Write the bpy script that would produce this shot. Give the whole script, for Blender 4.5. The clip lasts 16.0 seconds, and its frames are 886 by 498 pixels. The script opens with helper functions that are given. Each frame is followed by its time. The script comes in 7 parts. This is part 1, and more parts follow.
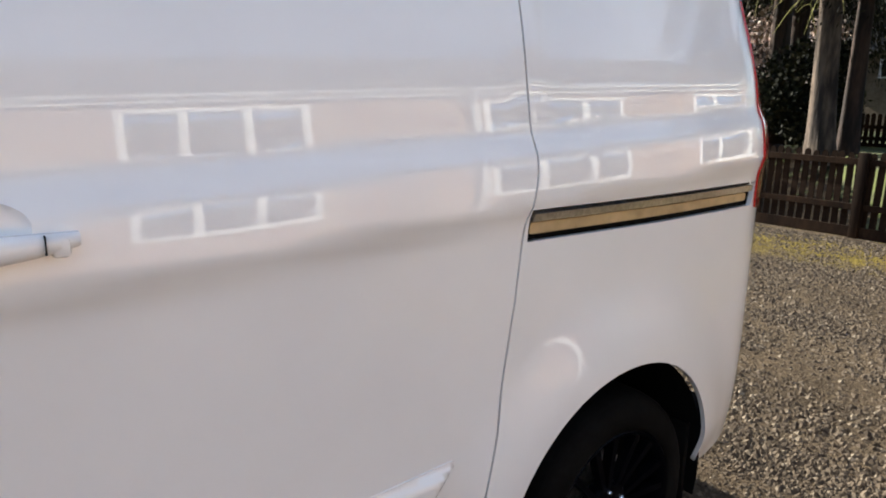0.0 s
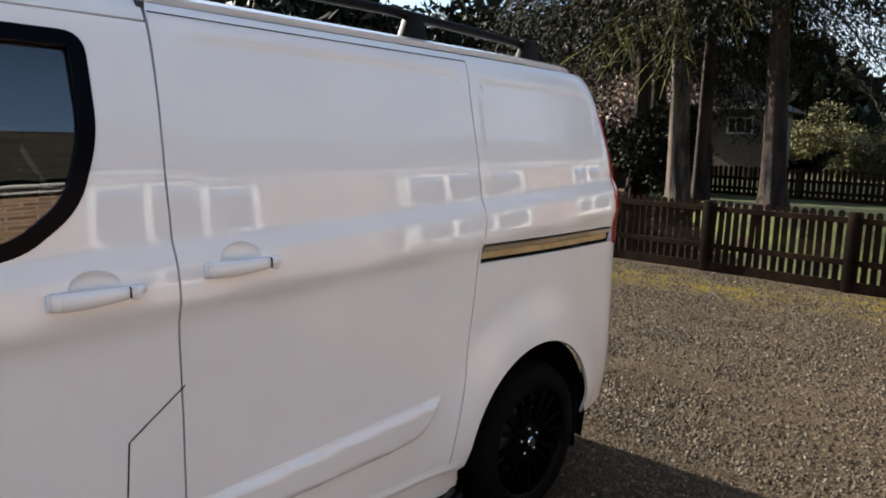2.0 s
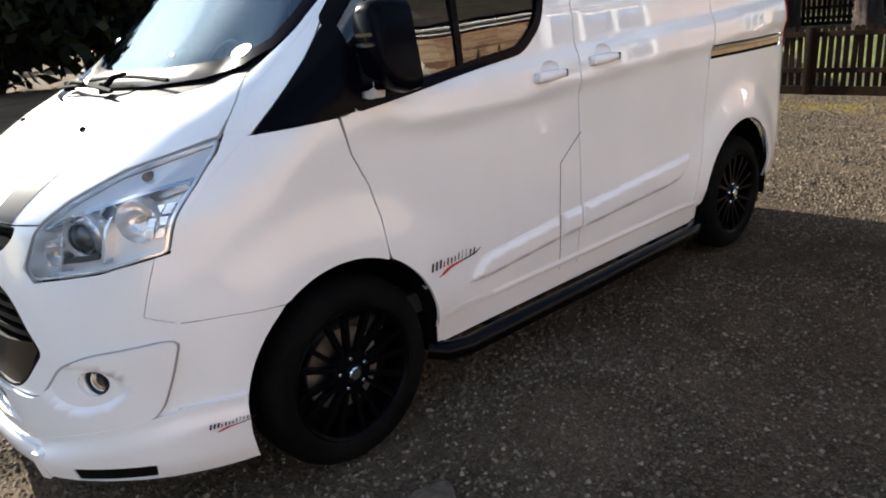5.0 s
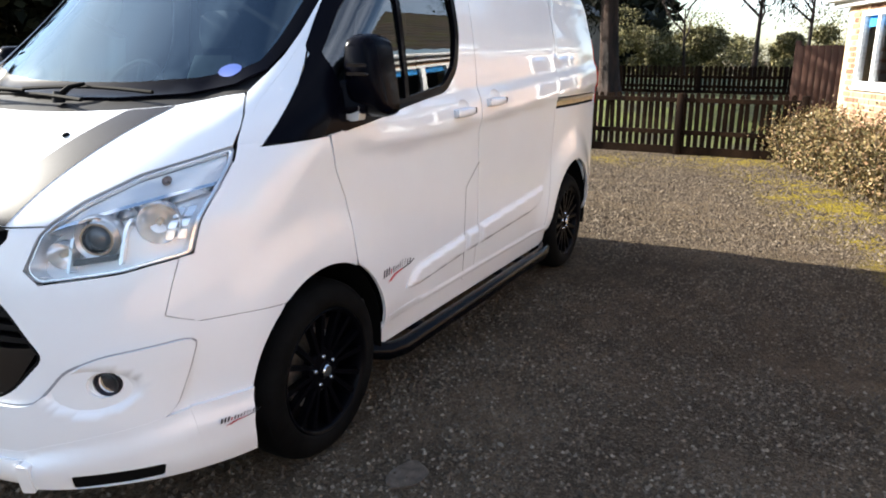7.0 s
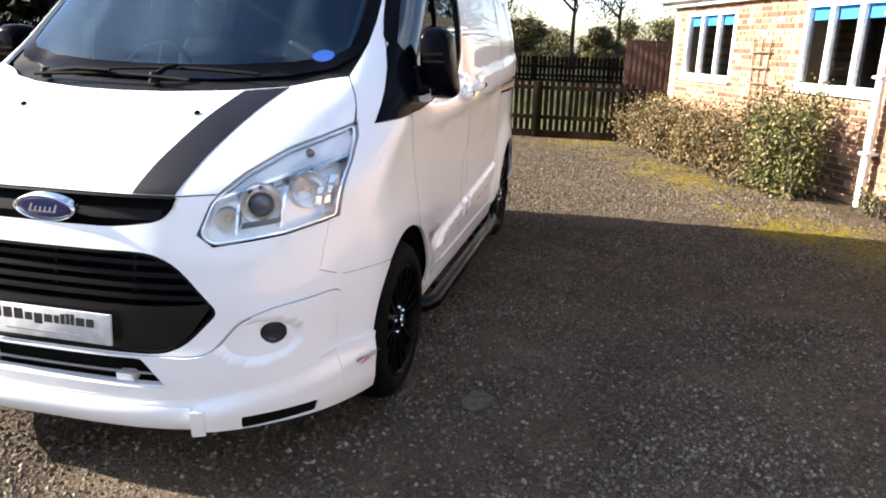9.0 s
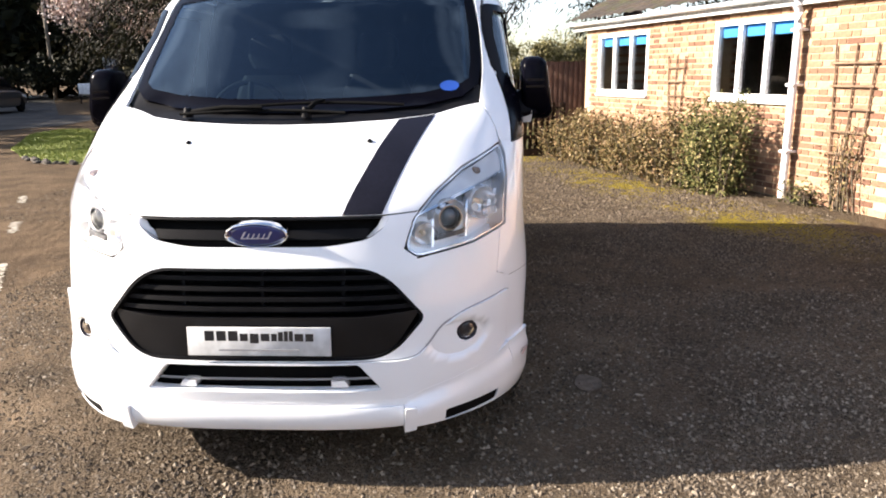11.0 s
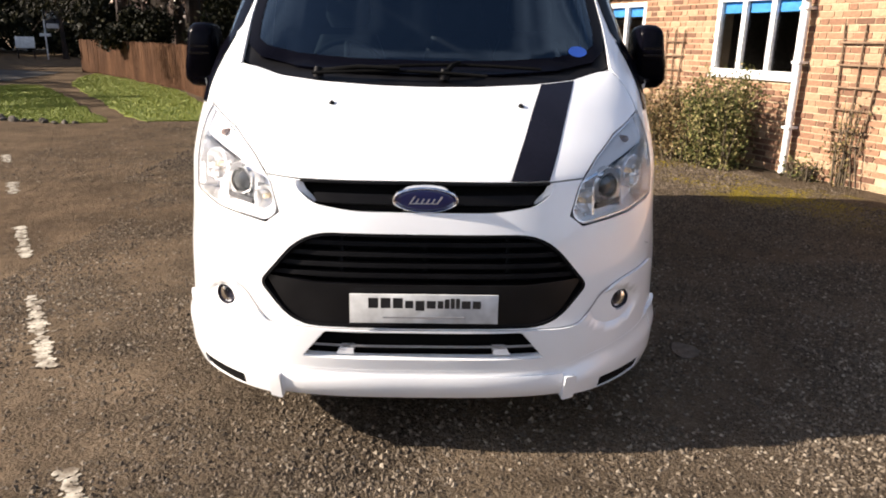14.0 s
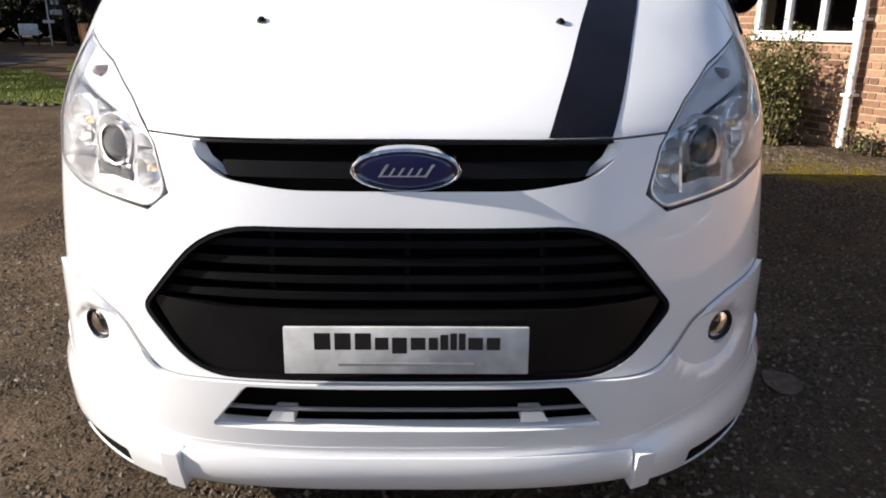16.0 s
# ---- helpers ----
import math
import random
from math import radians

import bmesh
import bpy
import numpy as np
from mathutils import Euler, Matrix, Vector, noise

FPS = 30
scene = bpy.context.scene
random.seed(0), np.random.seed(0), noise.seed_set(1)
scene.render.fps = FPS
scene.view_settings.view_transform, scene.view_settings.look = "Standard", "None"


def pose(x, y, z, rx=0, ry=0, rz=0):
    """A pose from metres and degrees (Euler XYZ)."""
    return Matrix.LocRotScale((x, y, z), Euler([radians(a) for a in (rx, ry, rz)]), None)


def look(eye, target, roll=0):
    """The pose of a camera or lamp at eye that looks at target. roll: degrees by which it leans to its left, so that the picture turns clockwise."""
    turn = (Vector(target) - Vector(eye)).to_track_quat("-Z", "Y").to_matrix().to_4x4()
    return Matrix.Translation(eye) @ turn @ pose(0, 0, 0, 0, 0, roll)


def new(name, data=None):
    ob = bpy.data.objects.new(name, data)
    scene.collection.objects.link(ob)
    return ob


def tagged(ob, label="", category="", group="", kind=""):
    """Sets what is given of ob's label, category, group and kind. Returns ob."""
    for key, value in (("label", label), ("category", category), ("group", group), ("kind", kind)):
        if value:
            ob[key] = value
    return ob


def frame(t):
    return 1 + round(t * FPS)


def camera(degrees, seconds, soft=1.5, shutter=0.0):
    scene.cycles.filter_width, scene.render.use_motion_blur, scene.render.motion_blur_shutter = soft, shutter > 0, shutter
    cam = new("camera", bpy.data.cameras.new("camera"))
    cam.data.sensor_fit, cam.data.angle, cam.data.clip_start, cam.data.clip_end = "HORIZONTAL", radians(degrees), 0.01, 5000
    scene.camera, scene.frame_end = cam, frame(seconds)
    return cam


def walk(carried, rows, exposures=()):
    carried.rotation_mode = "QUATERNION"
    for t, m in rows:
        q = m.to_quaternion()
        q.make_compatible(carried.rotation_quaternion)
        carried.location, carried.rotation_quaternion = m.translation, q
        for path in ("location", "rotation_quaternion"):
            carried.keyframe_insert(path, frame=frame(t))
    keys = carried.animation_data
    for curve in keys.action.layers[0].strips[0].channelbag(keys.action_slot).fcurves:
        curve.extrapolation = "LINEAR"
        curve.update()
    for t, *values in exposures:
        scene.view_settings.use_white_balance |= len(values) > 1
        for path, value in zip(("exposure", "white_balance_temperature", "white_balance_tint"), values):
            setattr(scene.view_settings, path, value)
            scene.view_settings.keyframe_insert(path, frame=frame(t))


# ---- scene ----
cam = camera(64.0, 16.0, soft=1.9)
PATH = [
    (0, (2.391, -2.054, 1.483), (3.598, -0.518, 1.056), 1.4),
    (0.5, (2.078, -2.225, 1.546), (3.495, -0.84, 1.27), 0.8),
    (1, (1.895, -2.351, 1.598), (3.352, -0.997, 1.39), 1.2),
    (1.5, (1.714, -2.541, 1.614), (3.104, -1.119, 1.396), 1.2),
    (2, (1.484, -2.639, 1.604), (2.93, -1.289, 1.312), 1.7),
    (2.5, (1.244, -2.667, 1.534), (2.674, -1.342, 1.087), 1.3),
    (3, (1.033, -2.819, 1.485), (2.413, -1.455, 1), 2.6),
    (3.5, (0.806, -2.918, 1.519), (2.065, -1.433, 1.058), 1.4),
    (4, (0.451, -2.924, 1.504), (1.654, -1.4, 1.026), -0.1),
    (4.2, (0.256, -2.919, 1.488), (1.391, -1.365, 0.943), -3),
    (6.3, (-0.635, -2.62, 1.493), (0.957, -1.538, 0.951), -0.3),
    (6.5, (-0.741, -2.579, 1.456), (0.899, -1.557, 0.941), 1.2),
    (7, (-0.978, -2.512, 1.487), (0.728, -1.608, 0.967), 0.1),
    (7.5, (-1.142, -2.34, 1.516), (0.621, -1.549, 1), 1.2),
    (8, (-1.346, -2.103, 1.536), (0.468, -1.468, 0.984), -0.2),
    (8.2, (-1.427, -2.046, 1.528), (0.395, -1.433, 0.977), 0.6),
    (10.3, (-2.205, -1.159, 1.48), (-0.294, -0.998, 0.913), 0.1),
    (10.5, (-2.232, -1.051, 1.483), (-0.32, -0.859, 0.928), 0.2),
    (11, (-2.273, -0.795, 1.497), (-0.335, -0.686, 1.016), -0.8),
    (11.5, (-2.305, -0.534, 1.499), (-0.375, -0.506, 0.977), 0.8),
    (12, (-2.375, -0.382, 1.483), (-0.432, -0.359, 1.007), 0.2),
    (12.5, (-2.391, -0.224, 1.485), (-0.461, -0.184, 0.961), 1),
    (13, (-2.32, -0.054, 1.493), (-0.384, -0.056, 0.991), 0.2),
    (13.5, (-2.273, 0.003, 1.484), (-0.352, -0.012, 0.93), 1.5),
    (14, (-2.259, 0.001, 1.481), (-0.341, -0.051, 0.916), 1.2),
    (14.5, (-2.022, -0.08, 1.455), (-0.112, -0.059, 0.86), 0.4),
    (15, (-1.777, -0.037, 1.348), (0.14, -0.053, 0.778), 0.5),
    (15.5, (-1.535, -0.049, 1.287), (0.379, -0.05, 0.707), 0.3),
    (16, (-1.307, -0.068, 1.236), (0.6, -0.08, 0.634), 0.3),
]
EXPOSURE = [(0.0, 1.83, 6350, 8), (0.5, 1.59, 6350, 8), (1.5, 1.47, 6350, 8), (2.5, 1.55, 6300, 8), (3.5, 1.83, 6300, 8), (4.2, 1.79, 6300, 8), (7.0, 2.22, 6250, 9), (8.2, 2.24, 6300, 11), (10.5, 2.25, 6500, 14), (11.0, 2.02, 6600, 15), (12.5, 1.58, 6850, 16), (14.5, 1.26, 6700, 16), (16.0, 0.95, 6350, 14)]
walk(cam, [(t, look(eye, target, roll)) for t, eye, target, roll in PATH], EXPOSURE)

# ==== world ====
SUN_EL, SUN_DIR = radians(26.8), Vector((-0.06, 1.0, 0.0)).normalized()
world = bpy.data.worlds.new("world")
scene.world = world
world.use_nodes = True
wn, wl = world.node_tree.nodes, world.node_tree.links
wn.clear()
sky = wn.new("ShaderNodeTexSky")
sky.sky_type = "NISHITA"
sky.sun_disc = False
sky.sun_elevation = SUN_EL
sky.sun_rotation = math.atan2(SUN_DIR.x, SUN_DIR.y)
sky.dust_density, sky.air_density = 1.0, 1.0
# thin bright cloud drifting over the blue
tc = wn.new("ShaderNodeTexCoord")
stretch = wn.new("ShaderNodeMapping")
stretch.inputs["Scale"].default_value = (1.0, 1.0, 2.6)
cloud = wn.new("ShaderNodeTexNoise")
cloud.inputs["Scale"].default_value, cloud.inputs["Detail"].default_value = 2.2, 7.0
cramp = wn.new("ShaderNodeValToRGB")
cramp.color_ramp.elements[0].position, cramp.color_ramp.elements[1].position = 0.50, 0.78
cmix = wn.new("ShaderNodeMix")
cmix.data_type = "RGBA"
cmix.inputs[7].default_value = (7.6, 8.2, 9.3, 1)
bg = wn.new("ShaderNodeBackground")
bg.inputs["Strength"].default_value = 0.072
wo = wn.new("ShaderNodeOutputWorld")
wl.new(tc.outputs["Generated"], stretch.inputs["Vector"])
wl.new(stretch.outputs["Vector"], cloud.inputs["Vector"])
wl.new(cloud.outputs["Fac"], cramp.inputs["Fac"])
wl.new(cramp.outputs["Color"], cmix.inputs[0])
wl.new(sky.outputs["Color"], cmix.inputs[6])
wl.new(cmix.outputs[2], bg.inputs["Color"])
wl.new(bg.outputs[0], wo.inputs["Surface"])
sun = new("sun", bpy.data.lights.new("sun", "SUN"))
sun.data.energy, sun.data.angle, sun.data.color = 5.0, radians(0.55), (1.0, 0.92, 0.79)
sun_from = Vector((SUN_DIR.x * math.cos(SUN_EL), SUN_DIR.y * math.cos(SUN_EL), math.sin(SUN_EL)))
sun.matrix_world = look(sun_from * 60, (0, 0, 0))


# ---- materials ----
def principled(name, color, rough=0.5, metal=0.0, coat=0.0, coat_rough=0.03, spec=0.5):
    m = bpy.data.materials.new(name)
    m.use_nodes = True
    b = m.node_tree.nodes["Principled BSDF"]
    b.inputs["Base Color"].default_value = (*color, 1)
    b.inputs["Roughness"].default_value = rough
    b.inputs["Metallic"].default_value = metal
    b.inputs["Coat Weight"].default_value = coat
    b.inputs["Coat Roughness"].default_value = coat_rough
    b.inputs["Specular IOR Level"].default_value = spec
    return m


def node(m, kind, **values):
    n = m.node_tree.nodes.new(kind)
    for key, v in values.items():
        n.inputs[key.replace("_", " ")].default_value = v
    return n


def link(m, a, b):
    m.node_tree.links.new(a, b)


def bsdf(m):
    return m.node_tree.nodes["Principled BSDF"]


def coords(m, scale=1.0, stretch=None):
    t = m.node_tree.nodes.new("ShaderNodeTexCoord")
    p = m.node_tree.nodes.new("ShaderNodeMapping")
    p.inputs["Scale"].default_value = stretch or (scale, scale, scale)
    link(m, t.outputs["Object"], p.inputs["Vector"])
    return p.outputs["Vector"]


def ramp(m, fac, stops):
    r = m.node_tree.nodes.new("ShaderNodeValToRGB")
    while len(r.color_ramp.elements) < len(stops):
        r.color_ramp.elements.new(0.5)
    for e, (p, c) in zip(r.color_ramp.elements, stops):
        e.position, e.color = p, (*c, 1)
    link(m, fac, r.inputs["Fac"])
    return r.outputs["Color"]


def blend(m, fac, a, b, mode="MIX"):
    x = m.node_tree.nodes.new("ShaderNodeMix")
    x.data_type, x.blend_type = "RGBA", mode
    for v, s in ((fac, 0), (a, 6), (b, 7)):
        if isinstance(v, (int, float)):
            x.inputs[s].default_value = v
        elif isinstance(v, tuple):
            x.inputs[s].default_value = (*v, 1)
        else:
            link(m, v, x.inputs[s])
    return x.outputs[2]


def noise_tex(m, vec, scale, detail=4.0, rough=0.55):
    n = node(m, "ShaderNodeTexNoise", Scale=scale, Detail=detail, Roughness=rough)
    link(m, vec, n.inputs["Vector"])
    return n.outputs["Fac"]


def bump(m, height, strength, distance):
    b = node(m, "ShaderNodeBump", Strength=strength, Distance=distance)
    link(m, height, b.inputs["Height"])
    link(m, b.outputs["Normal"], bsdf(m).inputs["Normal"])


def mottled(name, dark, light, scale, rough=0.7, fine=8.0, bump_d=0.0, spread=(0.35, 0.65), stretch=None, metal=0.0, coat=0.0):
    """Two scales of variation between two colours, with fine relief."""
    m = principled(name, light, rough, metal, coat)
    v = coords(m, 1.0, stretch)
    big, small = noise_tex(m, v, scale), noise_tex(m, v, scale * fine, 6.0)
    c = ramp(m, big, ((spread[0], dark), (spread[1], light)))
    mul = ramp(m, small, ((0.3, (0.72, 0.72, 0.72)), (0.7, (1.15, 1.15, 1.15))))
    link(m, blend(m, 1.0, c, mul, "MULTIPLY"), bsdf(m).inputs["Base Color"])
    if bump_d:
        bump(m, small, 0.6, bump_d)
    return m


def glass_mat(name, tint, rough=0.0, ior=1.62, sheen=(1, 1, 1)):
    """A thin pane: clear light through a tint, with a mirror gloss that grows at a grazing angle."""
    m = bpy.data.materials.new(name)
    m.use_nodes = True
    n = m.node_tree.nodes
    n.clear()
    tr, gl = n.new("ShaderNodeBsdfTransparent"), n.new("ShaderNodeBsdfGlossy")
    tr.inputs["Color"].default_value = (*tint, 1)
    gl.inputs["Roughness"].default_value = rough
    gl.inputs["Color"].default_value = (*sheen, 1)
    fr = n.new("ShaderNodeFresnel")
    fr.inputs["IOR"].default_value = ior
    mx, out = n.new("ShaderNodeMixShader"), n.new("ShaderNodeOutputMaterial")
    link(m, fr.outputs[0], mx.inputs[0])
    link(m, tr.outputs[0], mx.inputs[1])
    link(m, gl.outputs[0], mx.inputs[2])
    link(m, mx.outputs[0], out.inputs["Surface"])
    return m


def paint_mat():
    m = principled("white_paint", (0.80, 0.81, 0.82), 0.35, 0.0, 1.0, 0.02)
    bsdf(m).inputs["Coat IOR"].default_value = 1.56
    v = coords(m)
    dust = ramp(m, noise_tex(m, v, 2.3, 6.0), ((0.3, (0.78, 0.79, 0.80)), (0.75, (0.84, 0.85, 0.86))))
    link(m, dust, bsdf(m).inputs["Base Color"])
    cr = ramp(m, noise_tex(m, v, 5.0, 6.0), ((0.3, (0.006, 0.006, 0.006)), (0.8, (0.02, 0.02, 0.02))))
    link(m, cr, bsdf(m).inputs["Coat Roughness"])
    return m


PAINT = paint_mat()
BLACK_PLASTIC = mottled("black_plastic", (0.003, 0.003, 0.004), (0.006, 0.006, 0.007), 9, 0.5, 30, 0.0004)
bsdf(BLACK_PLASTIC).inputs["Specular IOR Level"].default_value = 0.10
GLOSS_BLACK = principled("gloss_black", (0.004, 0.004, 0.006), 0.12, 0.0, 0.0, 0.03, 0.42)
BAR_BLACK = principled("bar_black", (0.002, 0.002, 0.003), 0.22, spec=0.09)
SATIN_BLACK = principled("satin_black", (0.002, 0.002, 0.004), 0.2, spec=0.045)
WHEEL_BLACK = principled("wheel_black", (0.002, 0.002, 0.003), 0.28, spec=0.05)
VINYL_BLACK = mottled("black_vinyl", (0.004, 0.004, 0.009), (0.008, 0.008, 0.015), 4, 0.45, 20)
bsdf(VINYL_BLACK).inputs["Specular IOR Level"].default_value = 0.18
SILVER = principled("silver_print", (0.62, 0.63, 0.66), 0.3)
DARK = principled("dark_cavity", (0.004, 0.004, 0.004), 0.9, spec=0.08)
RUBBER = mottled("tyre_rubber", (0.002, 0.002, 0.002), (0.006, 0.006, 0.006), 6, 0.8, 12, 0.0006)
bsdf(RUBBER).inputs["Specular IOR Level"].default_value = 0.06
CHROME = principled("chrome", (0.80, 0.81, 0.83), 0.08, 1.0)
RAIL_METAL = mottled("worn_brass_rail", (0.50, 0.38, 0.21), (0.58, 0.45, 0.27), 5, 0.35, 3, 0.0, metal=0.35)
STEEL = mottled("worn_steel", (0.42, 0.42, 0.42), (0.62, 0.62, 0.62), 7, 0.35, 14, 0.0, metal=1.0)
GLASS = glass_mat("tinted_glass", (0.30, 0.36, 0.36), 0.0, 1.95)
# the screen's blue gloss tint stands in for blue sky in its reflection
SCREEN_GLASS = glass_mat("screen_glass", (0.17, 0.24, 0.30), 0.0, 1.66, (0.58, 0.80, 1.0))
LENS_GLASS = glass_mat("clear_lens", (0.97, 0.97, 0.97), 0.0, 1.40)
RED_LENS = principled("red_lens", (0.42, 0.012, 0.012), 0.12, 0.0, 1.0)
REFLECTOR = principled("headlamp_reflector", (0.95, 0.95, 0.96), 0.16, 0.7)
facet = node(REFLECTOR, "ShaderNodeTexVoronoi", Scale=38.0)
link(REFLECTOR, coords(REFLECTOR), facet.inputs["Vector"])
bump(REFLECTOR, facet.outputs["Distance"], 0.06, 0.003)
TRIM = mottled("cab_trim", (0.018, 0.018, 0.02), (0.035, 0.035, 0.038), 8, 0.7, 20, 0.0005)
BLUE = principled("badge_blue", (0.008, 0.02, 0.13), 0.15, 0.0, 1.0)
STICKER_BLUE = principled("sticker_blue", (0.010, 0.055, 0.29), 0.4)
RED_VINYL = principled("red_vinyl", (0.45, 0.02, 0.03), 0.35)
PLATE_WHITE = mottled("plate_white", (0.55, 0.56, 0.56), (0.57, 0.58, 0.58), 3, 0.35, 5)
PRINT_BLACK = principled("print_black", (0.012, 0.012, 0.014), 0.4)
PRINT_GREY = principled("print_grey", (0.25, 0.25, 0.26), 0.4)


# ---- mesh helpers ----
from mathutils.geometry import delaunay_2d_cdt


def part(name, bm, material, parent=None, label=""):
    me = bpy.data.meshes.new(name)
    bm.to_mesh(me)
    bm.free()
    me.materials.append(material)
    ob = new(name, me)
    if parent:
        ob.parent = parent
    return tagged(ob, label)


def thing(name, label, category, m=None, group="", kind=""):
    ob = new(name)
    ob.empty_display_size = 0.2
    if m is not None:
        ob.matrix_basis = m
    return tagged(ob, label, category, group, kind)


def smooth_all(bm, angle=40):
    bm.normal_update()
    for f in bm.faces:
        f.smooth = True
    for e in bm.edges:
        if len(e.link_faces) == 2 and e.calc_face_angle(0) > radians(angle):
            e.smooth = False
    return bm


def box(bm, x0, x1, y0, y1, z0, z1, bev=0.0, m=None, seg=2):
    vs = [bm.verts.new((x, y, z)) for x in (x0, x1) for y in (y0, y1) for z in (z0, z1)]
    fs = [bm.faces.new([vs[i] for i in q]) for q in ((0, 1, 3, 2), (4, 6, 7, 5), (0, 4, 5, 1), (2, 3, 7, 6), (0, 2, 6, 4), (1, 5, 7, 3))]
    if m is not None:
        bmesh.ops.transform(bm, matrix=m, verts=vs)
    if bev:
        es = list({e for f in fs for e in f.edges})
        bmesh.ops.bevel(bm, geom=es, offset=bev, segments=seg, affect="EDGES", profile=0.5)
    return bm


def boxed(x0, x1, y0, y1, z0, z1, bev=0.0, m=None):
    return smooth_all(box(bmesh.new(), x0, x1, y0, y1, z0, z1, bev, m), 25)


def tube(bm, pts, radii, n=10, cap=True):
    """A tube along points with a radius at each."""
    rings = []
    for i, p in enumerate(pts):
        p = Vector(p)
        d = (Vector(pts[min(i + 1, len(pts) - 1)]) - Vector(pts[max(i - 1, 0)])).normalized()
        a = d.orthogonal() if abs(d.z) > 0.98 else Vector((0, 0, 1)).cross(d)
        a.normalize()
        b = d.cross(a)
        r = radii[i] if isinstance(radii, (list, tuple)) else radii
        rings.append([bm.verts.new(p + r * (math.cos(t) * a + math.sin(t) * b)) for t in (2 * math.pi * k / n for k in range(n))])
    for r0, r1 in zip(rings, rings[1:]):
        for k in range(n):
            bm.faces.new((r0[k], r0[(k + 1) % n], r1[(k + 1) % n], r1[k]))
    if cap:
        bm.faces.new(rings[0][::-1])
        bm.faces.new(rings[-1])
    return bm


def lathe(bm, prof, n=48, axis="y", c=(0, 0, 0), arc=2 * math.pi, start=0.0):
    """Turns a profile of (radius, along) round an axis."""
    full = arc > 6.28
    rows = []
    for k in range(n + (0 if full else 1)):
        a = start + arc * k / n
        row = []
        for r, h in prof:
            u, w = r * math.cos(a), r * math.sin(a)
            p = {"y": (u, h, w), "x": (h, u, w), "z": (u, w, h)}[axis]
            row.append(bm.verts.new(Vector(p) + Vector(c)))
        rows.append(row)
    for k in range(len(rows) if full else len(rows) - 1):
        a, b = rows[k], rows[(k + 1) % len(rows)]
        for i in range(len(prof) - 1):
            q = [a[i], a[i + 1], b[i + 1], b[i]]
            if (q[0].co - q[3].co).length < 1e-6:
                q.pop(3)
            elif (q[1].co - q[2].co).length < 1e-6:
                q.pop(2)
            bm.faces.new(q)
    bmesh.ops.remove_doubles(bm, verts=bm.verts[:], dist=1e-6)
    return bm


def prism(bm, poly, h0, h1, axis="y", bev=0.0):
    """A flat outline with thickness along an axis."""
    def at(a, b, h):
        return {"y": (a, h, b), "x": (h, a, b), "z": (a, b, h)}[axis]
    lo, hi = [bm.verts.new(at(a, b, h0)) for a, b in poly], [bm.verts.new(at(a, b, h1)) for a, b in poly]
    fs = [bm.faces.new(lo), bm.faces.new(hi[::-1])]
    n = len(poly)
    for i in range(n):
        fs.append(bm.faces.new((lo[i], hi[i], hi[(i + 1) % n], lo[(i + 1) % n])))
    bmesh.ops.recalc_face_normals(bm, faces=fs)
    if bev:
        es = list({e for f in fs[:2] for e in f.edges})
        bmesh.ops.bevel(bm, geom=es, offset=bev, segments=2, affect="EDGES", profile=0.5)
    return bm


def arc_pts(cx, cz, r, a0, a1, n=24):
    return [(cx + r * math.cos(radians(a0 + (a1 - a0) * k / n)), cz + r * math.sin(radians(a0 + (a1 - a0) * k / n))) for k in range(n + 1)]


def rounded(poly, radii, n=6):
    """An outline with its corners rounded; radii: one for all or one for each corner."""
    out, k = [], len(poly)
    for i in range(k):
        p0, p, p1 = Vector(poly[i - 1]), Vector(poly[i]), Vector(poly[(i + 1) % k])
        r = radii[i] if isinstance(radii, (list, tuple)) else radii
        a, b = (p0 - p), (p1 - p)
        d = min(r, a.length * 0.48, b.length * 0.48)
        if d < 1e-4:
            out.append(tuple(p))
            continue
        a, b = p + a.normalized() * d, p + b.normalized() * d
        for j in range(n + 1):
            t = j / n
            out.append(tuple((1 - t) ** 2 * a + 2 * t * (1 - t) * p + t * t * b))
    return out


def dense(poly, step):
    out = []
    for i, p in enumerate(poly):
        p, q = Vector(p), Vector(poly[(i + 1) % len(poly)])
        n = max(1, math.ceil((q - p).length / step))
        out += [tuple(p.lerp(q, k / n)) for k in range(n)]
    return out


def inside(poly, xs, zs):
    """Even-odd test for arrays of points."""
    hit = np.zeros(len(xs), bool)
    for i in range(len(poly)):
        (x0, z0), (x1, z1) = poly[i - 1], poly[i]
        if z0 == z1:
            continue
        cond = ((z0 > zs) != (z1 > zs)) & (xs < (x1 - x0) * (zs - z0) / (z1 - z0) + x0)
        hit ^= cond
    return hit


def curve(table):
    """A smooth monotone curve through (value, result) rows."""
    t = np.array(table, float)
    x, y = t[:, 0], t[:, 1]
    h, d = np.diff(x), np.diff(y) / np.diff(x)
    m = np.r_[d[0], np.where(d[:-1] * d[1:] > 0, 2 * d[:-1] * d[1:] / (d[:-1] + d[1:] + 1e-12 * np.sign(d[:-1] + d[1:])), 0), d[-1]]

    def at(v):
        v = min(max(v, x[0]), x[-1])
        i = min(int(np.searchsorted(x, v, "right")) - 1, len(h) - 1)
        s = (v - x[i]) / h[i]
        return float(y[i] * (1 + 2 * s) * (1 - s) ** 2 + h[i] * m[i] * s * (1 - s) ** 2 + y[i + 1] * s * s * (3 - 2 * s) + h[i] * m[i + 1] * s * s * (s - 1))
    return at


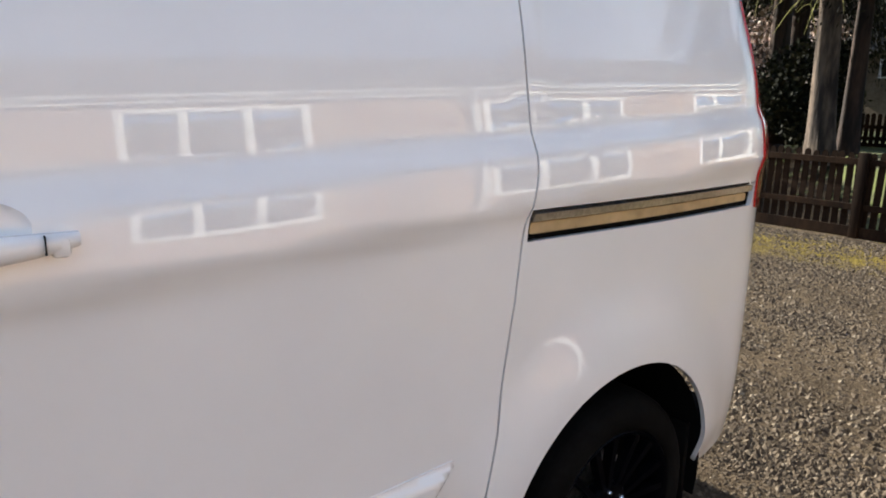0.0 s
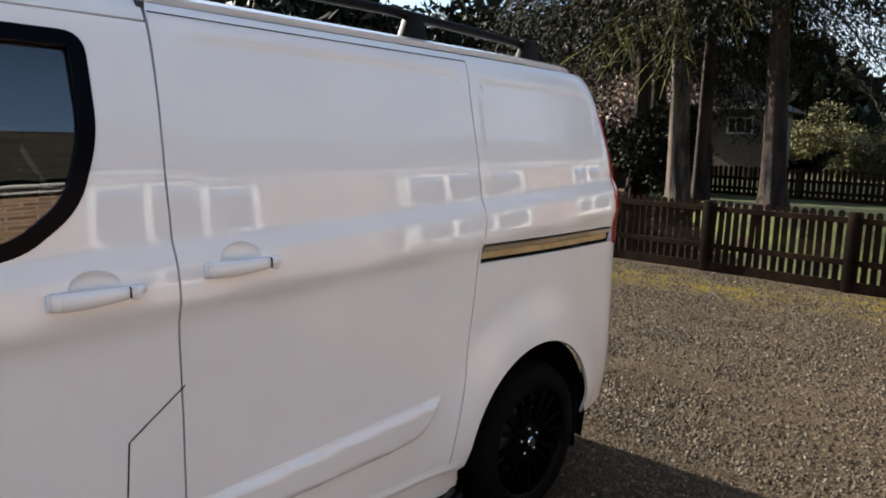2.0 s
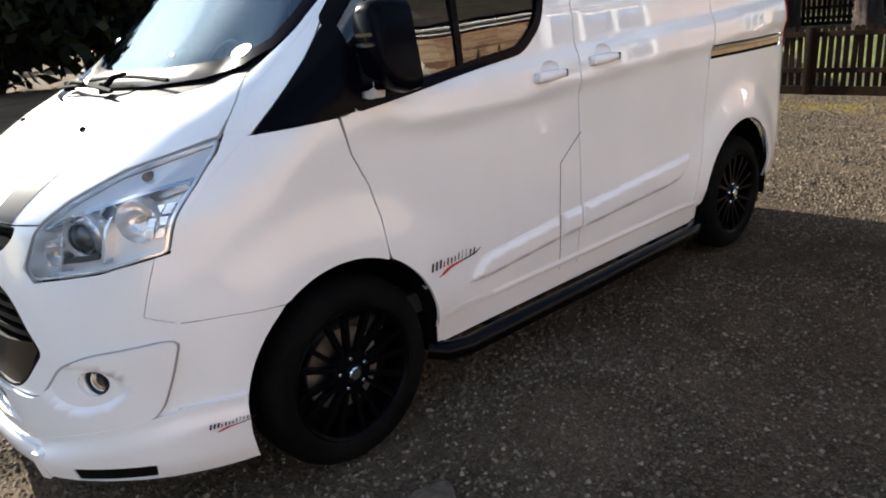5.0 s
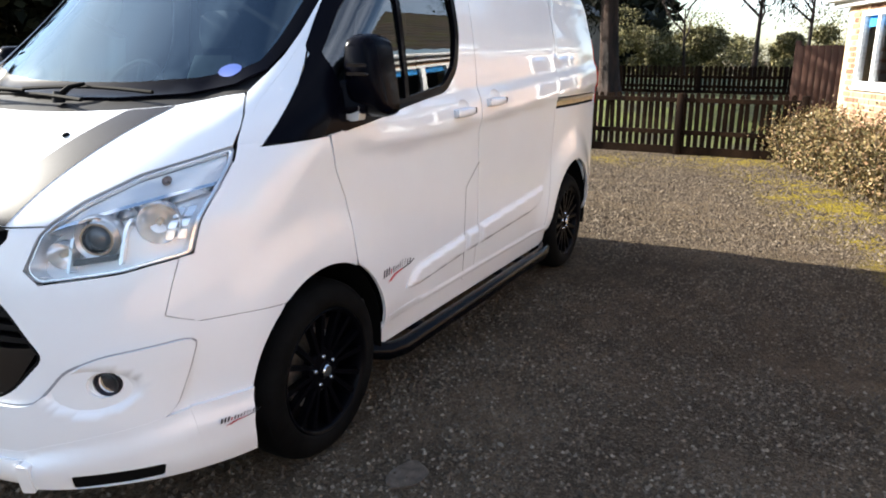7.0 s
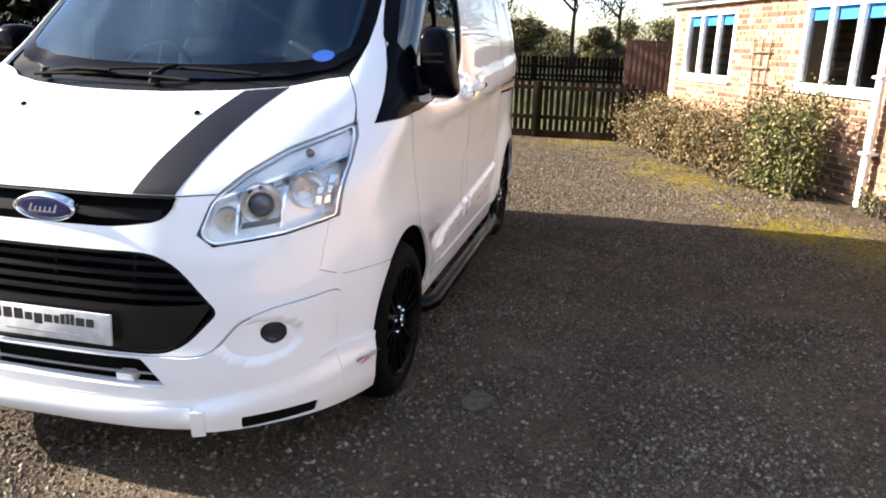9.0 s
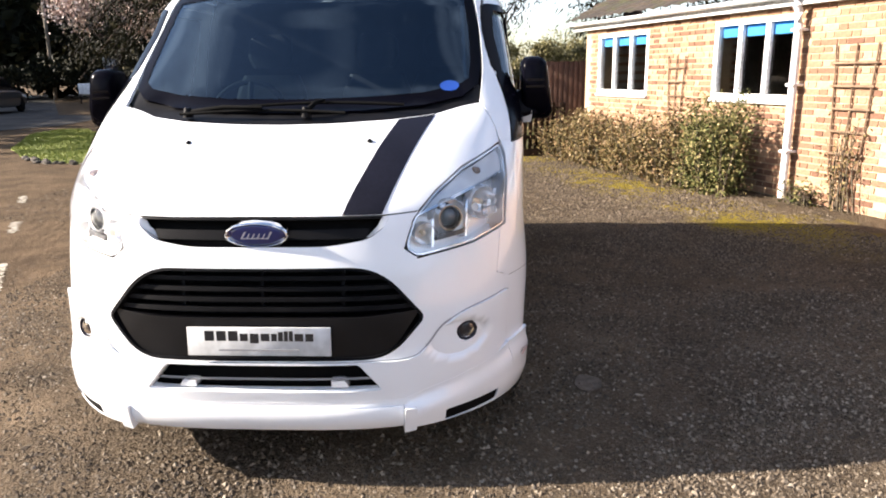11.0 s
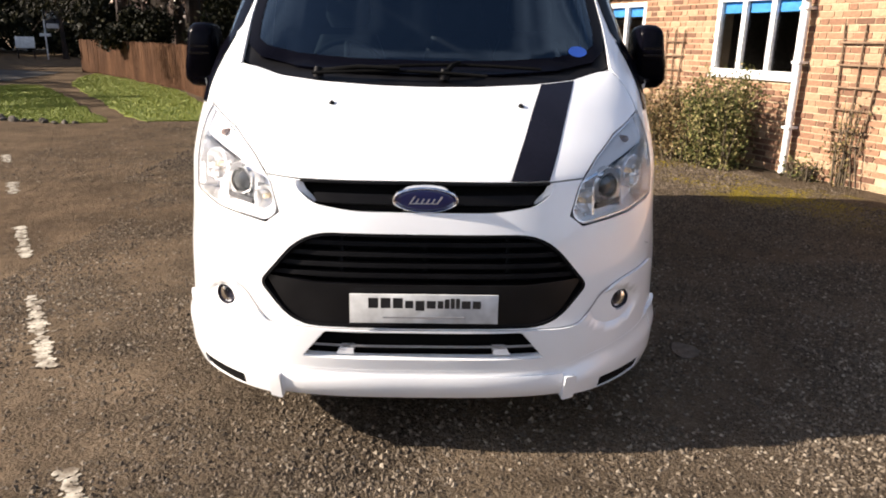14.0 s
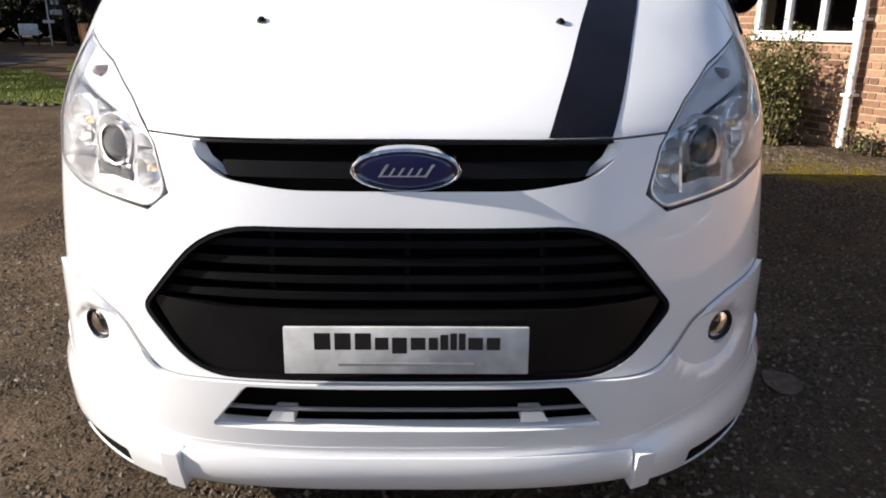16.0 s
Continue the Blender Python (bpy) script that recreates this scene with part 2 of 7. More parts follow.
# ---- the van's skin: x runs from the nose to the tail, its left flank looks to -y ----
SET = 0.065
nose_x0 = curve(((0.20, 0.03), (0.30, 0.012), (0.42, 0.005), (0.60, 0.018), (0.80, 0.045), (0.92, 0.075), (1.01, 0.105), (1.06, 0.145), (1.13, 0.225), (1.245, 0.405),
                (1.33, 0.585), (1.375, 0.71), (1.45, 0.79), (1.70, 1.07), (1.90, 1.31), (1.95, 1.42), (1.985, 1.75), (2.0, 2.2)))
# the same beside the cowl, where pillar and wing run on without a kink
nose_s0 = curve(((0.20, 0.03), (0.30, 0.012), (0.42, 0.005), (0.60, 0.018), (0.80, 0.045), (0.92, 0.075), (1.01, 0.105), (1.06, 0.145), (1.13, 0.225), (1.245, 0.405),
                (1.33, 0.548), (1.40, 0.668), (1.48, 0.795), (1.58, 0.925), (1.70, 1.07), (1.90, 1.31), (1.95, 1.42), (1.985, 1.75), (2.0, 2.2)))
half_w = curve(((0.20, 0.93), (0.36, 0.955), (0.50, 0.968), (0.70, 0.974), (0.90, 0.975), (1.04, 0.977), (1.12, 0.9790), (1.155, 0.9825), (1.185, 0.9930), (1.205, 0.9985), (1.25, 0.9960), (1.295, 0.990), (1.31, 0.986), (1.345, 0.971), (1.362, 0.9675),
                (1.40, 0.9655), (1.47, 0.9605), (1.56, 0.950), (1.65, 0.936), (1.80, 0.906), (1.89, 0.876), (1.94, 0.835), (1.975, 0.765), (1.99, 0.68), (2.0, 0.5)))
# the same without the waist crease, for the nose
half_n = curve(((0.20, 0.950), (0.30, 0.974), (0.38, 0.974), (0.50, 0.969), (0.70, 0.974), (0.90, 0.975), (1.04, 0.977), (1.12, 0.981), (1.185, 0.985), (1.25, 0.985), (1.31, 0.980), (1.40, 0.9695), (1.47, 0.9605), (1.56, 0.950), (1.65, 0.936),
                (1.80, 0.906), (1.89, 0.876), (1.94, 0.835), (1.975, 0.765), (1.99, 0.68), (2.0, 0.5)))
nose_l = curve(((0.2, 0.695), (1.15, 0.645), (1.35, 0.52), (1.6, 0.43), (2.0, 0.40)))
set_back = curve(((0.2, 1.0), (1.3, 1.0), (1.55, 1.0), (1.95, 0.35), (2.0, 0.2)))


def nose_x(z):
    return nose_x0(z) + SET * set_back(z)


def nose_s(z):
    return nose_s0(z) + SET * set_back(z)



tail_x = curve(((0.2, 4.68), (0.6, 4.73), (1.2, 4.72), (1.7, 4.60), (1.95, 4.50), (2.0, 4.3)))
NR = 0.30
nose_q = curve(((0.2, 3.2), (0.6, 3.15), (0.95, 2.8), (2.0, 2.8)))


def smooth_step(a, b, v):
    t = min(max((v - a) / (b - a), 0.0), 1.0)
    return t * t * (3 - 2 * t)


def emboss(x, z):
    """The shallow pressed panels of the load bay's upper flank."""
    out = 0.0
    for x0, x1, z0, z1, r in ((2.345, 3.425, 1.0, 1.862, 0.06), (3.505, 4.395, 1.0, 1.855, 0.09)):
        lean = 0.10 * max(z - 1.25, 0) if x1 > 4 else 0.0
        qx, qz = max(x0 + r - x, x - (x1 - lean) + r, -9), max(z0 + r - z, z - z1 + r, -9)
        d = math.hypot(max(qx, 0), max(qz, 0)) + min(max(qx, qz), 0) - r
        out = max(out, smooth_step(0.0, 0.016, -d) * smooth_step(1.38, 1.72, z))
    return 0.006 * out


def flank(x, z):
    """Half width of the skin at a place along the van."""
    # the waist crease climbs towards the tail
    lift = 0.055 * (max(x, 1.3) - 2.4) * smooth_step(0.85, 1.12, z) * (1 - smooth_step(1.42, 1.75, z)) * smooth_step(1.1, 1.6, x)
    f = smooth_step(1.05, 1.42, x)
    w, k = half_n(z) * (1 - f) + half_w(z - lift) * f, (x - nose_s(z)) / nose_l(z)
    if k < 1:
        w *= max(1 - (1 - max(k, 0.0)) ** 2, 0.0) ** (1 / nose_q(z))
    w *= 1 - 0.055 * smooth_step(3.7, 4.75, x) ** 1.3
    b = (x - (tail_x(z) - NR)) / NR
    if b > 0:
        w -= 0.24 * (1 - math.sqrt(max(1 - min(b, 1) ** 2.2, 0)))
    # flared lips round the wheels
    for cx, cz, r in ((1.0, 0.355, 0.405), (3.862, 0.365, 0.44)):
        d = math.hypot(x - cx, z - cz) - r
        if -0.05 < d < 0.24 and z > 0.2:
            w += (0.018 if cx < 2 else 0.034) * (1 - smooth_step(0.0, 0.24, d)) * smooth_step(0.3, 0.5, z)
    return w - emboss(x, z)


def side(x, z):
    return Vector((x, -flank(x, z), z))


def side_r(x, z):
    return Vector((x, flank(x, z), z))


def front(y, z):
    r = min(abs(y) / half_n(z), 0.9995)
    g = smooth_step(0.60, 0.85, r)
    return Vector((nose_x(z) * (1 - g) + nose_s(z) * g + nose_l(z) * (1 - math.sqrt(max(1 - r ** nose_q(z), 0))), y, z))


def patch(dom, poly, holes=(), off=0.0, step=0.03, skirt=0.014, bm=None, keep=None):
    """A trimmed piece of the skin, raised by off, with its edge turned in by skirt."""
    outline = dense(poly, step)
    rings = [outline] + [dense(h, step) for h in holes]
    xs, zs = [p[0] for p in outline], [p[1] for p in outline]
    gx, gz = np.meshgrid(np.arange(min(xs), max(xs), step), np.arange(min(zs), max(zs), step))
    gx, gz = gx.ravel(), gz.ravel()
    ok = inside(outline, gx, gz)
    for h in rings[1:]:
        ok &= ~inside(h, gx, gz)
    edge = np.array([p for r in rings for p in r])
    for i in range(0, len(gx)):
        if ok[i] and ((edge[:, 0] - gx[i]) ** 2 + (edge[:, 1] - gz[i]) ** 2).min() < (0.45 * step) ** 2:
            ok[i] = False
    pts, edges = [], []
    for r in rings:
        k = len(pts)
        pts += [Vector(p) for p in r]
        edges += [(k + i, k + (i + 1) % len(r)) for i in range(len(r))]
    pts += [Vector((gx[i], gz[i])) for i in range(len(gx)) if ok[i]]
    v2, e2, f2, *_ = delaunay_2d_cdt(pts, edges, [], 0, 1e-6)
    cx = np.array([sum(v2[i].x for i in f) / len(f) for f in f2])
    cz = np.array([sum(v2[i].y for i in f) / len(f) for f in f2])
    ok = inside(outline, cx, cz)
    for h in rings[1:]:
        ok &= ~inside(h, cx, cz)
    own = bm is None
    bm = bm or bmesh.new()
    lay = bm.verts.layers.float_vector.get("nrm") or bm.verts.layers.float_vector.new("nrm")
    made, e = {}, 0.004

    def place(u, v):
        p = dom(u, v)
        n = (dom(u + e, v) - dom(u - e, v)).cross(dom(u, v + e) - dom(u, v - e))
        n.normalize()
        out = p - Vector((2.4, 0, 0.9))
        if n.dot(Vector((out.x * 0.3, out.y, out.z))) < 0:
            n.negate()
        return p, n
    for f, good in zip(f2, ok):
        if not good:
            continue
        for i in f:
            if i not in made:
                p, n = place(v2[i].x, v2[i].y)
                vert = bm.verts.new(p + off * n)
                vert[lay] = n
                made[i] = vert
        face = bm.faces.new([made[i] for i in f])
        face.normal_update()
        if face.normal.dot(made[f[0]][lay]) < 0:
            face.normal_flip()
        face.smooth = True
    if skirt:
        low = {}
        rim = [ed for ed in bm.edges if ed.is_boundary and ed.verts[0] in made.values() and ed.verts[1] in made.values()] if not own else [ed for ed in bm.edges if ed.is_boundary]
        for ed in rim:
            a, b = ed.verts
            quad = []
            for q in (a, b):
                if q not in low:
                    n = Vector(q[lay])
                    top, bot = bm.verts.new(q.co), bm.verts.new(q.co - skirt * n)
                    low[q] = (top, bot)
                quad.append(low[q])
            f = bm.faces.new((quad[0][0], quad[1][0], quad[1][1], quad[0][1]))
            f.smooth = False
            mid = (a.co + b.co) / 2
            inner = ed.link_faces[0].calc_center_median()
            f.normal_update()
            if f.normal.dot(mid - inner) < 0:
                f.normal_flip()
    return bm


def skin(name, bm, material, parent, label=""):
    """A part of the skin, shaded by the true normals of its surface."""
    lay = bm.verts.layers.float_vector.get("nrm")
    norms = [tuple(v[lay]) for v in bm.verts]
    ob = part(name, bm, material, parent, label)
    if any(sum(abs(c) for c in n) > 0.1 for n in norms):
        me = ob.data
        me.normals_split_custom_set_from_vertices([n if sum(abs(c) for c in n) > 0.1 else (0, 0, 0) for n in norms])
    return ob


def seam_x(z, r=0.93):
    """Where the front pieces of the skin end and the flank pieces begin."""
    return nose_s(z) + nose_l(z) * (1 - math.sqrt(1 - r ** nose_q(z)))


def seam_y(z, r=0.93):
    return r * half_n(z)


def mirror(poly):
    return [(-a, b) for a, b in poly][::-1]


# ---- the van ----
van = thing("panel_van", "white panel van with a black bonnet stripe parked on gravel", "van")
FW, RW = (1.0, 0.345), (3.888, 0.345)
ARCH_F, ARCH_R = (1.0, 0.355, 0.405), (3.862, 0.365, 0.44)
SHADE_LINE = principled("shade_line", (0.30, 0.30, 0.31), 0.8)
APRON_BLACK = mottled("apron_plastic", (0.004, 0.004, 0.005), (0.007, 0.007, 0.008), 9, 0.30, 30, 0.0003)
bsdf(APRON_BLACK).inputs["Specular IOR Level"].default_value = 0.3
FOG_BOWL = principled("fog_bowl", (0.016, 0.016, 0.024), 0.3, spec=0.12)
zs = lambda a, b, n=10: [a + (b - a) * k / n for k in range(n + 1)]

HEAD = [(-0.522, 0.889), (-0.566, 0.857), (-0.61, 0.864), (-0.766, 0.886), (-0.81, 0.900), (-0.886, 0.922), (-0.896, 1.10), (-0.888, 1.17), (-0.870, 1.214), (-0.80, 1.182), (-0.72, 1.147), (-0.627, 1.076), (-0.58, 1.022), (-0.553, 0.990)]
seam_f = lambda a, b, r=0.93, s=-1: [(s * seam_y(z, r), z) for z in zs(a, b)]
seam_s = lambda a, b, r=0.922: [(seam_x(z, r), z) for z in zs(a, b)]


def both(name, poly, holes=(), off=0.0, material=PAINT, parent=van, label="", step=0.03, skirt=0.014):
    a = skin(name, patch(side, poly, holes, off, step, skirt), material, parent, label)
    b = skin(name, patch(side_r, poly, holes, off, step, skirt), material, parent, label)
    return a, b


def grow(poly, d):
    """The outline moved outwards by d."""
    area = sum(p[0] * q[1] - q[0] * p[1] for p, q in zip(poly, poly[1:] + poly[:1]))
    s, out, n = (1 if area > 0 else -1), [], len(poly)
    for i in range(n):
        a, p, b = Vector(poly[i - 1]), Vector(poly[i]), Vector(poly[(i + 1) % n])
        u, w = (p - a), (b - p)
        if u.length < 1e-7 or w.length < 1e-7:
            out.append(tuple(p))
            continue
        u.normalize(), w.normalize()
        nrm = Vector((u.y + w.y, -u.x - w.x))
        nrm = nrm.normalized() if nrm.length > 1e-6 else Vector((u.y, -u.x))
        out.append(tuple(p + s * d * nrm))
    return out


# bumper: front face and the two wrap-round ends
GRILLE = rounded([(-0.594, 0.640), (-0.43, 0.832), (0.43, 0.832), (0.594, 0.640), (0.465, 0.497), (-0.465, 0.497)], [0.03, 0.11, 0.11, 0.03, 0.09, 0.09])
TOP_SLOT = rounded([(-0.450, 0.970), (-0.395, 0.926), (-0.25, 0.905), (0.25, 0.905), (0.395, 0.926), (0.450, 0.970), (0.462, 1.0008), (0.2, 1.0012), (-0.2, 1.0012), (-0.462, 1.0008)], [0.03, 0.04, 0.05, 0.05, 0.04, 0.03, 0.004, 0.0, 0.0, 0.004])
LOW_SLOT = rounded([(-0.430, 0.387), (-0.350, 0.482), (0.350, 0.482), (0.430, 0.387)], 0.012)
FOG = [(-0.738 + 0.040 * math.cos(a), 0.556 + 0.040 * math.sin(a)) for a in (2 * math.pi * k / 20 for k in range(20))]
half = seam_f(0.245, 0.712) + [(-0.853, 0.745), (-0.866, 0.909)] + [(-0.81, 0.892), (-0.766, 0.878), (-0.61, 0.856), (-0.567, 0.849), (-0.515, 0.888), (-0.5475, 0.988), (-0.565, 1.0115), (-0.45, 1.0040), (-0.3, 1.0035), (0.0, 1.005)]
outline = half + mirror(half)[1:]
bumper = patch(front, outline, [GRILLE, TOP_SLOT, LOW_SLOT, FOG, mirror(FOG)], step=0.025, skirt=0.03)
end = seam_s(0.245, 0.712) + [(0.60, 0.705), (0.765, 0.690)] + [(x, z) for x, z in arc_pts(*ARCH_F, 118, 196, 14) if z < 0.68]
for d in (side, side_r):
    patch(d, end, off=-0.0007, bm=bumper, step=0.025, skirt=0.0)
front_bumper = skin("front_bumper", bumper, PAINT, van)

# moulded cheeks round the fog lamps
lower = [(-0.850, 0.43), (-0.869, 0.464), (-0.889, 0.571), (-0.903, 0.670), (-0.738, 0.642), (-0.647, 0.602), (-0.608, 0.548), (-0.564, 0.500), (-0.51, 0.490), (-0.40, 0.491)]
lower_low = [(-0.50, 0.335), (-0.70, 0.36)]


def cheek(y, z):
    """The bumper skin with a soft dish round each fog lamp."""
    p = front(y, z)
    d = ((abs(y) - 0.700) / 0.118) ** 2 + ((z - 0.540) / 0.078) ** 2
    p.x += 0.034 * max(1 - d, 0.0) ** 0.7
    return p


whole = rounded(lower + mirror(lower) + mirror(lower_low) + lower_low, 0.03, 4)
skin("bumper_lower", patch(cheek, whole, [grow(LOW_SLOT, 0.003), grow(FOG, 0.004), grow(mirror(FOG), 0.004)], off=0.013, step=0.016, skirt=0.014), PAINT, front_bumper)
# grey strip round the raised cheek, painting the shading along its edge
skin("bumper_gap", patch(front, grow(whole, 0.0035), [grow(whole, -0.004)], off=0.0015, step=0.02, skirt=0), SHADE_LINE, front_bumper)
for s in (-1, 1):
    o = front(s * 0.738, 0.556)
    lamp = bmesh.new()
    lathe(lamp, [(0.0, 0.012), (0.020, 0.012), (0.034, 0.004), (0.036, 0.0), (0.044, -0.008), (0.048, -0.002), (0.049, 0.02)], 28, "x")
    fog = part("fog_lamp", smooth_all(lamp, 60), FOG_BOWL, van, "round fog lamp with a black bezel")
    fog.matrix_basis = Matrix.Translation(o + Vector((0.014, 0, 0))) @ Euler((0, 0, -s * radians(24))).to_matrix().to_4x4() @ Matrix.Diagonal((0.82, 0.82, 0.82, 1))
    bez = bmesh.new()
    lathe(bez, [(0.040, 0.006), (0.042, -0.004), (0.050, -0.004), (0.052, 0.03)], 28, "x")
    part("bezel", smooth_all(bez, 50), GLOSS_BLACK, fog)
    lens = bmesh.new()
    lathe(lens, [(0.0, -0.012), (0.02, -0.009), (0.041, 0.0)], 28, "x")
    part("lens", smooth_all(lens, 60), LENS_GLASS, fog)
    ps = bmesh.new()
    lathe(ps, [(0.0, -0.004), (0.008, -0.004), (0.010, 0.0), (0.010, 0.01)], 16, "x")
    pk = part("parking_sensor", smooth_all(ps, 40), PAINT, front_bumper)
    pk.matrix_basis = Matrix.Translation(front(s * 0.79, 0.437) + Vector((-0.007, 0, 0))) @ Euler((0, 0, -s * radians(35))).to_matrix().to_4x4()

# main grille: sunken black tray, bars, frame and lower apron with the plate
tray = patch(front, grow(GRILLE, 0.01), off=-0.10, step=0.05, skirt=0)
grille = skin("grille", tray, DARK, van, "black hexagonal grille with horizontal bars")
rim = patch(front, grow(GRILLE, 0.002), [grow(GRILLE, -0.010)], off=-0.002, step=0.02, skirt=0.08)
skin("grille_frame", rim, BLACK_PLASTIC, grille)
for i, zc in enumerate((0.795, 0.757, 0.719, 0.683)):
    hw = min(0.56 - 0.0, 0.585 - max(0, (zc - 0.668)) * 0.95) - 0.012
    bar = [(-hw, zc - 0.008), (hw, zc - 0.008), (hw, zc + 0.008), (-hw, zc + 0.008)]
    skin("grille_bar", patch(front, bar, off=-0.022, step=0.03, skirt=0.05), BLACK_PLASTIC, grille)
for y in (0.0, -0.30, 0.30):
    post = [(y - 0.006, 0.67), (y + 0.006, 0.67), (y + 0.006, 0.83), (y - 0.006, 0.83)]
    skin("grille_post", patch(front, post, off=-0.05, step=0.02, skirt=0.03), BLACK_PLASTIC, grille)
low = rounded([(-0.575, 0.668), (-0.38, 0.652), (0.38, 0.652), (0.575, 0.668), (0.465, 0.503), (-0.465, 0.503)], [0.02, 0.03, 0.03, 0.02, 0.09, 0.09])
skin("grille_apron", patch(front, low, off=-0.012, step=0.03, skirt=0.08), APRON_BLACK, grille)
PLATE_M = Matrix.Translation(front(0, 0.576) + Vector((-0.014, 0, 0))) @ Euler((0, radians(4), 0)).to_matrix().to_4x4()
plate = part("show_plate", boxed(-0.004, 0.006, -0.26, 0.26, -0.0525, 0.0525, 0.002), PLATE_WHITE, van, "white rectangular show plate with dark lettering bars")
plate.matrix_basis = PLATE_M
y = 0.199
for w, h, low in ((0.667, 1.0, 0), (0.667, 1.0, 0), (0.667, 1.0, 0), (0.556, 0.74, 0), (0.611, 0.96, 0.22), (0.611, 0.74, 0), (0.389, 0.74, 0), (0.333, 0.92, 0), (0.278, 1.0, 0), (0.278, 1.0, 0), (0.611, 0.74, 0), (0.556, 0.74, 0)):
    w, h, zb = w * 0.0645, h * 0.037, 0.003 - low * 0.037
    part("lettering_bar", box(bmesh.new(), -0.0056, -0.0042, y - w * 0.90, y - w * 0.10, zb, zb + h), PRINT_BLACK, plate)
    y -= w
part("small_lettering_bar", box(bmesh.new(), -0.0056, -0.0042, -0.145, 0.145, -0.034, -0.028), PRINT_GREY, plate)

# upper slot with the oval badge
def scooped(y, z):
    """The skin falling back into the slot at its ends and foot."""
    p = front(y, z)
    p.x += 0.050 * smooth_step(0.462, 0.385, abs(y) + 0.6 * max(0.955 - z, 0.0)) if abs(y) > 0.36 else 0.050
    return p


# black strip added over the white bumper sliver above the slot
slot_edge = [(-0.44, 0.9985), (0.44, 0.9985), (0.44, 1.0041), (0.3, 1.0038), (0.0, 1.0052), (-0.3, 1.0038), (-0.44, 1.0041)]
skin("slot_seal", patch(front, slot_edge, off=0.0012, step=0.02, skirt=0.02), BLACK_PLASTIC, front_bumper, "black strip added to cover the bumper sliver above the slot")
slot_end = [(-0.365, 0.9215), (-0.395, 0.9265), (-0.449, 0.970), (-0.4615, 1.0006), (-0.436, 1.0003), (-0.420, 0.966), (-0.386, 0.931), (-0.365, 0.9245)]
for end in (slot_end, mirror(slot_end)):
    skin("slot_surround", patch(scooped, end, step=0.010, skirt=0.0), PAINT, front_bumper)
skin("upper_grille", patch(front, grow(TOP_SLOT, 0.008), off=-0.05, step=0.04, skirt=0), DARK, van, "narrow black upper grille slot")
skin("upper_grille_bar", patch(front, rounded([(-0.385, 0.932), (0.385, 0.932), (0.400, 0.966), (-0.400, 0.966)], 0.012), off=-0.016, step=0.03, skirt=0.03), BLACK_PLASTIC, van)
BADGE_M = Matrix.Translation(front(0, 0.952) + Vector((-0.012, 0, 0))) @ Euler((0, radians(-14), 0)).to_matrix().to_4x4()
bm = bmesh.new()
lathe(bm, [(0.0, -0.010), (0.7, -0.009), (0.93, -0.004), (0.95, 0.004)], 40, "x")
badge = part("oval_badge", smooth_all(bm, 60), BLUE, van, "blue oval badge with a chrome rim")
badge.matrix_basis = BADGE_M @ Matrix.Diagonal((1, 0.116, 0.047, 1))
bm = bmesh.new()
lathe(bm, [(0.90, -0.004), (0.93, -0.011), (0.98, -0.010), (1.0, 0.0), (0.99, 0.02)], 40, "x")
part("badge_rim", smooth_all(bm, 60), CHROME, badge)
for y0, y1, h0, h1 in ((0.38, 0.43, -0.26, 0.34), (0.22, 0.26, -0.20, 0.16), (0.06, 0.10, -0.20, 0.16), (-0.10, -0.06, -0.20, 0.16), (-0.26, -0.22, -0.20, 0.16), (-0.43, -0.38, -0.26, 0.34), (-0.38, 0.38, -0.25, -0.20)):
    bm = box(bmesh.new(), -0.0125, -0.0105, y0, y1, h0, h1)
    for v in bm.verts:
        v.co.y -= 0.25 * v.co.z
    part("badge_mark", bm, SILVER, badge)

# lower slot with mesh bar and two brackets
skin("lower_grille", patch(front, grow(LOW_SLOT, 0.008), off=-0.06, step=0.04, skirt=0), DARK, van, "black slot under the plate with a thin bar")
skin("lower_grille_bar", patch(front, [(-0.40, 0.424), (0.40, 0.424), (0.395, 0.431), (-0.395, 0.431)], off=-0.004, step=0.03, skirt=0.006), PRINT_GREY, van)
for y in (-0.275, 0.275):
    t = [(y - 0.040 * (1 if y < 0 else 0.6), 0.395), (y + 0.040 * (0.6 if y < 0 else 1), 0.395), (y + 0.024, 0.420), (y - 0.024, 0.420)]
    skin("slot_bracket", patch(front, t, off=-0.004, step=0.02, skirt=0.04), PAINT, van, "pale bracket in the lower slot")

# body-kit lip under the bumper
SLOT = rounded([(-0.648, 0.236), (-0.822, 0.244), (-0.836, 0.288), (-0.653, 0.282)], 0.008)
lip_top = curve(((0.0, 0.342), (0.50, 0.344), (0.58, 0.370), (0.70, 0.398), (0.80, 0.420), (0.91, 0.450)))
left = [(-seam_y(z), z) for z in zs(0.235, 0.450, 6)] + [(-y, lip_top(y)) for y in (0.86, 0.80, 0.74, 0.70, 0.66, 0.62, 0.58, 0.54, 0.50, 0.4, 0.2)]
def lip_rise(z, crest):
    return 0.018 * (1 - smooth_step(crest - 0.085, crest - 0.012, z))


def lip_form(y, z):
    """The lip's skin: a sloping ledge above an upright face, flat behind the centre bar."""
    p, a = front(y, z), abs(y)
    rise = lip_rise(z, lip_top(a)) * smooth_step(0.500, 0.530, a) * (1.9 - 0.9 * smooth_step(0.53, 0.80, a))
    g = smooth_step(0.62, 0.93, a / half_n(z))
    p.x -= rise * (1 - g)
    p.y += math.copysign(rise * g, y)
    return p


def lip_flank(dom, sgn):
    def at(x, z):
        p = dom(x, z)
        p.y += sgn * lip_rise(z, 0.450)
        return p
    return at


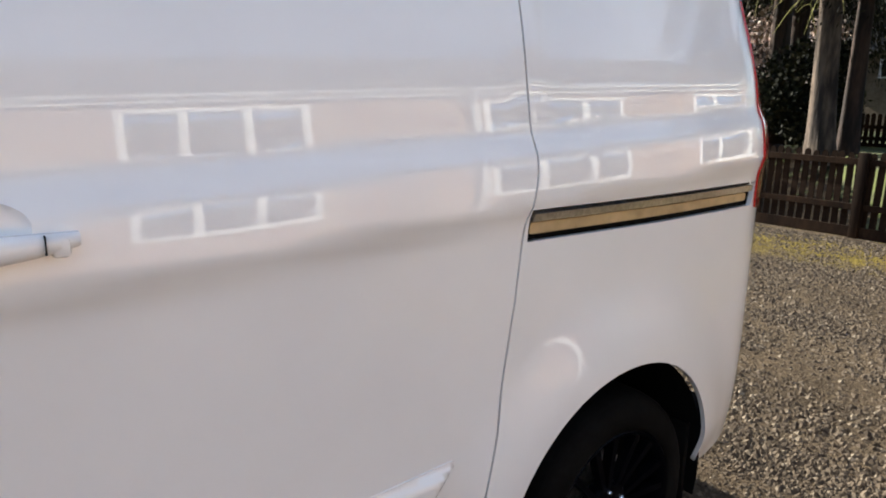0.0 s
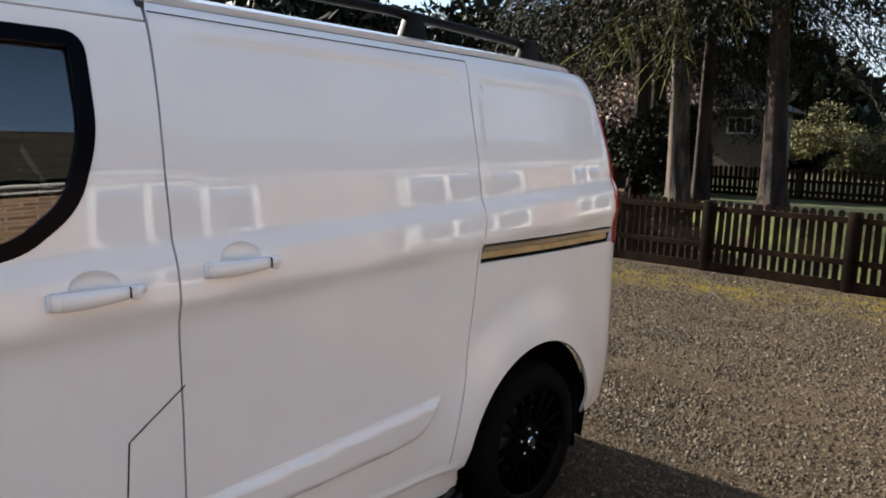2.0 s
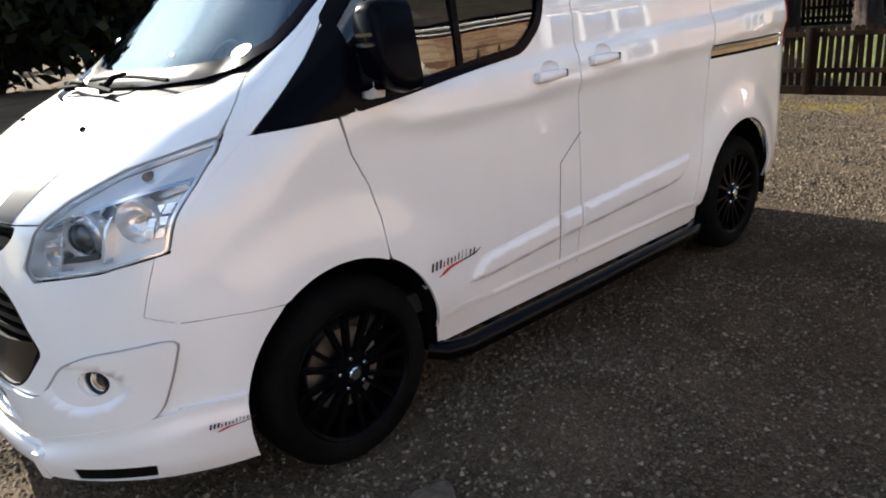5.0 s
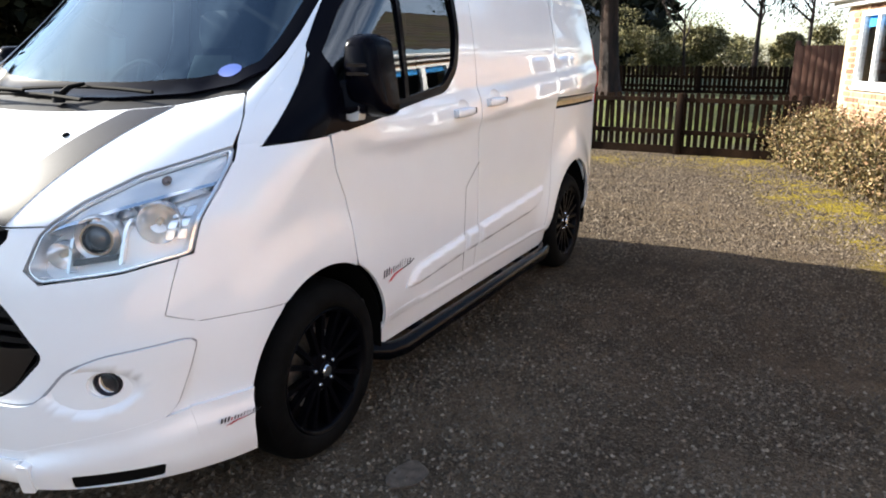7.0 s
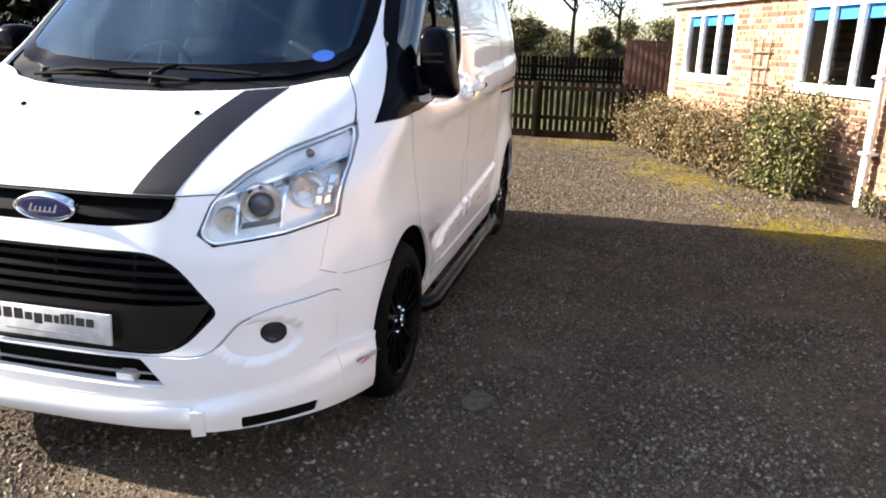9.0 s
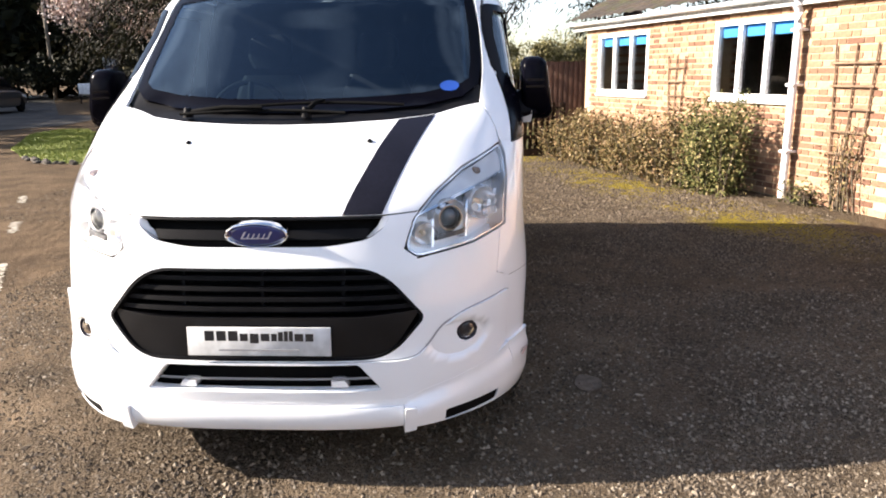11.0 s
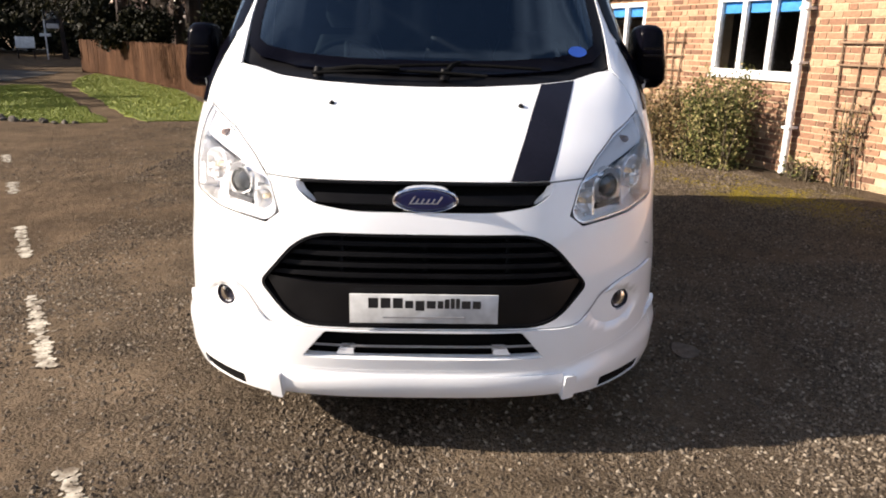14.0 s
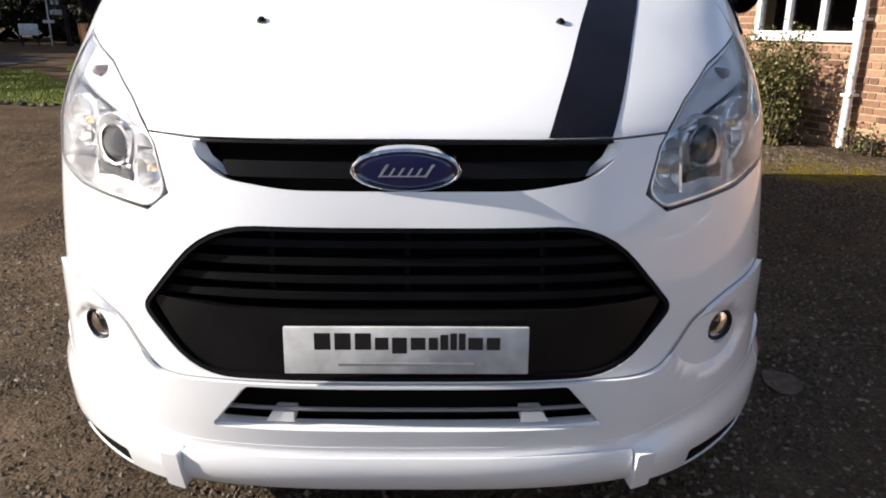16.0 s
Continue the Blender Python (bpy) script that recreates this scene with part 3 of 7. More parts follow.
lip = patch(lip_form, left + [(0.0, 0.342)] + mirror(left), [SLOT, mirror(SLOT)], off=0.0138, step=0.018, skirt=0.045)
lip_end = [(seam_x(z, 0.915), z) for z in zs(0.235, 0.450, 6)] + [(0.52, 0.454), (0.60, 0.452)] + [(x, z) for x, z in arc_pts(1.0, 0.355, 0.41, 166, 198, 8)]
spoiler = skin("front_spoiler", lip, PAINT, van, "white body-kit lip spoiler")
for d, sgn in ((side, -1), (side_r, 1)):
    skin("spoiler_end", patch(lip_flank(d, sgn), lip_end, off=0.0135, step=0.02, skirt=0.04), PAINT, spoiler)
bar = rounded([(-0.505, 0.248), (-0.505, 0.312), (0.505, 0.312), (0.505, 0.248)], 0.008)
def bar_form(y, z):
    p = front(y, z)
    p.x -= 0.014 * max(1 - ((z - 0.278) / 0.044) ** 2, 0.0)
    return p


skin("spoiler_bar", patch(bar_form, bar, off=0.024, step=0.012, skirt=0.05), PAINT, spoiler)
fin = rounded([(-0.498, 0.226), (-0.540, 0.232), (-0.545, 0.318), (-0.506, 0.318)], 0.006)
for q in (fin, mirror(fin)):
    skin("spoiler_fin", patch(front, q, off=0.050, step=0.02, skirt=0.06), PAINT, spoiler)
for s in (SLOT, mirror(SLOT)):
    skin("spoiler_vent", patch(lip_form, grow(s, 0.006), off=0.009, step=0.02, skirt=0), DARK, spoiler, "black mesh vent")
skin("spoiler_underside", patch(front, [(-0.45, 0.205), (0.45, 0.205), (0.47, 0.25), (-0.47, 0.25)], off=-0.02, step=0.05, skirt=0.2), BLACK_PLASTIC, spoiler)

# bonnet with its stripe
edge = [(-0.567, 1.0165), (-0.5735, 1.0262), (-0.6245, 1.0800), (-0.718, 1.151), (-0.799, 1.186), (-0.865, 1.2190)]
rear = [(-0.852, 1.270), (-0.834, 1.308), (-0.808, 1.345), (-0.785, 1.372), (-0.72, 1.362), (-0.60, 1.333), (-0.43, 1.317), (-0.2, 1.306)]
left = edge + rear
bonnet_line = [(-0.45, 1.0088), (-0.3, 1.0084), (0.0, 1.0102), (0.3, 1.0084), (0.45, 1.0088)]
bonnet = skin("bonnet", patch(front, left + [(0.0, 1.303)] + mirror(left) + bonnet_line[::-1], step=0.022, skirt=0.02), PAINT, van, "white bonnet")
outer, inner = curve(((1.0098, 0.438), (1.09, 0.474), (1.17, 0.511), (1.25, 0.553), (1.331, 0.604))), curve(((1.0098, 0.298), (1.08, 0.328), (1.155, 0.365), (1.235, 0.406), (1.317, 0.458)))
stripe = [(-outer(z), z) for z in zs(1.0098, 1.331, 12)] + [(-inner(z), z) for z in zs(1.317, 1.0098, 12)]
skin("bonnet_stripe", patch(front, stripe, off=0.0016, step=0.022, skirt=0), VINYL_BLACK, bonnet, "wide black vinyl stripe")
for y in (-0.360, 0.360):
    bm = bmesh.new()
    lathe(bm, [(0.0, 0.012), (0.006, 0.012), (0.011, 0.006), (0.015, 0.0), (0.016, -0.004)], 14, "z")
    nz = part("washer_nozzle", smooth_all(bm, 50), BLACK_PLASTIC, bonnet)
    nz.matrix_basis = Matrix.Translation(front(y, 1.245)) @ Matrix.Diagonal((1.1, 0.75, 0.75, 1))

# wings
gap_a = [(1.187, 0.722), (1.185, 0.75), (1.174, 0.872), (1.143, 0.986), (1.085, 1.10), (1.050, 1.222)]
wing_f = [(-0.8545, 0.7465), (-0.8675, 0.911), (-0.890, 0.918), (-0.899, 1.10), (-0.892, 1.175), (-0.874, 1.2225)] + seam_f(0.7137, 1.2225)[::-1]
wing_s = [(0.60, 0.7067), (0.766, 0.6917)] + [p for p in arc_pts(*ARCH_F, 122, 63, 18)] + gap_a + [(0.775, 1.2098)] + seam_s(0.7137, 1.2225)[::-1]
for d, wf in ((side, wing_f), (side_r, mirror(wing_f))):
    bm = patch(front, wf, step=0.025)
    patch(d, wing_s, off=-0.0007, bm=bm, step=0.025)
    skin("front_wing", bm, PAINT, van)

# windscreen, its black border, pillars and roof
ws = [(-0.755, 1.47), (-0.765, 1.55), (-0.755, 1.70), (-0.725, 1.87), (-0.4, 1.90), (0.0, 1.905)]
ws_low = [(0.3, 1.385), (0.0, 1.380), (-0.3, 1.385), (-0.55, 1.402), (-0.70, 1.432)]
screen = ws + mirror(ws)[1:] + [(0.70, 1.432), (0.55, 1.402)] + ws_low
windscreen = skin("windscreen", patch(front, rounded(screen, 0.02, 3), off=-0.006, step=0.04, skirt=0), SCREEN_GLASS, van, "dark reflective windscreen")
skin("screen_border", patch(front, grow(screen, 0.030), [grow(screen, -0.020)], off=-0.004, step=0.03, skirt=0.01), SATIN_BLACK, windscreen)
cowl = [(-0.795, 1.40), (-0.72, 1.367), (-0.60, 1.338), (-0.43, 1.322), (-0.2, 1.311), (0.0, 1.308)]
cowl_up = [(0.0, 1.372), (-0.3, 1.377), (-0.55, 1.394), (-0.71, 1.425), (-0.79, 1.46)]
skin("cowl", patch(front, cowl + mirror(cowl)[1:] + mirror(cowl_up[1:]) + cowl_up, off=-0.018, step=0.03, skirt=0.02), BLACK_PLASTIC, van, "black plastic cowl below the windscreen")
# the pillar's seam runs ahead of the black corner panel
pil_r = curve(((1.0, 0.93), (1.2229, 0.93), (1.27, 0.897), (1.309, 0.875), (1.347, 0.862), (1.42, 0.86), (2.0, 0.86)))
pil_z = zs(1.925, 1.40, 14) + zs(1.385, 1.2229, 12)
pil_f = [(-0.80, 1.50), (-0.798, 1.58), (-0.785, 1.70), (-0.755, 1.88), (-0.74, 1.925)] + [(-seam_y(z, pil_r(z)), z) for z in pil_z] + [(-0.872, 1.2229), (-0.8555, 1.270), (-0.8375, 1.309), (-0.8115, 1.347), (-0.788, 1.377), (-0.795, 1.44)]
quarter = [(0.777, 1.2125), (1.01, 1.405), (1.08, 1.472), (1.167, 1.572), (1.30, 1.705), (1.42, 1.815)]
pil_s = quarter + [(1.50, 1.872), (2.28, 1.882), (2.28, 1.93), (1.48, 1.93)] + [(seam_x(z, pil_r(z) - 0.008), z) for z in pil_z]
for d, pf in ((side, pil_f), (side_r, mirror(pil_f))):
    bm = patch(front, pf, step=0.025)
    patch(d, pil_s, off=-0.0007, bm=bm, step=0.025)
    skin("windscreen_pillar", bm, PAINT, van)


def top(x, y):
    a, b = 1.88, 2.0
    for _ in range(24):
        m = (a + b) / 2
        if nose_x(m) < x and flank(x, m) > abs(y):
            a = m
        else:
            b = m
    return Vector((x, y, a))


skin("roof", patch(top, [(1.44, -0.62), (1.50, -0.76), (1.62, -0.815), (4.2, -0.79), (4.40, -0.70), (4.44, -0.4), (4.44, 0.4), (4.40, 0.70), (4.2, 0.79), (1.62, 0.815), (1.50, 0.76), (1.44, 0.62), (1.40, 0.3), (1.39, 0.0), (1.40, -0.3)], step=0.05, skirt=0.02), PAINT, van, "white van roof")
skin("roof_header", patch(front, [(-0.70, 1.915), (-0.4, 1.919), (0.0, 1.921), (0.4, 1.919), (0.70, 1.915), (0.68, 1.955), (0.0, 1.966), (-0.68, 1.955)], step=0.03, skirt=0.02), PAINT, van)

# doors
gap_b = [(2.286, 1.93), (2.286, 1.72), (2.286, 1.50), (2.295, 1.31), (2.301, 1.10), (2.308, 0.90), (2.311, 0.64), (2.285, 0.375)]
gap_c = [(3.472, 1.93), (3.455, 1.79), (3.456, 1.66), (3.462, 1.51), (3.478, 1.36), (3.476, 1.32), (3.456, 1.21), (3.443, 1.05), (3.400, 0.74), (3.340, 0.50), (3.322, 0.385)]
G = 0.0028
low_arch = [p for p in arc_pts(1.0, 0.355, 0.412, 61, 2, 16)]
WIN = rounded([(1.125, 1.239), (1.73, 1.318), (1.955, 1.345), (2.075, 1.44), (2.125, 1.60), (2.118, 1.822), (1.45, 1.822), (1.30, 1.69), (1.125, 1.515)], [0.02, 0.02, 0.05, 0.06, 0.06, 0.04, 0.03, 0.02, 0.02])
door_f = [(1.062, 1.224), (1.105, 1.230), (1.105, 1.495), (1.172, 1.569), (1.30, 1.698), (1.425, 1.808), (1.505, 1.867), (2.281, 1.876)] + [(x - G, z) for x, z in gap_b[1:]] + [(1.40, 0.375)] + low_arch[::-1] + [(x + 2 * G, z) for x, z in gap_a[1:-1]]
WIN_HOLE = grow(WIN, 0.004)
oval = lambda cx, cz, rx, rz: [(cx + rx * math.cos(a), cz + rz * math.sin(a)) for a in (2 * math.pi * k / 28 for k in range(28))]
SCOOP_A, SCOOP_B = oval(2.098, 1.262, 0.058, 0.036), oval(2.472, 1.296, 0.060, 0.038)
doors = both("front_door", door_f, [WIN_HOLE, SCOOP_A], label="white front door")
FLAP = [(2.314, 0.975), (2.168, 0.862), (2.156, 0.645), (2.314, 0.668)]
for sgn, dom, d in ((-1, side, doors[0]), (1, side_r, doors[1])):
    skin("door_glass", patch(lambda x, z: dom(x, z) + Vector((0, -sgn * 0.016 * (z - 1.53), 0)), grow(WIN, -0.004), off=-0.010, step=0.02, skirt=0), GLASS, d, "tinted side window")
    skin("window_seal", patch(dom, grow(WIN, 0.010), [grow(WIN, -0.026)], off=0.003, step=0.025, skirt=0.012), SATIN_BLACK, d)
    skin("window_divider", patch(dom, [(1.605, 1.29), (1.635, 1.295), (1.635, 1.83), (1.605, 1.83)], off=0.000, step=0.03, skirt=0.01), SATIN_BLACK, d)
    tri = rounded([(0.785, 1.2145), (1.116, 1.233), (1.116, 1.502), (1.012, 1.4035)], [0.012, 0.0, 0.0, 0.0])
    skin("mirror_triangle", patch(dom, tri, off=0.004, step=0.03, skirt=0.02), SATIN_BLACK, van, "black triangular panel behind the mirror")
slide = [(x + G, z) for x, z in gap_b][::-1] + [(x - G, z) for x, z in gap_c]
sdoors = both("sliding_door", slide, [SCOOP_B], label="white sliding side door", step=0.026)

for dom, d in ((side, sdoors[0]), (side_r, sdoors[1])):
    skin("door_top_gap", patch(dom, [(2.292, 1.9035), (3.466, 1.9035), (3.466, 1.907), (2.292, 1.907)], off=0.0006, step=0.04, skirt=0), DARK, d)

# rear quarter with the slide rail
RAIL = [(3.468, 1.172), (4.47, 1.172), (4.49, 1.245), (3.467, 1.245)]
rear_end = [(tail_x(z) - 0.012, z) for z in zs(1.93, 0.42, 12)]
quart = [(x + G, z) for x, z in gap_c] + [(3.38, 0.385)] + [p for p in arc_pts(*ARCH_R, 176, 0, 30)] + [(4.36, 0.36)] + rear_end[::-1]
both("rear_quarter", quart, [RAIL], label="white rear quarter panel", step=0.026)
for dom, y in ((side, -1), (side_r, 1)):
    rail = skin("slide_rail", patch(dom, grow(RAIL, 0.004), off=-0.022, step=0.04, skirt=0), DARK, van, "worn metal sliding-door rail in a black channel")
    skin("rail_strip", patch(dom, rounded([(3.475, 1.188), (4.43, 1.190), (4.43, 1.214), (3.475, 1.214)], 0.008), off=-0.003, step=0.03, skirt=0.02), RAIL_METAL, rail, "brass-coloured rail strip")
    skin("rail_lip", patch(dom, [(3.475, 1.218), (4.46, 1.218), (4.46, 1.236), (3.475, 1.236)], off=0.003, step=0.03, skirt=0.02), STEEL, rail)
    skin("tail_lamp", patch(dom, rounded([(4.495, 1.16), (4.60, 1.16), (4.50, 1.78), (4.455, 1.78)], 0.02), off=0.006, step=0.03, skirt=0.02), RED_LENS, van, "red tail lamp")

# lower mouldings, sills and fuel flap
def padded(dom, sgn, poly, rise, chamfer):
    """The skin raised inside an outline, with a chamfer all round."""
    edges = [(Vector(p), Vector(q) - Vector(p)) for p, q in zip(poly, poly[1:] + poly[:1])]

    def at(x, z):
        p, v = dom(x, z), Vector((x, z))
        d = min((v - a - u * min(max((v - a).dot(u) / max(u.length_squared, 1e-9), 0.0), 1.0)).length for a, u in edges)
        p.y += sgn * rise * min(d / chamfer, 1.0)
        return p
    return at


for sgn, dom, df, ds in ((-1, side, doors[0], sdoors[0]), (1, side_r, doors[1], sdoors[1])):
    m1 = rounded([(1.580, 0.500), (1.645, 0.578), (1.70, 0.594), (2.150, 0.634), (2.150, 0.525), (1.66, 0.488)], [0.01, 0.05, 0.05, 0.006, 0.006, 0.06])
    skin("door_moulding", patch(padded(dom, sgn, m1, 0.022, 0.024), m1, off=0.003, step=0.012, skirt=0.006), PAINT, df)
    m2 = rounded([(2.162, 0.635), (2.312, 0.646), (2.312, 0.530), (2.162, 0.526)], 0.006)
    skin("door_moulding", patch(padded(dom, sgn, m2, 0.022, 0.024), m2, off=0.003, step=0.012, skirt=0.006), PAINT, df)
    m3 = rounded([(2.326, 0.647), (3.292, 0.712), (3.195, 0.585), (3.08, 0.565), (2.326, 0.531)], [0.006, 0.02, 0.05, 0.05, 0.006])
    skin("door_moulding", patch(padded(dom, sgn, m3, 0.022, 0.024), m3, off=0.003, step=0.012, skirt=0.006), PAINT, ds)
    if sgn < 0:
        for a, b in zip(FLAP, FLAP[1:3]):
            u = Vector(b) - Vector(a)
            w = Vector((-u.y, u.x)).normalized() * 0.0022
            q = [tuple(Vector(a) + w), tuple(Vector(b) + w), tuple(Vector(b) - w), tuple(Vector(a) - w)]
            skin("fuel_flap_gap", patch(dom, q, off=0.0006, step=0.03, skirt=0), DARK, df)
        q = [(2.156, 0.648), (2.156, 0.38), (2.1605, 0.38), (2.1605, 0.648)]
        skin("fuel_flap_gap", patch(dom, q, off=0.0006, step=0.03, skirt=0), DARK, df)
    crease = [(1.425, 0.386), (1.425, 0.424), (3.375, 0.432), (3.375, 0.394)]
    skin("sill_crease", patch(padded(dom, sgn, crease, 0.007, 0.016), crease, off=0.0015, step=0.016, skirt=0.003), PAINT, van, "white crease along the sill")
    sill = [(1.41, 0.285), (3.44, 0.285), (3.40, 0.379), (1.41, 0.368)]
    skin("sill", patch(dom, sill, off=-0.012, step=0.05, skirt=0.03), PAINT, van)
    bm = bmesh.new()
    tube(bm, [(1.40, sgn * 0.90, 0.262), (1.45, sgn * 0.955, 0.252), (1.53, sgn * 0.982, 0.250), (2.4, sgn * 0.990, 0.252), (3.28, sgn * 0.990, 0.258), (3.38, sgn * 0.965, 0.262), (3.44, sgn * 0.90, 0.268)], 0.040, 16)
    bar = part("side_bar", smooth_all(bm, 50), BAR_BLACK, van, "black tubular side step bar")
    for x in (1.75, 2.75, 3.05):
        part("bar_bracket", boxed(x - 0.03, x + 0.03, min(sgn * 1.0, sgn * 0.72), max(sgn * 1.0, sgn * 0.72), 0.245, 0.280, 0.006), BLACK_PLASTIC, bar)


# ---- door handles, mirrors, lamps and other fittings of the van ----
def handle(x0, x1, z, sgn, dom, scoop, parent):
    h, prev, n = bmesh.new(), None, 16
    for k in range(n + 1):
        t = k / n
        x, zc = x0 + (x1 - x0) * t, z + 0.010 * t
        ends = math.sin(math.pi * min(max(t, 0.015), 0.985)) ** 0.35
        hh = (0.027 - 0.013 * t) * (0.55 + 0.45 * ends)
        y = flank(x, zc) + 0.002 + 0.036 * ends
        ring = [h.verts.new((x, sgn * (y - dy), zc + dz)) for dy, dz in ((0.0, -hh * 0.5), (0.0, hh * 0.5), (0.006, hh * 0.9), (0.016, hh), (0.024, hh * 0.7), (0.024, -hh * 0.7), (0.016, -hh), (0.006, -hh * 0.9))]
        if prev:
            for i in range(8):
                h.faces.new((prev[i], prev[(i + 1) % 8], ring[(i + 1) % 8], ring[i]))
        else:
            h.faces.new(ring[::-1])
        prev = ring
    h.faces.new(prev)
    bmesh.ops.recalc_face_normals(h, faces=h.faces[:])
    ob = part("door_handle", smooth_all(h, 60), PAINT, parent, "body-coloured pull handle")
    for x in (x0 + 0.012, x1 - 0.030):
        r = 0.015 if x < (x0 + x1) / 2 else 0.011
        y = flank(x, z)
        part("handle_mount", boxed(x - 0.008, x + 0.016, min(sgn * (y - 0.01), sgn * (y + 0.026)), max(sgn * (y - 0.01), sgn * (y + 0.026)), z - r, z + r + 0.006, 0.006), PAINT, ob)
    y = flank(x1 - 0.045, z + 0.01)
    part("handle_gap", boxed(x1 - 0.0465, x1 - 0.0450, min(sgn * (y + 0.010), sgn * (y + 0.0375)), max(sgn * (y + 0.010), sgn * (y + 0.0375)), z - 0.003, z + 0.022), DARK, ob)
    cx, cz = sum(p[0] for p in scoop) / len(scoop), sum(p[1] for p in scoop) / len(scoop)
    rx, rz = max(p[0] for p in scoop) - cx, max(p[1] for p in scoop) - cz

    def dish(x, zz):
        p = dom(x, zz)
        d = max(1 - ((x - cx) / rx) ** 2 - ((zz - cz) / rz) ** 2, 0.0)
        p.y -= sgn * 0.020 * d ** 0.6
        return p
    skin("handle_recess", patch(dish, scoop, step=0.008, skirt=0), PAINT, parent)


for sgn, dom, df, ds in ((-1, side, doors[0], sdoors[0]), (1, side_r, doors[1], sdoors[1])):
    handle(1.992, 2.208, 1.236, sgn, dom, SCOOP_A, df)
    handle(2.360, 2.586, 1.268, sgn, dom, SCOOP_B, ds)


def loft(bm, rings):
    rows = [[bm.verts.new(p) for p in r] for r in rings]
    for a, b in zip(rows, rows[1:]):
        n = len(a)
        for k in range(n):
            bm.faces.new((a[k], a[(k + 1) % n], b[(k + 1) % n], b[k]))
    bm.faces.new(rows[0][::-1])
    bm.faces.new(rows[-1])
    bmesh.ops.recalc_face_normals(bm, faces=bm.faces[:])
    return bm


def mirror_unit(sgn):
    """A tall black door mirror; y is written for the left flank and turned over for the right."""
    f = 1 if sgn < 0 else -1
    holder = new("door_mirror")
    holder.parent = van
    holder.matrix_basis = Matrix.Translation((0, -sgn * 0.025, 0.015 if sgn < 0 else -0.015))
    tagged(holder, "gloss-black door mirror with louvred housing")

    def ring(x, y0, y1, z0, z1, r, taper=0.045):
        top = y0 + taper * (z1 - z0) / 0.29
        return [(x, f * y, z) for y, z in rounded([(y0, z0), (y1, z0), (y1, z1), (top, z1)], r, 4)]
    bm = loft(bmesh.new(), [ring(1.140, -1.120, -1.020, 1.390, 1.515, 0.03), ring(1.156, -1.148, -1.012, 1.335, 1.542, 0.04), ring(1.185, -1.162, -1.006, 1.285, 1.553, 0.045), ring(1.240, -1.168, -1.002, 1.264, 1.556, 0.05), ring(1.290, -1.164, -1.002, 1.268, 1.550, 0.05)])
    part("mirror_housing", smooth_all(bm, 50), SATIN_BLACK, holder)
    bm = loft(bmesh.new(), [ring(1.291, -1.154, -1.008, 1.281, 1.538, 0.04), ring(1.294, -1.154, -1.008, 1.281, 1.538, 0.04)])
    part("mirror_glass", bm, CHROME, holder)
    for k in range(4):
        z = 1.412 + 0.030 * k
        bm = loft(bmesh.new(), [ring(1.136 + 0.003 * k, -1.116 + 0.004 * k, -1.028, z, z + 0.011, 0.004), ring(1.162, -1.128 + 0.004 * k, -1.018, z - 0.002, z + 0.013, 0.004)])
        part("louvre", smooth_all(bm, 50), GLOSS_BLACK, holder)
    bm = bmesh.new()
    rows = []
    for y, x0, x1, z0, z1 in ((-0.905, 1.10, 1.25, 1.262, 1.385), (-0.95, 1.11, 1.26, 1.268, 1.392), (-1.00, 1.145, 1.265, 1.272, 1.40), (-1.08, 1.165, 1.27, 1.278, 1.395)):
        rows.append([(x, f * y, z) for x, z in rounded([(x0, z0), (x1, z0), (x1, z1), (x0 + 0.03, z1)], 0.03, 3)])
    part("mirror_arm", smooth_all(loft(bm, rows), 50), SATIN_BLACK, holder)
    bm = loft(bmesh.new(), [[(1.166 + dx, f * y, z) for y, z in rounded([(-1.055, 1.252), (-0.990, 1.250), (-0.980, 1.306), (-1.060, 1.308)], 0.012, 3)] for dx in (0.0, 0.045)])
    part("mirror_indicator", smooth_all(bm, 50), principled_once("indicator_lens"), holder, "clear side indicator lens")


def principled_once(name):
    m = bpy.data.materials.get(name)
    return m or principled(name, (0.62, 0.60, 0.57), 0.12, 0.0, 1.0)


mirror_unit(-1)
mirror_unit(1)


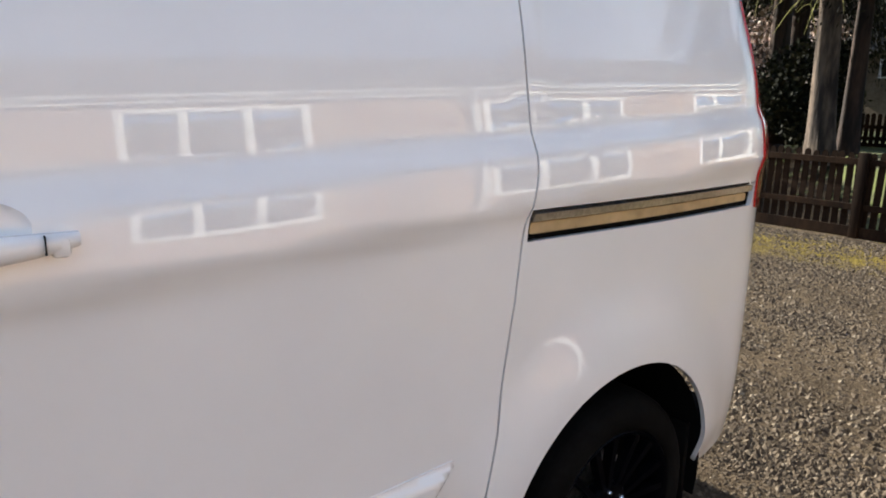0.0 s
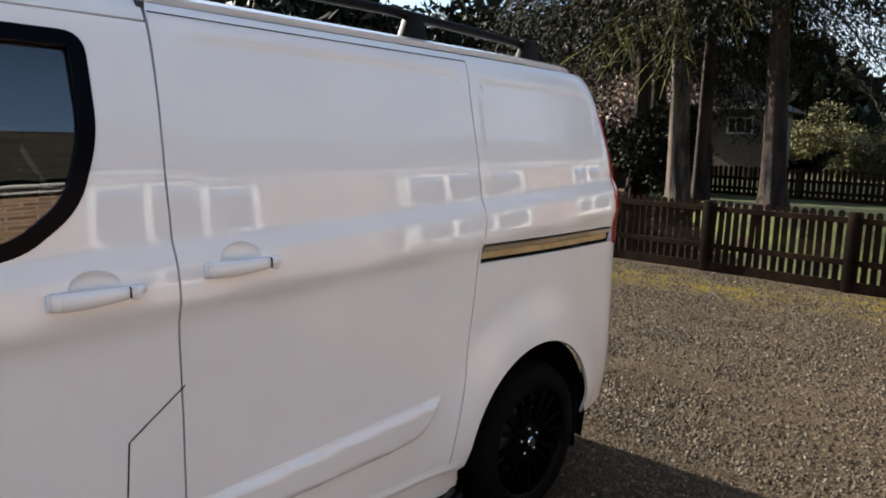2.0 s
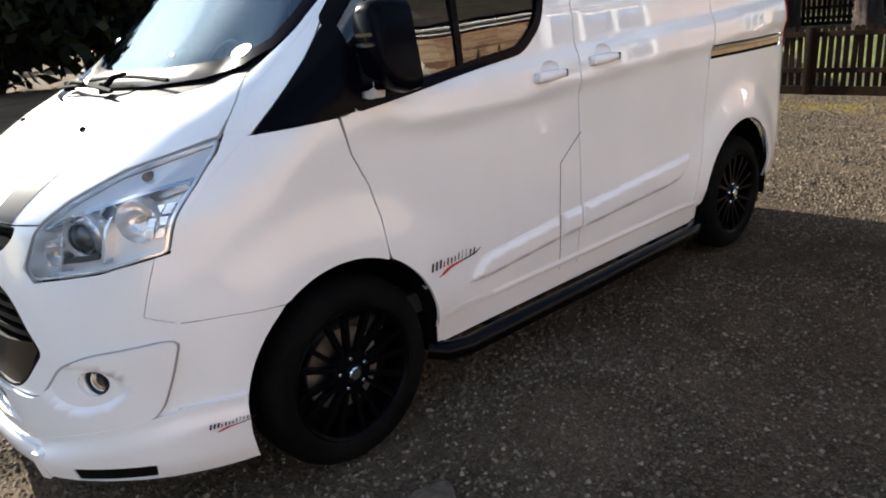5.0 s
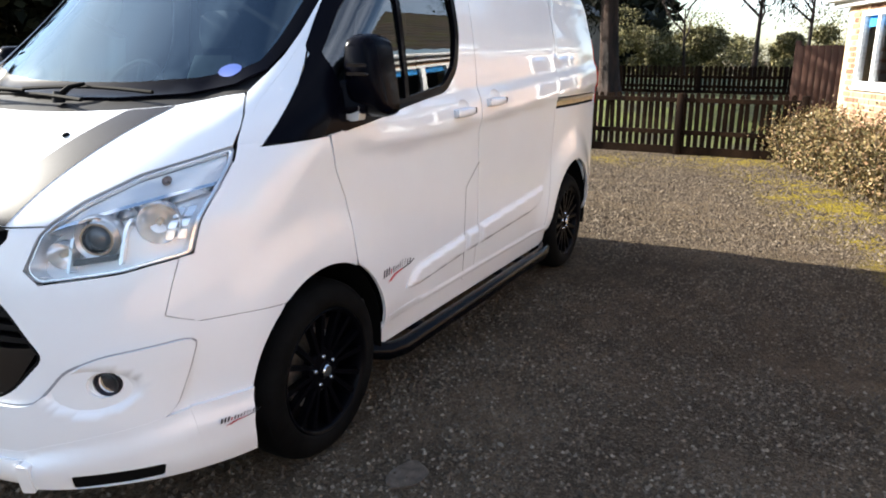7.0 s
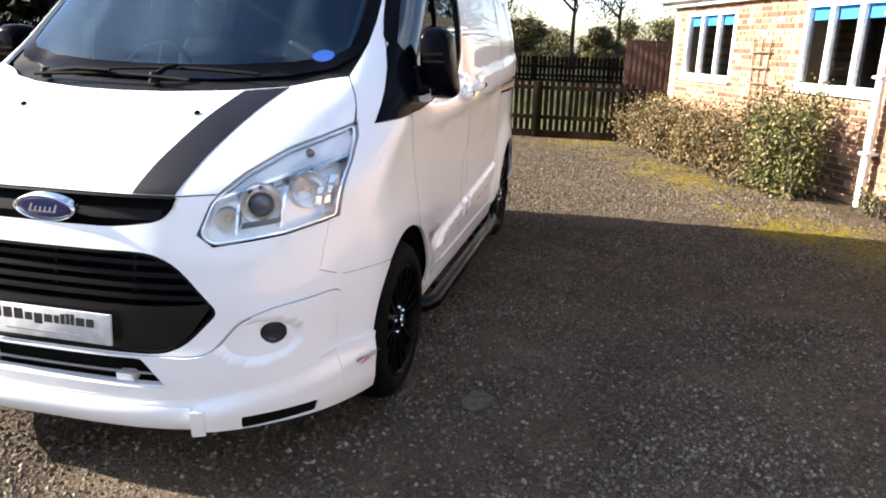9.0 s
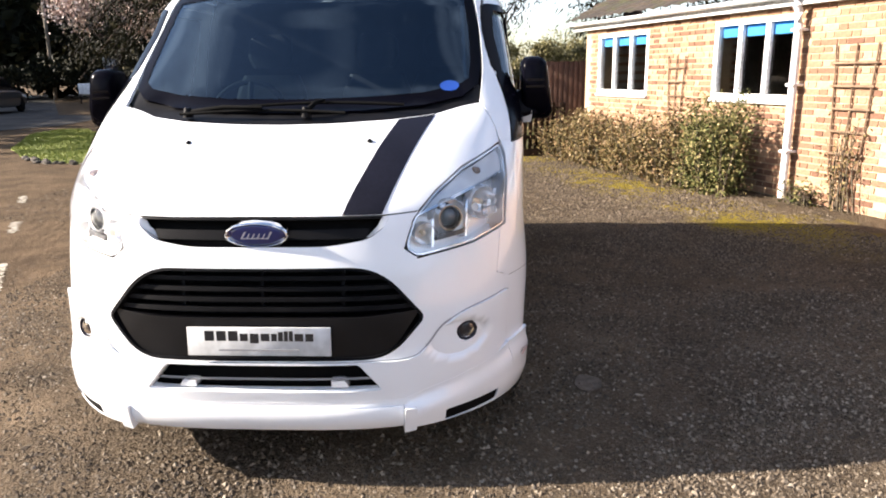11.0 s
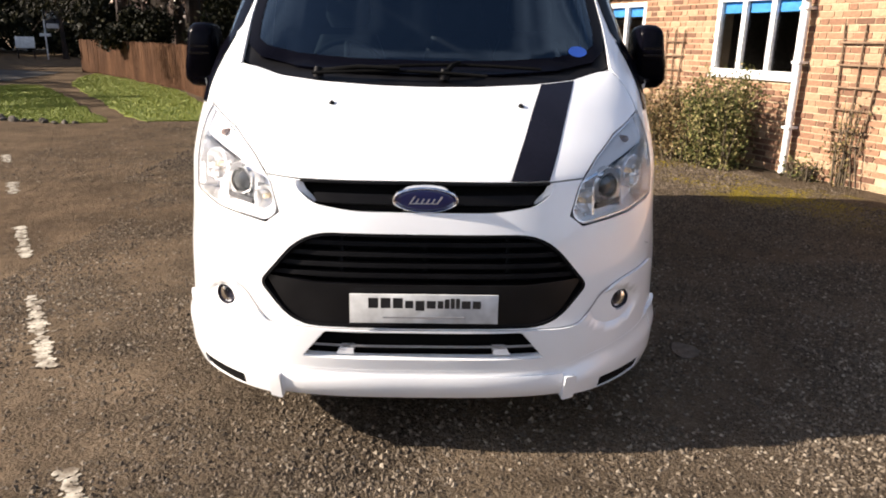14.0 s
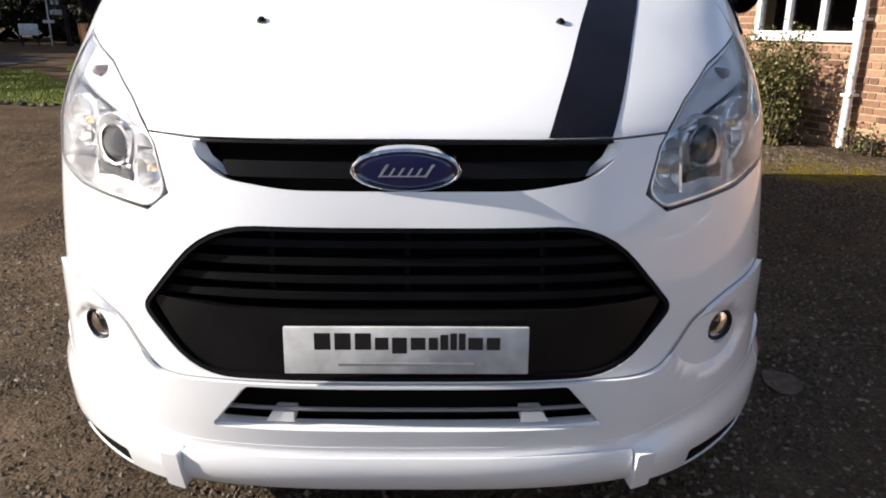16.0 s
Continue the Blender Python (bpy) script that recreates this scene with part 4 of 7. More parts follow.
# headlamps: pocket, bowls, projector, running-light blade and clear cover
def headlamp(s):
    flip = (lambda p: p) if s < 0 else mirror
    lamp = new("headlamp")
    lamp.parent = van
    tagged(lamp, "clear headlamp with projector and chrome bowls")
    edge = rounded(HEAD, [0.03, 0.03] + [0.014] * 12, 4)
    skin("lamp_pocket", patch(front, flip(grow(edge, 0.004)), off=-0.075, step=0.04, skirt=0), LAMP_SILVER, lamp)
    skin("lamp_wall", patch(front, flip(grow(edge, 0.001)), [flip(grow(edge, -0.006))], off=-0.004, step=0.02, skirt=0.085), REFLECTOR, lamp)
    skin("lamp_seal", patch(front, flip(grow(edge, 0.0018)), [flip(grow(edge, -0.0008))], off=0.0005, step=0.02, skirt=0.03), PRINT_GREY, lamp)
    blade = [(-0.558, 1.002), (-0.615, 1.030), (-0.70, 1.062), (-0.80, 1.098), (-0.885, 1.125), (-0.884, 1.165), (-0.865, 1.203), (-0.80, 1.172), (-0.72, 1.137), (-0.630, 1.066), (-0.585, 1.015)]
    skin("running_light", patch(front, flip(blade), off=-0.022, step=0.02, skirt=0.06), REFLECTOR_GREY, lamp, "frosted running-light blade")
    lipline = [(-0.556, 0.992), (-0.615, 1.019), (-0.70, 1.051), (-0.80, 1.087), (-0.886, 1.114), (-0.886, 1.124), (-0.80, 1.098), (-0.70, 1.062), (-0.615, 1.030), (-0.558, 1.002)]
    skin("chrome_lip", patch(front, flip(lipline), off=-0.014, step=0.02, skirt=0.05), CHROME, lamp)
    for y, z, r, depth, turn, kind in ((0.690, 0.973, 0.068, 0.05, 30, "projector"), (0.815, 1.010, 0.062, 0.05, 42, "bowl"), (0.600, 0.925, 0.040, 0.04, 22, "bowl")):
        o = front(s * y, z)
        m = Matrix.Translation(o + Vector((0.030, -s * 0.014, 0.0))) @ Euler((0, 0, -s * radians(turn))).to_matrix().to_4x4()
        bm = bmesh.new()
        lathe(bm, [(0.001, depth), (r * 0.55, depth * 0.85), (r * 0.85, depth * 0.4), (r, 0.0), (r * 1.05, 0.004), (r * 1.06, depth * 0.9)], 32, "x")
        bowl = part("lamp_bowl", smooth_all(bm, 60), REFLECTOR, lamp, "chrome reflector bowl")
        bowl.matrix_basis = m
        if kind == "projector":
            bm = bmesh.new()
            lathe(bm, [(0.0, -0.016), (0.022, -0.013), (0.036, -0.004), (0.041, 0.008), (0.042, 0.045)], 28, "x")
            part("projector_lens", smooth_all(bm, 60), PROJECTOR, bowl, "dark glass projector lens")
            bm = bmesh.new()
            lathe(bm, [(0.042, 0.006), (0.043, -0.006), (0.049, -0.006), (0.053, 0.004), (0.053, 0.05)], 28, "x")
            part("projector_ring", smooth_all(bm, 60), CHROME, bowl)
        else:
            bm = bmesh.new()
            lathe(bm, [(0.0, 0.006), (0.007, 0.008), (0.010, 0.016), (0.010, depth)], 14, "x")
            part("bulb", smooth_all(bm, 60), LENS_GREY, bowl)
    for y0, z0, z1 in ((0.628, 0.885, 0.985), (0.755, 0.905, 1.045)):
        wall = [(-y0 - 0.004, z0), (-y0 - 0.004, z1), (-y0 + 0.004, z1), (-y0 + 0.004, z0)]
        skin("lamp_divider", patch(front, flip(wall), off=-0.030, step=0.02, skirt=0.05), REFLECTOR, lamp)
    shroud = [(-0.640, 0.905), (-0.745, 0.918), (-0.750, 0.935), (-0.645, 0.924)]
    skin("lamp_shroud", patch(front, flip(shroud), off=-0.026, step=0.02, skirt=0.04), LAMP_DARK, lamp, "dark shroud under the projector")
    for k in range(6):
        y0, z0 = 0.842 + 0.020 * (k % 2), 0.965 + 0.036 * (k // 2)
        cell = [(-y0 - 0.015, z0), (-y0 - 0.015, z0 + 0.028), (-y0, z0 + 0.028), (-y0, z0)]
        skin("lamp_facet", patch(front, flip(cell), off=-0.036 + 0.006 * (k % 2), step=0.02, skirt=0.02), REFLECTOR, lamp)
    bm = bmesh.new()
    lathe(bm, [(0.0, -0.006), (0.009, -0.004), (0.013, 0.003), (0.014, 0.03)], 20, "x")
    amber = part("indicator_bulb", smooth_all(bm, 60), AMBER_LAMP, lamp, "amber indicator bulb")
    amber.matrix_basis = Matrix.Translation(front(s * 0.785, 1.125) + Vector((0.012, -s * 0.004, 0))) @ Euler((0, 0, -s * radians(36))).to_matrix().to_4x4()
    skin("lamp_cover", patch(front, flip(grow(edge, -0.004)), off=0.001, step=0.025, skirt=0), LENS_GLASS, lamp, "clear plastic lamp cover").visible_shadow = False


REFLECTOR_GREY = principled("lamp_grey", (0.72, 0.73, 0.75), 0.12, 0.25, 0.8)
LAMP_SILVER = principled("lamp_silver", (0.90, 0.905, 0.92), 0.32, 0.4)
LAMP_DARK = principled("lamp_shroud", (0.05, 0.05, 0.055), 0.25)
AMBER_LAMP = principled("amber_bulb", (0.22, 0.15, 0.12), 0.15, 0.3, 0.6)
PROJECTOR = principled("projector_glass", (0.03, 0.035, 0.04), 0.04, 0.0, 1.0)
LENS_GREY = principled("bulb_glass", (0.75, 0.62, 0.45), 0.15, 0.3)
headlamp(-1)
headlamp(1)

# roof rails
for s in (-1, 1):
    bm = bmesh.new()
    tube(bm, [(2.02, s * 0.76, 1.97), (2.12, s * 0.745, 2.028), (2.30, s * 0.742, 2.052), (3.2, s * 0.735, 2.060), (3.95, s * 0.722, 2.040), (4.10, s * 0.722, 2.015), (4.18, s * 0.725, 1.965)], 0.017, 10)
    rail = part("roof_rail", smooth_all(bm, 50), BLACK_PLASTIC, van, "black roof rail")
    for x in (2.30, 3.33, 4.02):
        bm = bmesh.new()
        prism(bm, [(x - 0.075, 1.955), (x + 0.075, 1.955), (x + 0.035, 2.055), (x - 0.035, 2.055)], s * 0.735 - 0.016, s * 0.735 + 0.016, "y", 0.004)
        part("rail_foot", smooth_all(bm), BLACK_PLASTIC, rail)

# wipers on the foot of the screen
def wiper(y0, y1, z0, zp):
    bm = bmesh.new()
    pts = [front(y0 + (y1 - y0) * k / 10, z0 + 0.012 * math.sin(math.pi * k / 10)) + Vector((-0.014, 0, 0.016)) for k in range(11)]
    tube(bm, pts, 0.0075, 6)
    w = part("wiper_blade", smooth_all(bm, 50), RUBBER, van, "black wiper blade")
    mid = front((y0 + y1) / 2, z0 + 0.012) + Vector((-0.022, 0, 0.028))
    piv = front(zp, 1.340) + Vector((-0.004, 0, 0.010))
    bm = bmesh.new()
    tube(bm, [piv, piv.lerp(mid, 0.5) + Vector((-0.006, 0, 0.012)), mid], [0.013, 0.010, 0.006], 8)
    part("wiper_arm", smooth_all(bm, 50), RUBBER, w)
    bm = bmesh.new()
    lathe(bm, [(0.0, 0.022), (0.014, 0.020), (0.020, 0.0), (0.022, -0.02)], 14, "z", piv)
    part("wiper_pivot", smooth_all(bm, 50), BLACK_PLASTIC, w)


wiper(-0.47, 0.20, 1.356, -0.07)
wiper(-0.24, 0.46, 1.330, 0.44)

# screen sticker and black mark bars with a red swoosh
def disc(dom, cy, cz, ry, rz, off):
    return patch(dom, [(cy + ry * math.cos(a), cz + rz * math.sin(a)) for a in (2 * math.pi * k / 20 for k in range(20))], off=off, step=0.02, skirt=0)


skin("screen_sticker", disc(front, -0.654, 1.447, 0.042, 0.022, -0.003), STICKER_BLUE, windscreen, "oval blue sticker")
bm = patch(front, [(-0.735, 1.50), (-0.722, 1.50), (-0.70, 1.84), (-0.716, 1.84)], off=-0.03, step=0.03, skirt=0)
skin("pillar_trim", bm, PAINT, windscreen)


def marks(x, z, k, slope, off):
    """The dealer's decal: slanted bars for its letters over a swoosh."""
    for i, (w, h, red) in enumerate(((1.0, 1.25, 0), (1.0, 1.25, 0), (1.0, 1.25, 0), (0.75, 0.8, 1), (0.8, 1.0, 0), (0.8, 0.8, 0), (0.6, 0.8, 0), (0.5, 1.1, 0), (0.3, 1.25, 0), (0.3, 1.1, 0), (0.8, 0.8, 0), (0.75, 0.8, 0))):
        x0, z0 = x + k * 1.22 * i, z + slope * k * 1.22 * i
        q = [(x0, z0), (x0 + w * k * 0.68, z0), (x0 + w * k * 0.68 + 0.35 * h * k, z0 + h * k * 1.5), (x0 + 0.35 * h * k, z0 + h * k * 1.5)]
        skin("decal_bar", patch(side, q, off=off, step=0.02, skirt=0), RED_VINYL if red else PRINT_BLACK, doors[0] if off < 0.01 else spoiler)
    a, b = x + k * 2.0, x + k * 15.2
    red = [(a, z - 1.7 * k), (a + 1.9 * k, z - 1.55 * k), (a + 4.2 * k, z - 0.75 * k), (a + 8.0 * k, z - 0.35 * k), (a + 8.0 * k, z + 0.05 * k), (a + 4.0 * k, z - 0.10 * k), (a + 2.0 * k, z - 0.7 * k)]
    skin("decal_swoosh", patch(side, red, off=off, step=0.02, skirt=0), RED_VINYL, doors[0] if off < 0.01 else spoiler, "red swoosh")
    tail = [(a + 8.0 * k, z - 0.35 * k), (a + 12.0 * k, z + 0.1 * k), (a + 14.0 * k, z + 1.1 * k), (a + 13.6 * k, z + 1.2 * k), (a + 11.8 * k, z + 0.5 * k), (a + 8.0 * k, z + 0.05 * k)]
    skin("decal_tail", patch(side, tail, off=off, step=0.02, skirt=0), PRINT_BLACK, doors[0] if off < 0.01 else spoiler)


marks(1.372, 0.607, 0.0176, 0.035, 0.0012)
marks(0.482, 0.378, 0.0082, 0.06, 0.0330)

# cab: dashboard, wheel and three seats seen through the glass
bm = bmesh.new()
prism(bm, [(0.86, 1.0), (0.86, 1.335), (1.02, 1.375), (1.22, 1.34), (1.30, 1.22), (1.24, 0.95)], -0.84, 0.84, "y", 0.02)
part("dashboard", smooth_all(bm), TRIM, van, "dark grey dashboard")
bm = bmesh.new()
tube(bm, [(0.19 * math.cos(a), 0.19 * math.sin(a), 0) for a in (2 * math.pi * k / 28 for k in range(29))], 0.014, 8, False)
tube(bm, [(-0.19, 0, 0), (0, 0, -0.03), (0.19, 0, 0)], 0.016, 8)
tube(bm, [(0, 0, -0.03), (0, -0.19, 0)], 0.016, 8)
sw = part("steering_wheel", smooth_all(bm, 50), TRIM, van)
sw.matrix_basis = Matrix.Translation((1.36, 0.40, 1.30)) @ Euler((0, radians(-62), 0)).to_matrix().to_4x4() @ Euler((0, 0, radians(90))).to_matrix().to_4x4()
for y in (0.45, -0.18, -0.58):
    st = new("cab_seat")
    st.parent = van
    part("seat_back", smooth_all(loft(bmesh.new(), [[(x, y + dy, z) for x, dy in rounded([(x0, -w), (x0 + 0.13, -w), (x0 + 0.13, w), (x0, w)], 0.04, 3)] for x0, z, w in ((1.80, 0.85, 0.22), (1.86, 1.10, 0.23), (1.93, 1.40, 0.20), (1.955, 1.50, 0.16))]), 50), TRIM, st)
    part("seat_cushion", boxed(1.42, 1.92, y - 0.23, y + 0.23, 0.72, 0.88, 0.05), TRIM, st)
    part("head_restraint", smooth_all(loft(bmesh.new(), [[(x, y + dy, z) for x, dy in rounded([(x0, -w), (x0 + 0.09, -w), (x0 + 0.09, w), (x0, w)], 0.03, 3)] for x0, z, w in ((1.965, 1.54, 0.10), (1.97, 1.60, 0.13), (1.985, 1.70, 0.12), (1.995, 1.73, 0.08))]), 50), TRIM, st)
part("cab_floor", boxed(0.9, 2.27, -0.88, 0.88, 0.42, 0.50, 0.0), TRIM, van)


# ---- wheels, arches and underside ----
def wheel(cx, sgn):
    w = new("wheel")
    w.parent = van
    w.matrix_basis = Matrix.Translation((cx, sgn * (0.984 if cx < 2 else 0.965), 0.345)) @ Matrix.Diagonal((1, -sgn, 1, 1))
    tagged(w, "black alloy wheel with a low-profile tyre")
    # local y runs inwards from the outer face
    t = bmesh.new()
    lathe(t, [(0.238, 0.022), (0.246, 0.006), (0.262, 0.000), (0.300, 0.004), (0.325, 0.020), (0.340, 0.045), (0.345, 0.075), (0.3455, 0.11), (0.345, 0.15), (0.340, 0.18), (0.325, 0.205), (0.28, 0.222), (0.238, 0.21)], 64, "y")
    part("tyre", smooth_all(t, 60), RUBBER, w)
    g = bmesh.new()
    for r, d in ((0.330, 0.0255), (0.3395, 0.048)):
        lathe(g, [(r - 0.002, d - 0.002), (r, d + 0.0005), (r + 0.002, d + 0.003)], 64, "y")
    part("tyre_rib", smooth_all(g), DARK, w)
    b = bmesh.new()
    lathe(b, [(0.246, 0.012), (0.240, 0.006), (0.232, 0.010), (0.226, 0.022), (0.222, 0.06), (0.218, 0.19)], 64, "y")
    part("rim", smooth_all(b, 50), WHEEL_BLACK, w)
    for k in range(8):
        for off in (-0.14, 0.14):
            s = bmesh.new()
            a = 2 * math.pi * k / 8 + 0.2
            a0, a1 = a + off * 0.9, a + off * 1.25
            p = [(0.062, a0 - 0.12, 0.030), (0.062, a0 + 0.12, 0.030), (0.228, a1 + 0.045, 0.016), (0.228, a1 - 0.045, 0.016)]
            lo = [s.verts.new((r * math.cos(q), d, r * math.sin(q))) for r, q, d in p]
            hi = [s.verts.new((r * math.cos(q), d + 0.03, r * math.sin(q))) for r, q, d in p]
            s.faces.new(lo)
            for i in range(4):
                s.faces.new((lo[i], lo[(i + 1) % 4], hi[(i + 1) % 4], hi[i]))
            bmesh.ops.recalc_face_normals(s, faces=s.faces[:])
            part("spoke", s, WHEEL_BLACK, w)
    h = bmesh.new()
    lathe(h, [(0.0, 0.014), (0.026, 0.015), (0.030, 0.020), (0.034, 0.026), (0.075, 0.030), (0.082, 0.040), (0.082, 0.07)], 40, "y")
    part("hub", smooth_all(h, 40), WHEEL_BLACK, w)
    c = bmesh.new()
    lathe(c, [(0.0, 0.009), (0.020, 0.010), (0.024, 0.015)], 28, "y")
    part("centre_cap", smooth_all(c, 40), CHROME, w)
    for k in range(5):
        a = 2 * math.pi * k / 5 + 0.4
        n = bmesh.new()
        lathe(n, [(0.0, 0.020), (0.006, 0.020), (0.009, 0.024), (0.009, 0.034)], 8, "y", (0.056 * math.cos(a), 0, 0.056 * math.sin(a)))
        part("wheel_nut", smooth_all(n, 40), CHROME, w)
    d = bmesh.new()
    lathe(d, [(0.05, 0.085), (0.15, 0.085), (0.152, 0.10), (0.05, 0.10)], 40, "y")
    part("brake_disc", smooth_all(d, 40), STEEL, w)
    lathe(back := bmesh.new(), [(0.0, 0.12), (0.22, 0.12)], 32, "y")
    part("wheel_back", back, DARK, w)


for cx in (FW[0], RW[0]):
    for sgn in (-1, 1):
        wheel(cx, sgn)
for (cx, cz, r) in (ARCH_F, ARCH_R):
    for sgn in (-1, 1):
        bm = bmesh.new()
        lathe(bm, [(r + 0.004, sgn * 0.95), (r + 0.01, sgn * 0.60), (0.01, sgn * 0.60)], 28, "y", (cx, 0, cz), math.pi * 1.16, -0.25)
        part("wheel_arch_liner", smooth_all(bm, 50), DARK, van)
for sgn in (-1, 1):
    part("mud_flap", boxed(4.262, 4.280, min(sgn * 0.70, sgn * 0.925), max(sgn * 0.70, sgn * 0.925), 0.20, 0.50, 0.004), RUBBER, van)

# dark inner body, so that no light leaks through the shut gaps
shell = [(1.46, 0.33), (3.38, 0.33), (3.36, 0.60), (3.52, 0.78), (3.86, 0.85), (4.21, 0.70), (4.36, 0.34), (4.62, 0.40), (4.66, 1.20), (4.44, 1.92), (2.23, 1.925), (2.23, 1.30), (1.95, 1.28), (1.20, 1.17), (0.78, 1.16), (0.70, 0.90), (0.80, 0.80), (1.0, 0.80), (1.32, 0.66), (1.44, 0.42)]
for dom in (side, side_r):
    skin("inner_panel", patch(dom, shell, off=-0.028, step=0.06, skirt=0), DARK, van)
part("underbody", boxed(0.35, 4.60, -0.62, 0.62, 0.24, 0.36, 0.03), DARK, van)
part("rear_floor", boxed(1.45, 3.42, -0.90, 0.90, 0.29, 0.40, 0.02), DARK, van)
part("tail_floor", boxed(4.38, 4.62, -0.85, 0.85, 0.34, 0.45, 0.02), DARK, van)
part("tail_panel", boxed(4.40, 4.44, -0.76, 0.76, 0.36, 1.92, 0.02), PAINT, van)
part("bulkhead", boxed(2.27, 2.29, -0.86, 0.86, 0.4, 1.93, 0.0), TRIM, van)
part("engine_block", boxed(0.30, 0.72, -0.55, 0.55, 0.30, 0.95, 0.05), DARK, van)


# ---- ground, markings, grass ----
rng = np.random.default_rng(7)


def sheet(verts, faces, name, material, parent=None, label=""):
    me = bpy.data.meshes.new(name)
    me.from_pydata([tuple(v) for v in verts], [], [tuple(f) for f in faces])
    me.materials.append(material)
    ob = new(name, me)
    if parent:
        ob.parent = parent
    return tagged(ob, label)


def math_node(m, op, a, b=None, c=None):
    n = m.node_tree.nodes.new("ShaderNodeMath")
    n.operation = op
    for i, v in enumerate((a, b, c)):
        if v is None:
            continue
        if isinstance(v, (int, float)):
            n.inputs[i].default_value = v
        else:
            link(m, v, n.inputs[i])
    return n.outputs[0]


def span(m, v, a, b):
    """0 below a, 1 above b."""
    n = node(m, "ShaderNodeMapRange", From_Min=a, From_Max=b)
    n.interpolation_type = "SMOOTHSTEP"
    link(m, v, n.inputs["Value"])
    return n.outputs["Result"]


def yard_mat():
    """Old tarmac under loose gravel and dust, mossy along the beds."""
    m = principled("gravel_yard", (0.1, 0.09, 0.07), 0.95, spec=0.06)
    v = coords(m)
    sep = m.node_tree.nodes.new("ShaderNodeSeparateXYZ")
    link(m, v, sep.inputs[0])
    x, y = sep.outputs["X"], sep.outputs["Y"]
    big, mid, fine = noise_tex(m, v, 0.45, 6.0, 0.62), noise_tex(m, v, 2.4, 7.0, 0.62), noise_tex(m, v, 55.0, 3.0)
    vor = node(m, "ShaderNodeTexVoronoi", Scale=72.0)
    link(m, v, vor.inputs["Vector"])
    vor2 = node(m, "ShaderNodeTexVoronoi", Scale=150.0)
    link(m, v, vor2.inputs["Vector"])
    pebbles = ((0.12, (0.006, 0.005, 0.004)), (0.45, (0.036, 0.028, 0.021)), (0.64, (0.115, 0.092, 0.068)), (0.92, (0.29, 0.245, 0.19)))
    stone, grit = ramp(m, vor.outputs["Color"], pebbles), ramp(m, vor2.outputs["Color"], pebbles)
    stone = blend(m, 0.5, stone, grit)
    dust = ramp(m, mid, ((0.32, (0.072, 0.054, 0.037)), (0.68, (0.170, 0.129, 0.089))))
    col = blend(m, span(m, big, 0.40, 0.60), blend(m, 0.42, stone, dust), blend(m, 0.70, stone, dust))
    # paler gravel towards the fence
    pale = ramp(m, noise_tex(m, v, 24.0, 9.0, 0.78), ((0.36, (0.050, 0.037, 0.025)), (0.64, (0.27, 0.222, 0.158))))
    col = blend(m, math_node(m, "MULTIPLY", span(m, math_node(m, "ADD", x, mid), 4.3, 6.0), 0.42), col, pale)
    # trodden, paler and smoother towards the road
    lane = span(m, math_node(m, "SUBTRACT", math_node(m, "ADD", y, math_node(m, "MULTIPLY", mid, 2.5)), math_node(m, "MULTIPLY", x, 0.30)), 1.3, 3.4)
    tar = ramp(m, mid, ((0.3, (0.082, 0.058, 0.037)), (0.7, (0.180, 0.132, 0.088))))
    col = blend(m, math_node(m, "MULTIPLY", lane, 0.72), col, tar)
    drift = ramp(m, noise_tex(m, v, 0.8, 7.0, 0.68), ((0.34, (0.74, 0.73, 0.72)), (0.66, (1.32, 1.30, 1.27))))
    col = blend(m, 1.0, col, drift, "MULTIPLY")
    # colour toned down from the cab back, partly to deepen shade beside the van
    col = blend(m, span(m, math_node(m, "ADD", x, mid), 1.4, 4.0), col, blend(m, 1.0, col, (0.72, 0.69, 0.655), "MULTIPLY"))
    # moss along the beds and the picket fence
    bed = math_node(m, "ADD", math_node(m, "ADD", math_node(m, "MULTIPLY", x, 0.362), math_node(m, "MULTIPLY", y, -0.932)), -5.35)
    bed = math_node(m, "ADD", bed, math_node(m, "MULTIPLY", math_node(m, "SUBTRACT", mid, 0.5), 1.5))
    moss_a = math_node(m, "MULTIPLY", span(m, bed, -1.05, -0.45), math_node(m, "SUBTRACT", 1.0, span(m, bed, 0.15, 0.45)))
    moss_a = math_node(m, "MULTIPLY", moss_a, span(m, x, 3.0, 5.0))
    fx = math_node(m, "ADD", x, math_node(m, "MULTIPLY", math_node(m, "SUBTRACT", mid, 0.5), 2.2))
    moss_b = math_node(m, "MULTIPLY", span(m, fx, 8.9, 9.9), math_node(m, "SUBTRACT", 1.0, span(m, fx, 10.55, 10.8)))
    moss_b = math_node(m, "MULTIPLY", moss_b, math_node(m, "SUBTRACT", 1.0, span(m, y, 2.6, 3.6)))
    moss = math_node(m, "MAXIMUM", moss_a, math_node(m, "MULTIPLY", moss_b, 0.7))
    moss = math_node(m, "MULTIPLY", moss, span(m, noise_tex(m, v, 5.0, 8.0, 0.65), 0.30, 0.54))
    green = ramp(m, noise_tex(m, v, 30.0, 6.0, 0.7), ((0.3, (0.095, 0.074, 0.010)), (0.7, (0.30, 0.225, 0.030))))
    col = blend(m, moss, col, green)
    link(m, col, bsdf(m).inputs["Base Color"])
    h = math_node(m, "ADD", math_node(m, "MULTIPLY", vor.outputs["Distance"], -0.7), math_node(m, "MULTIPLY", noise_tex(m, v, 75.0, 6.0, 0.7), 1.3))
    h = math_node(m, "MULTIPLY", h, math_node(m, "SUBTRACT", 1.0, math_node(m, "MULTIPLY", lane, 0.55)))
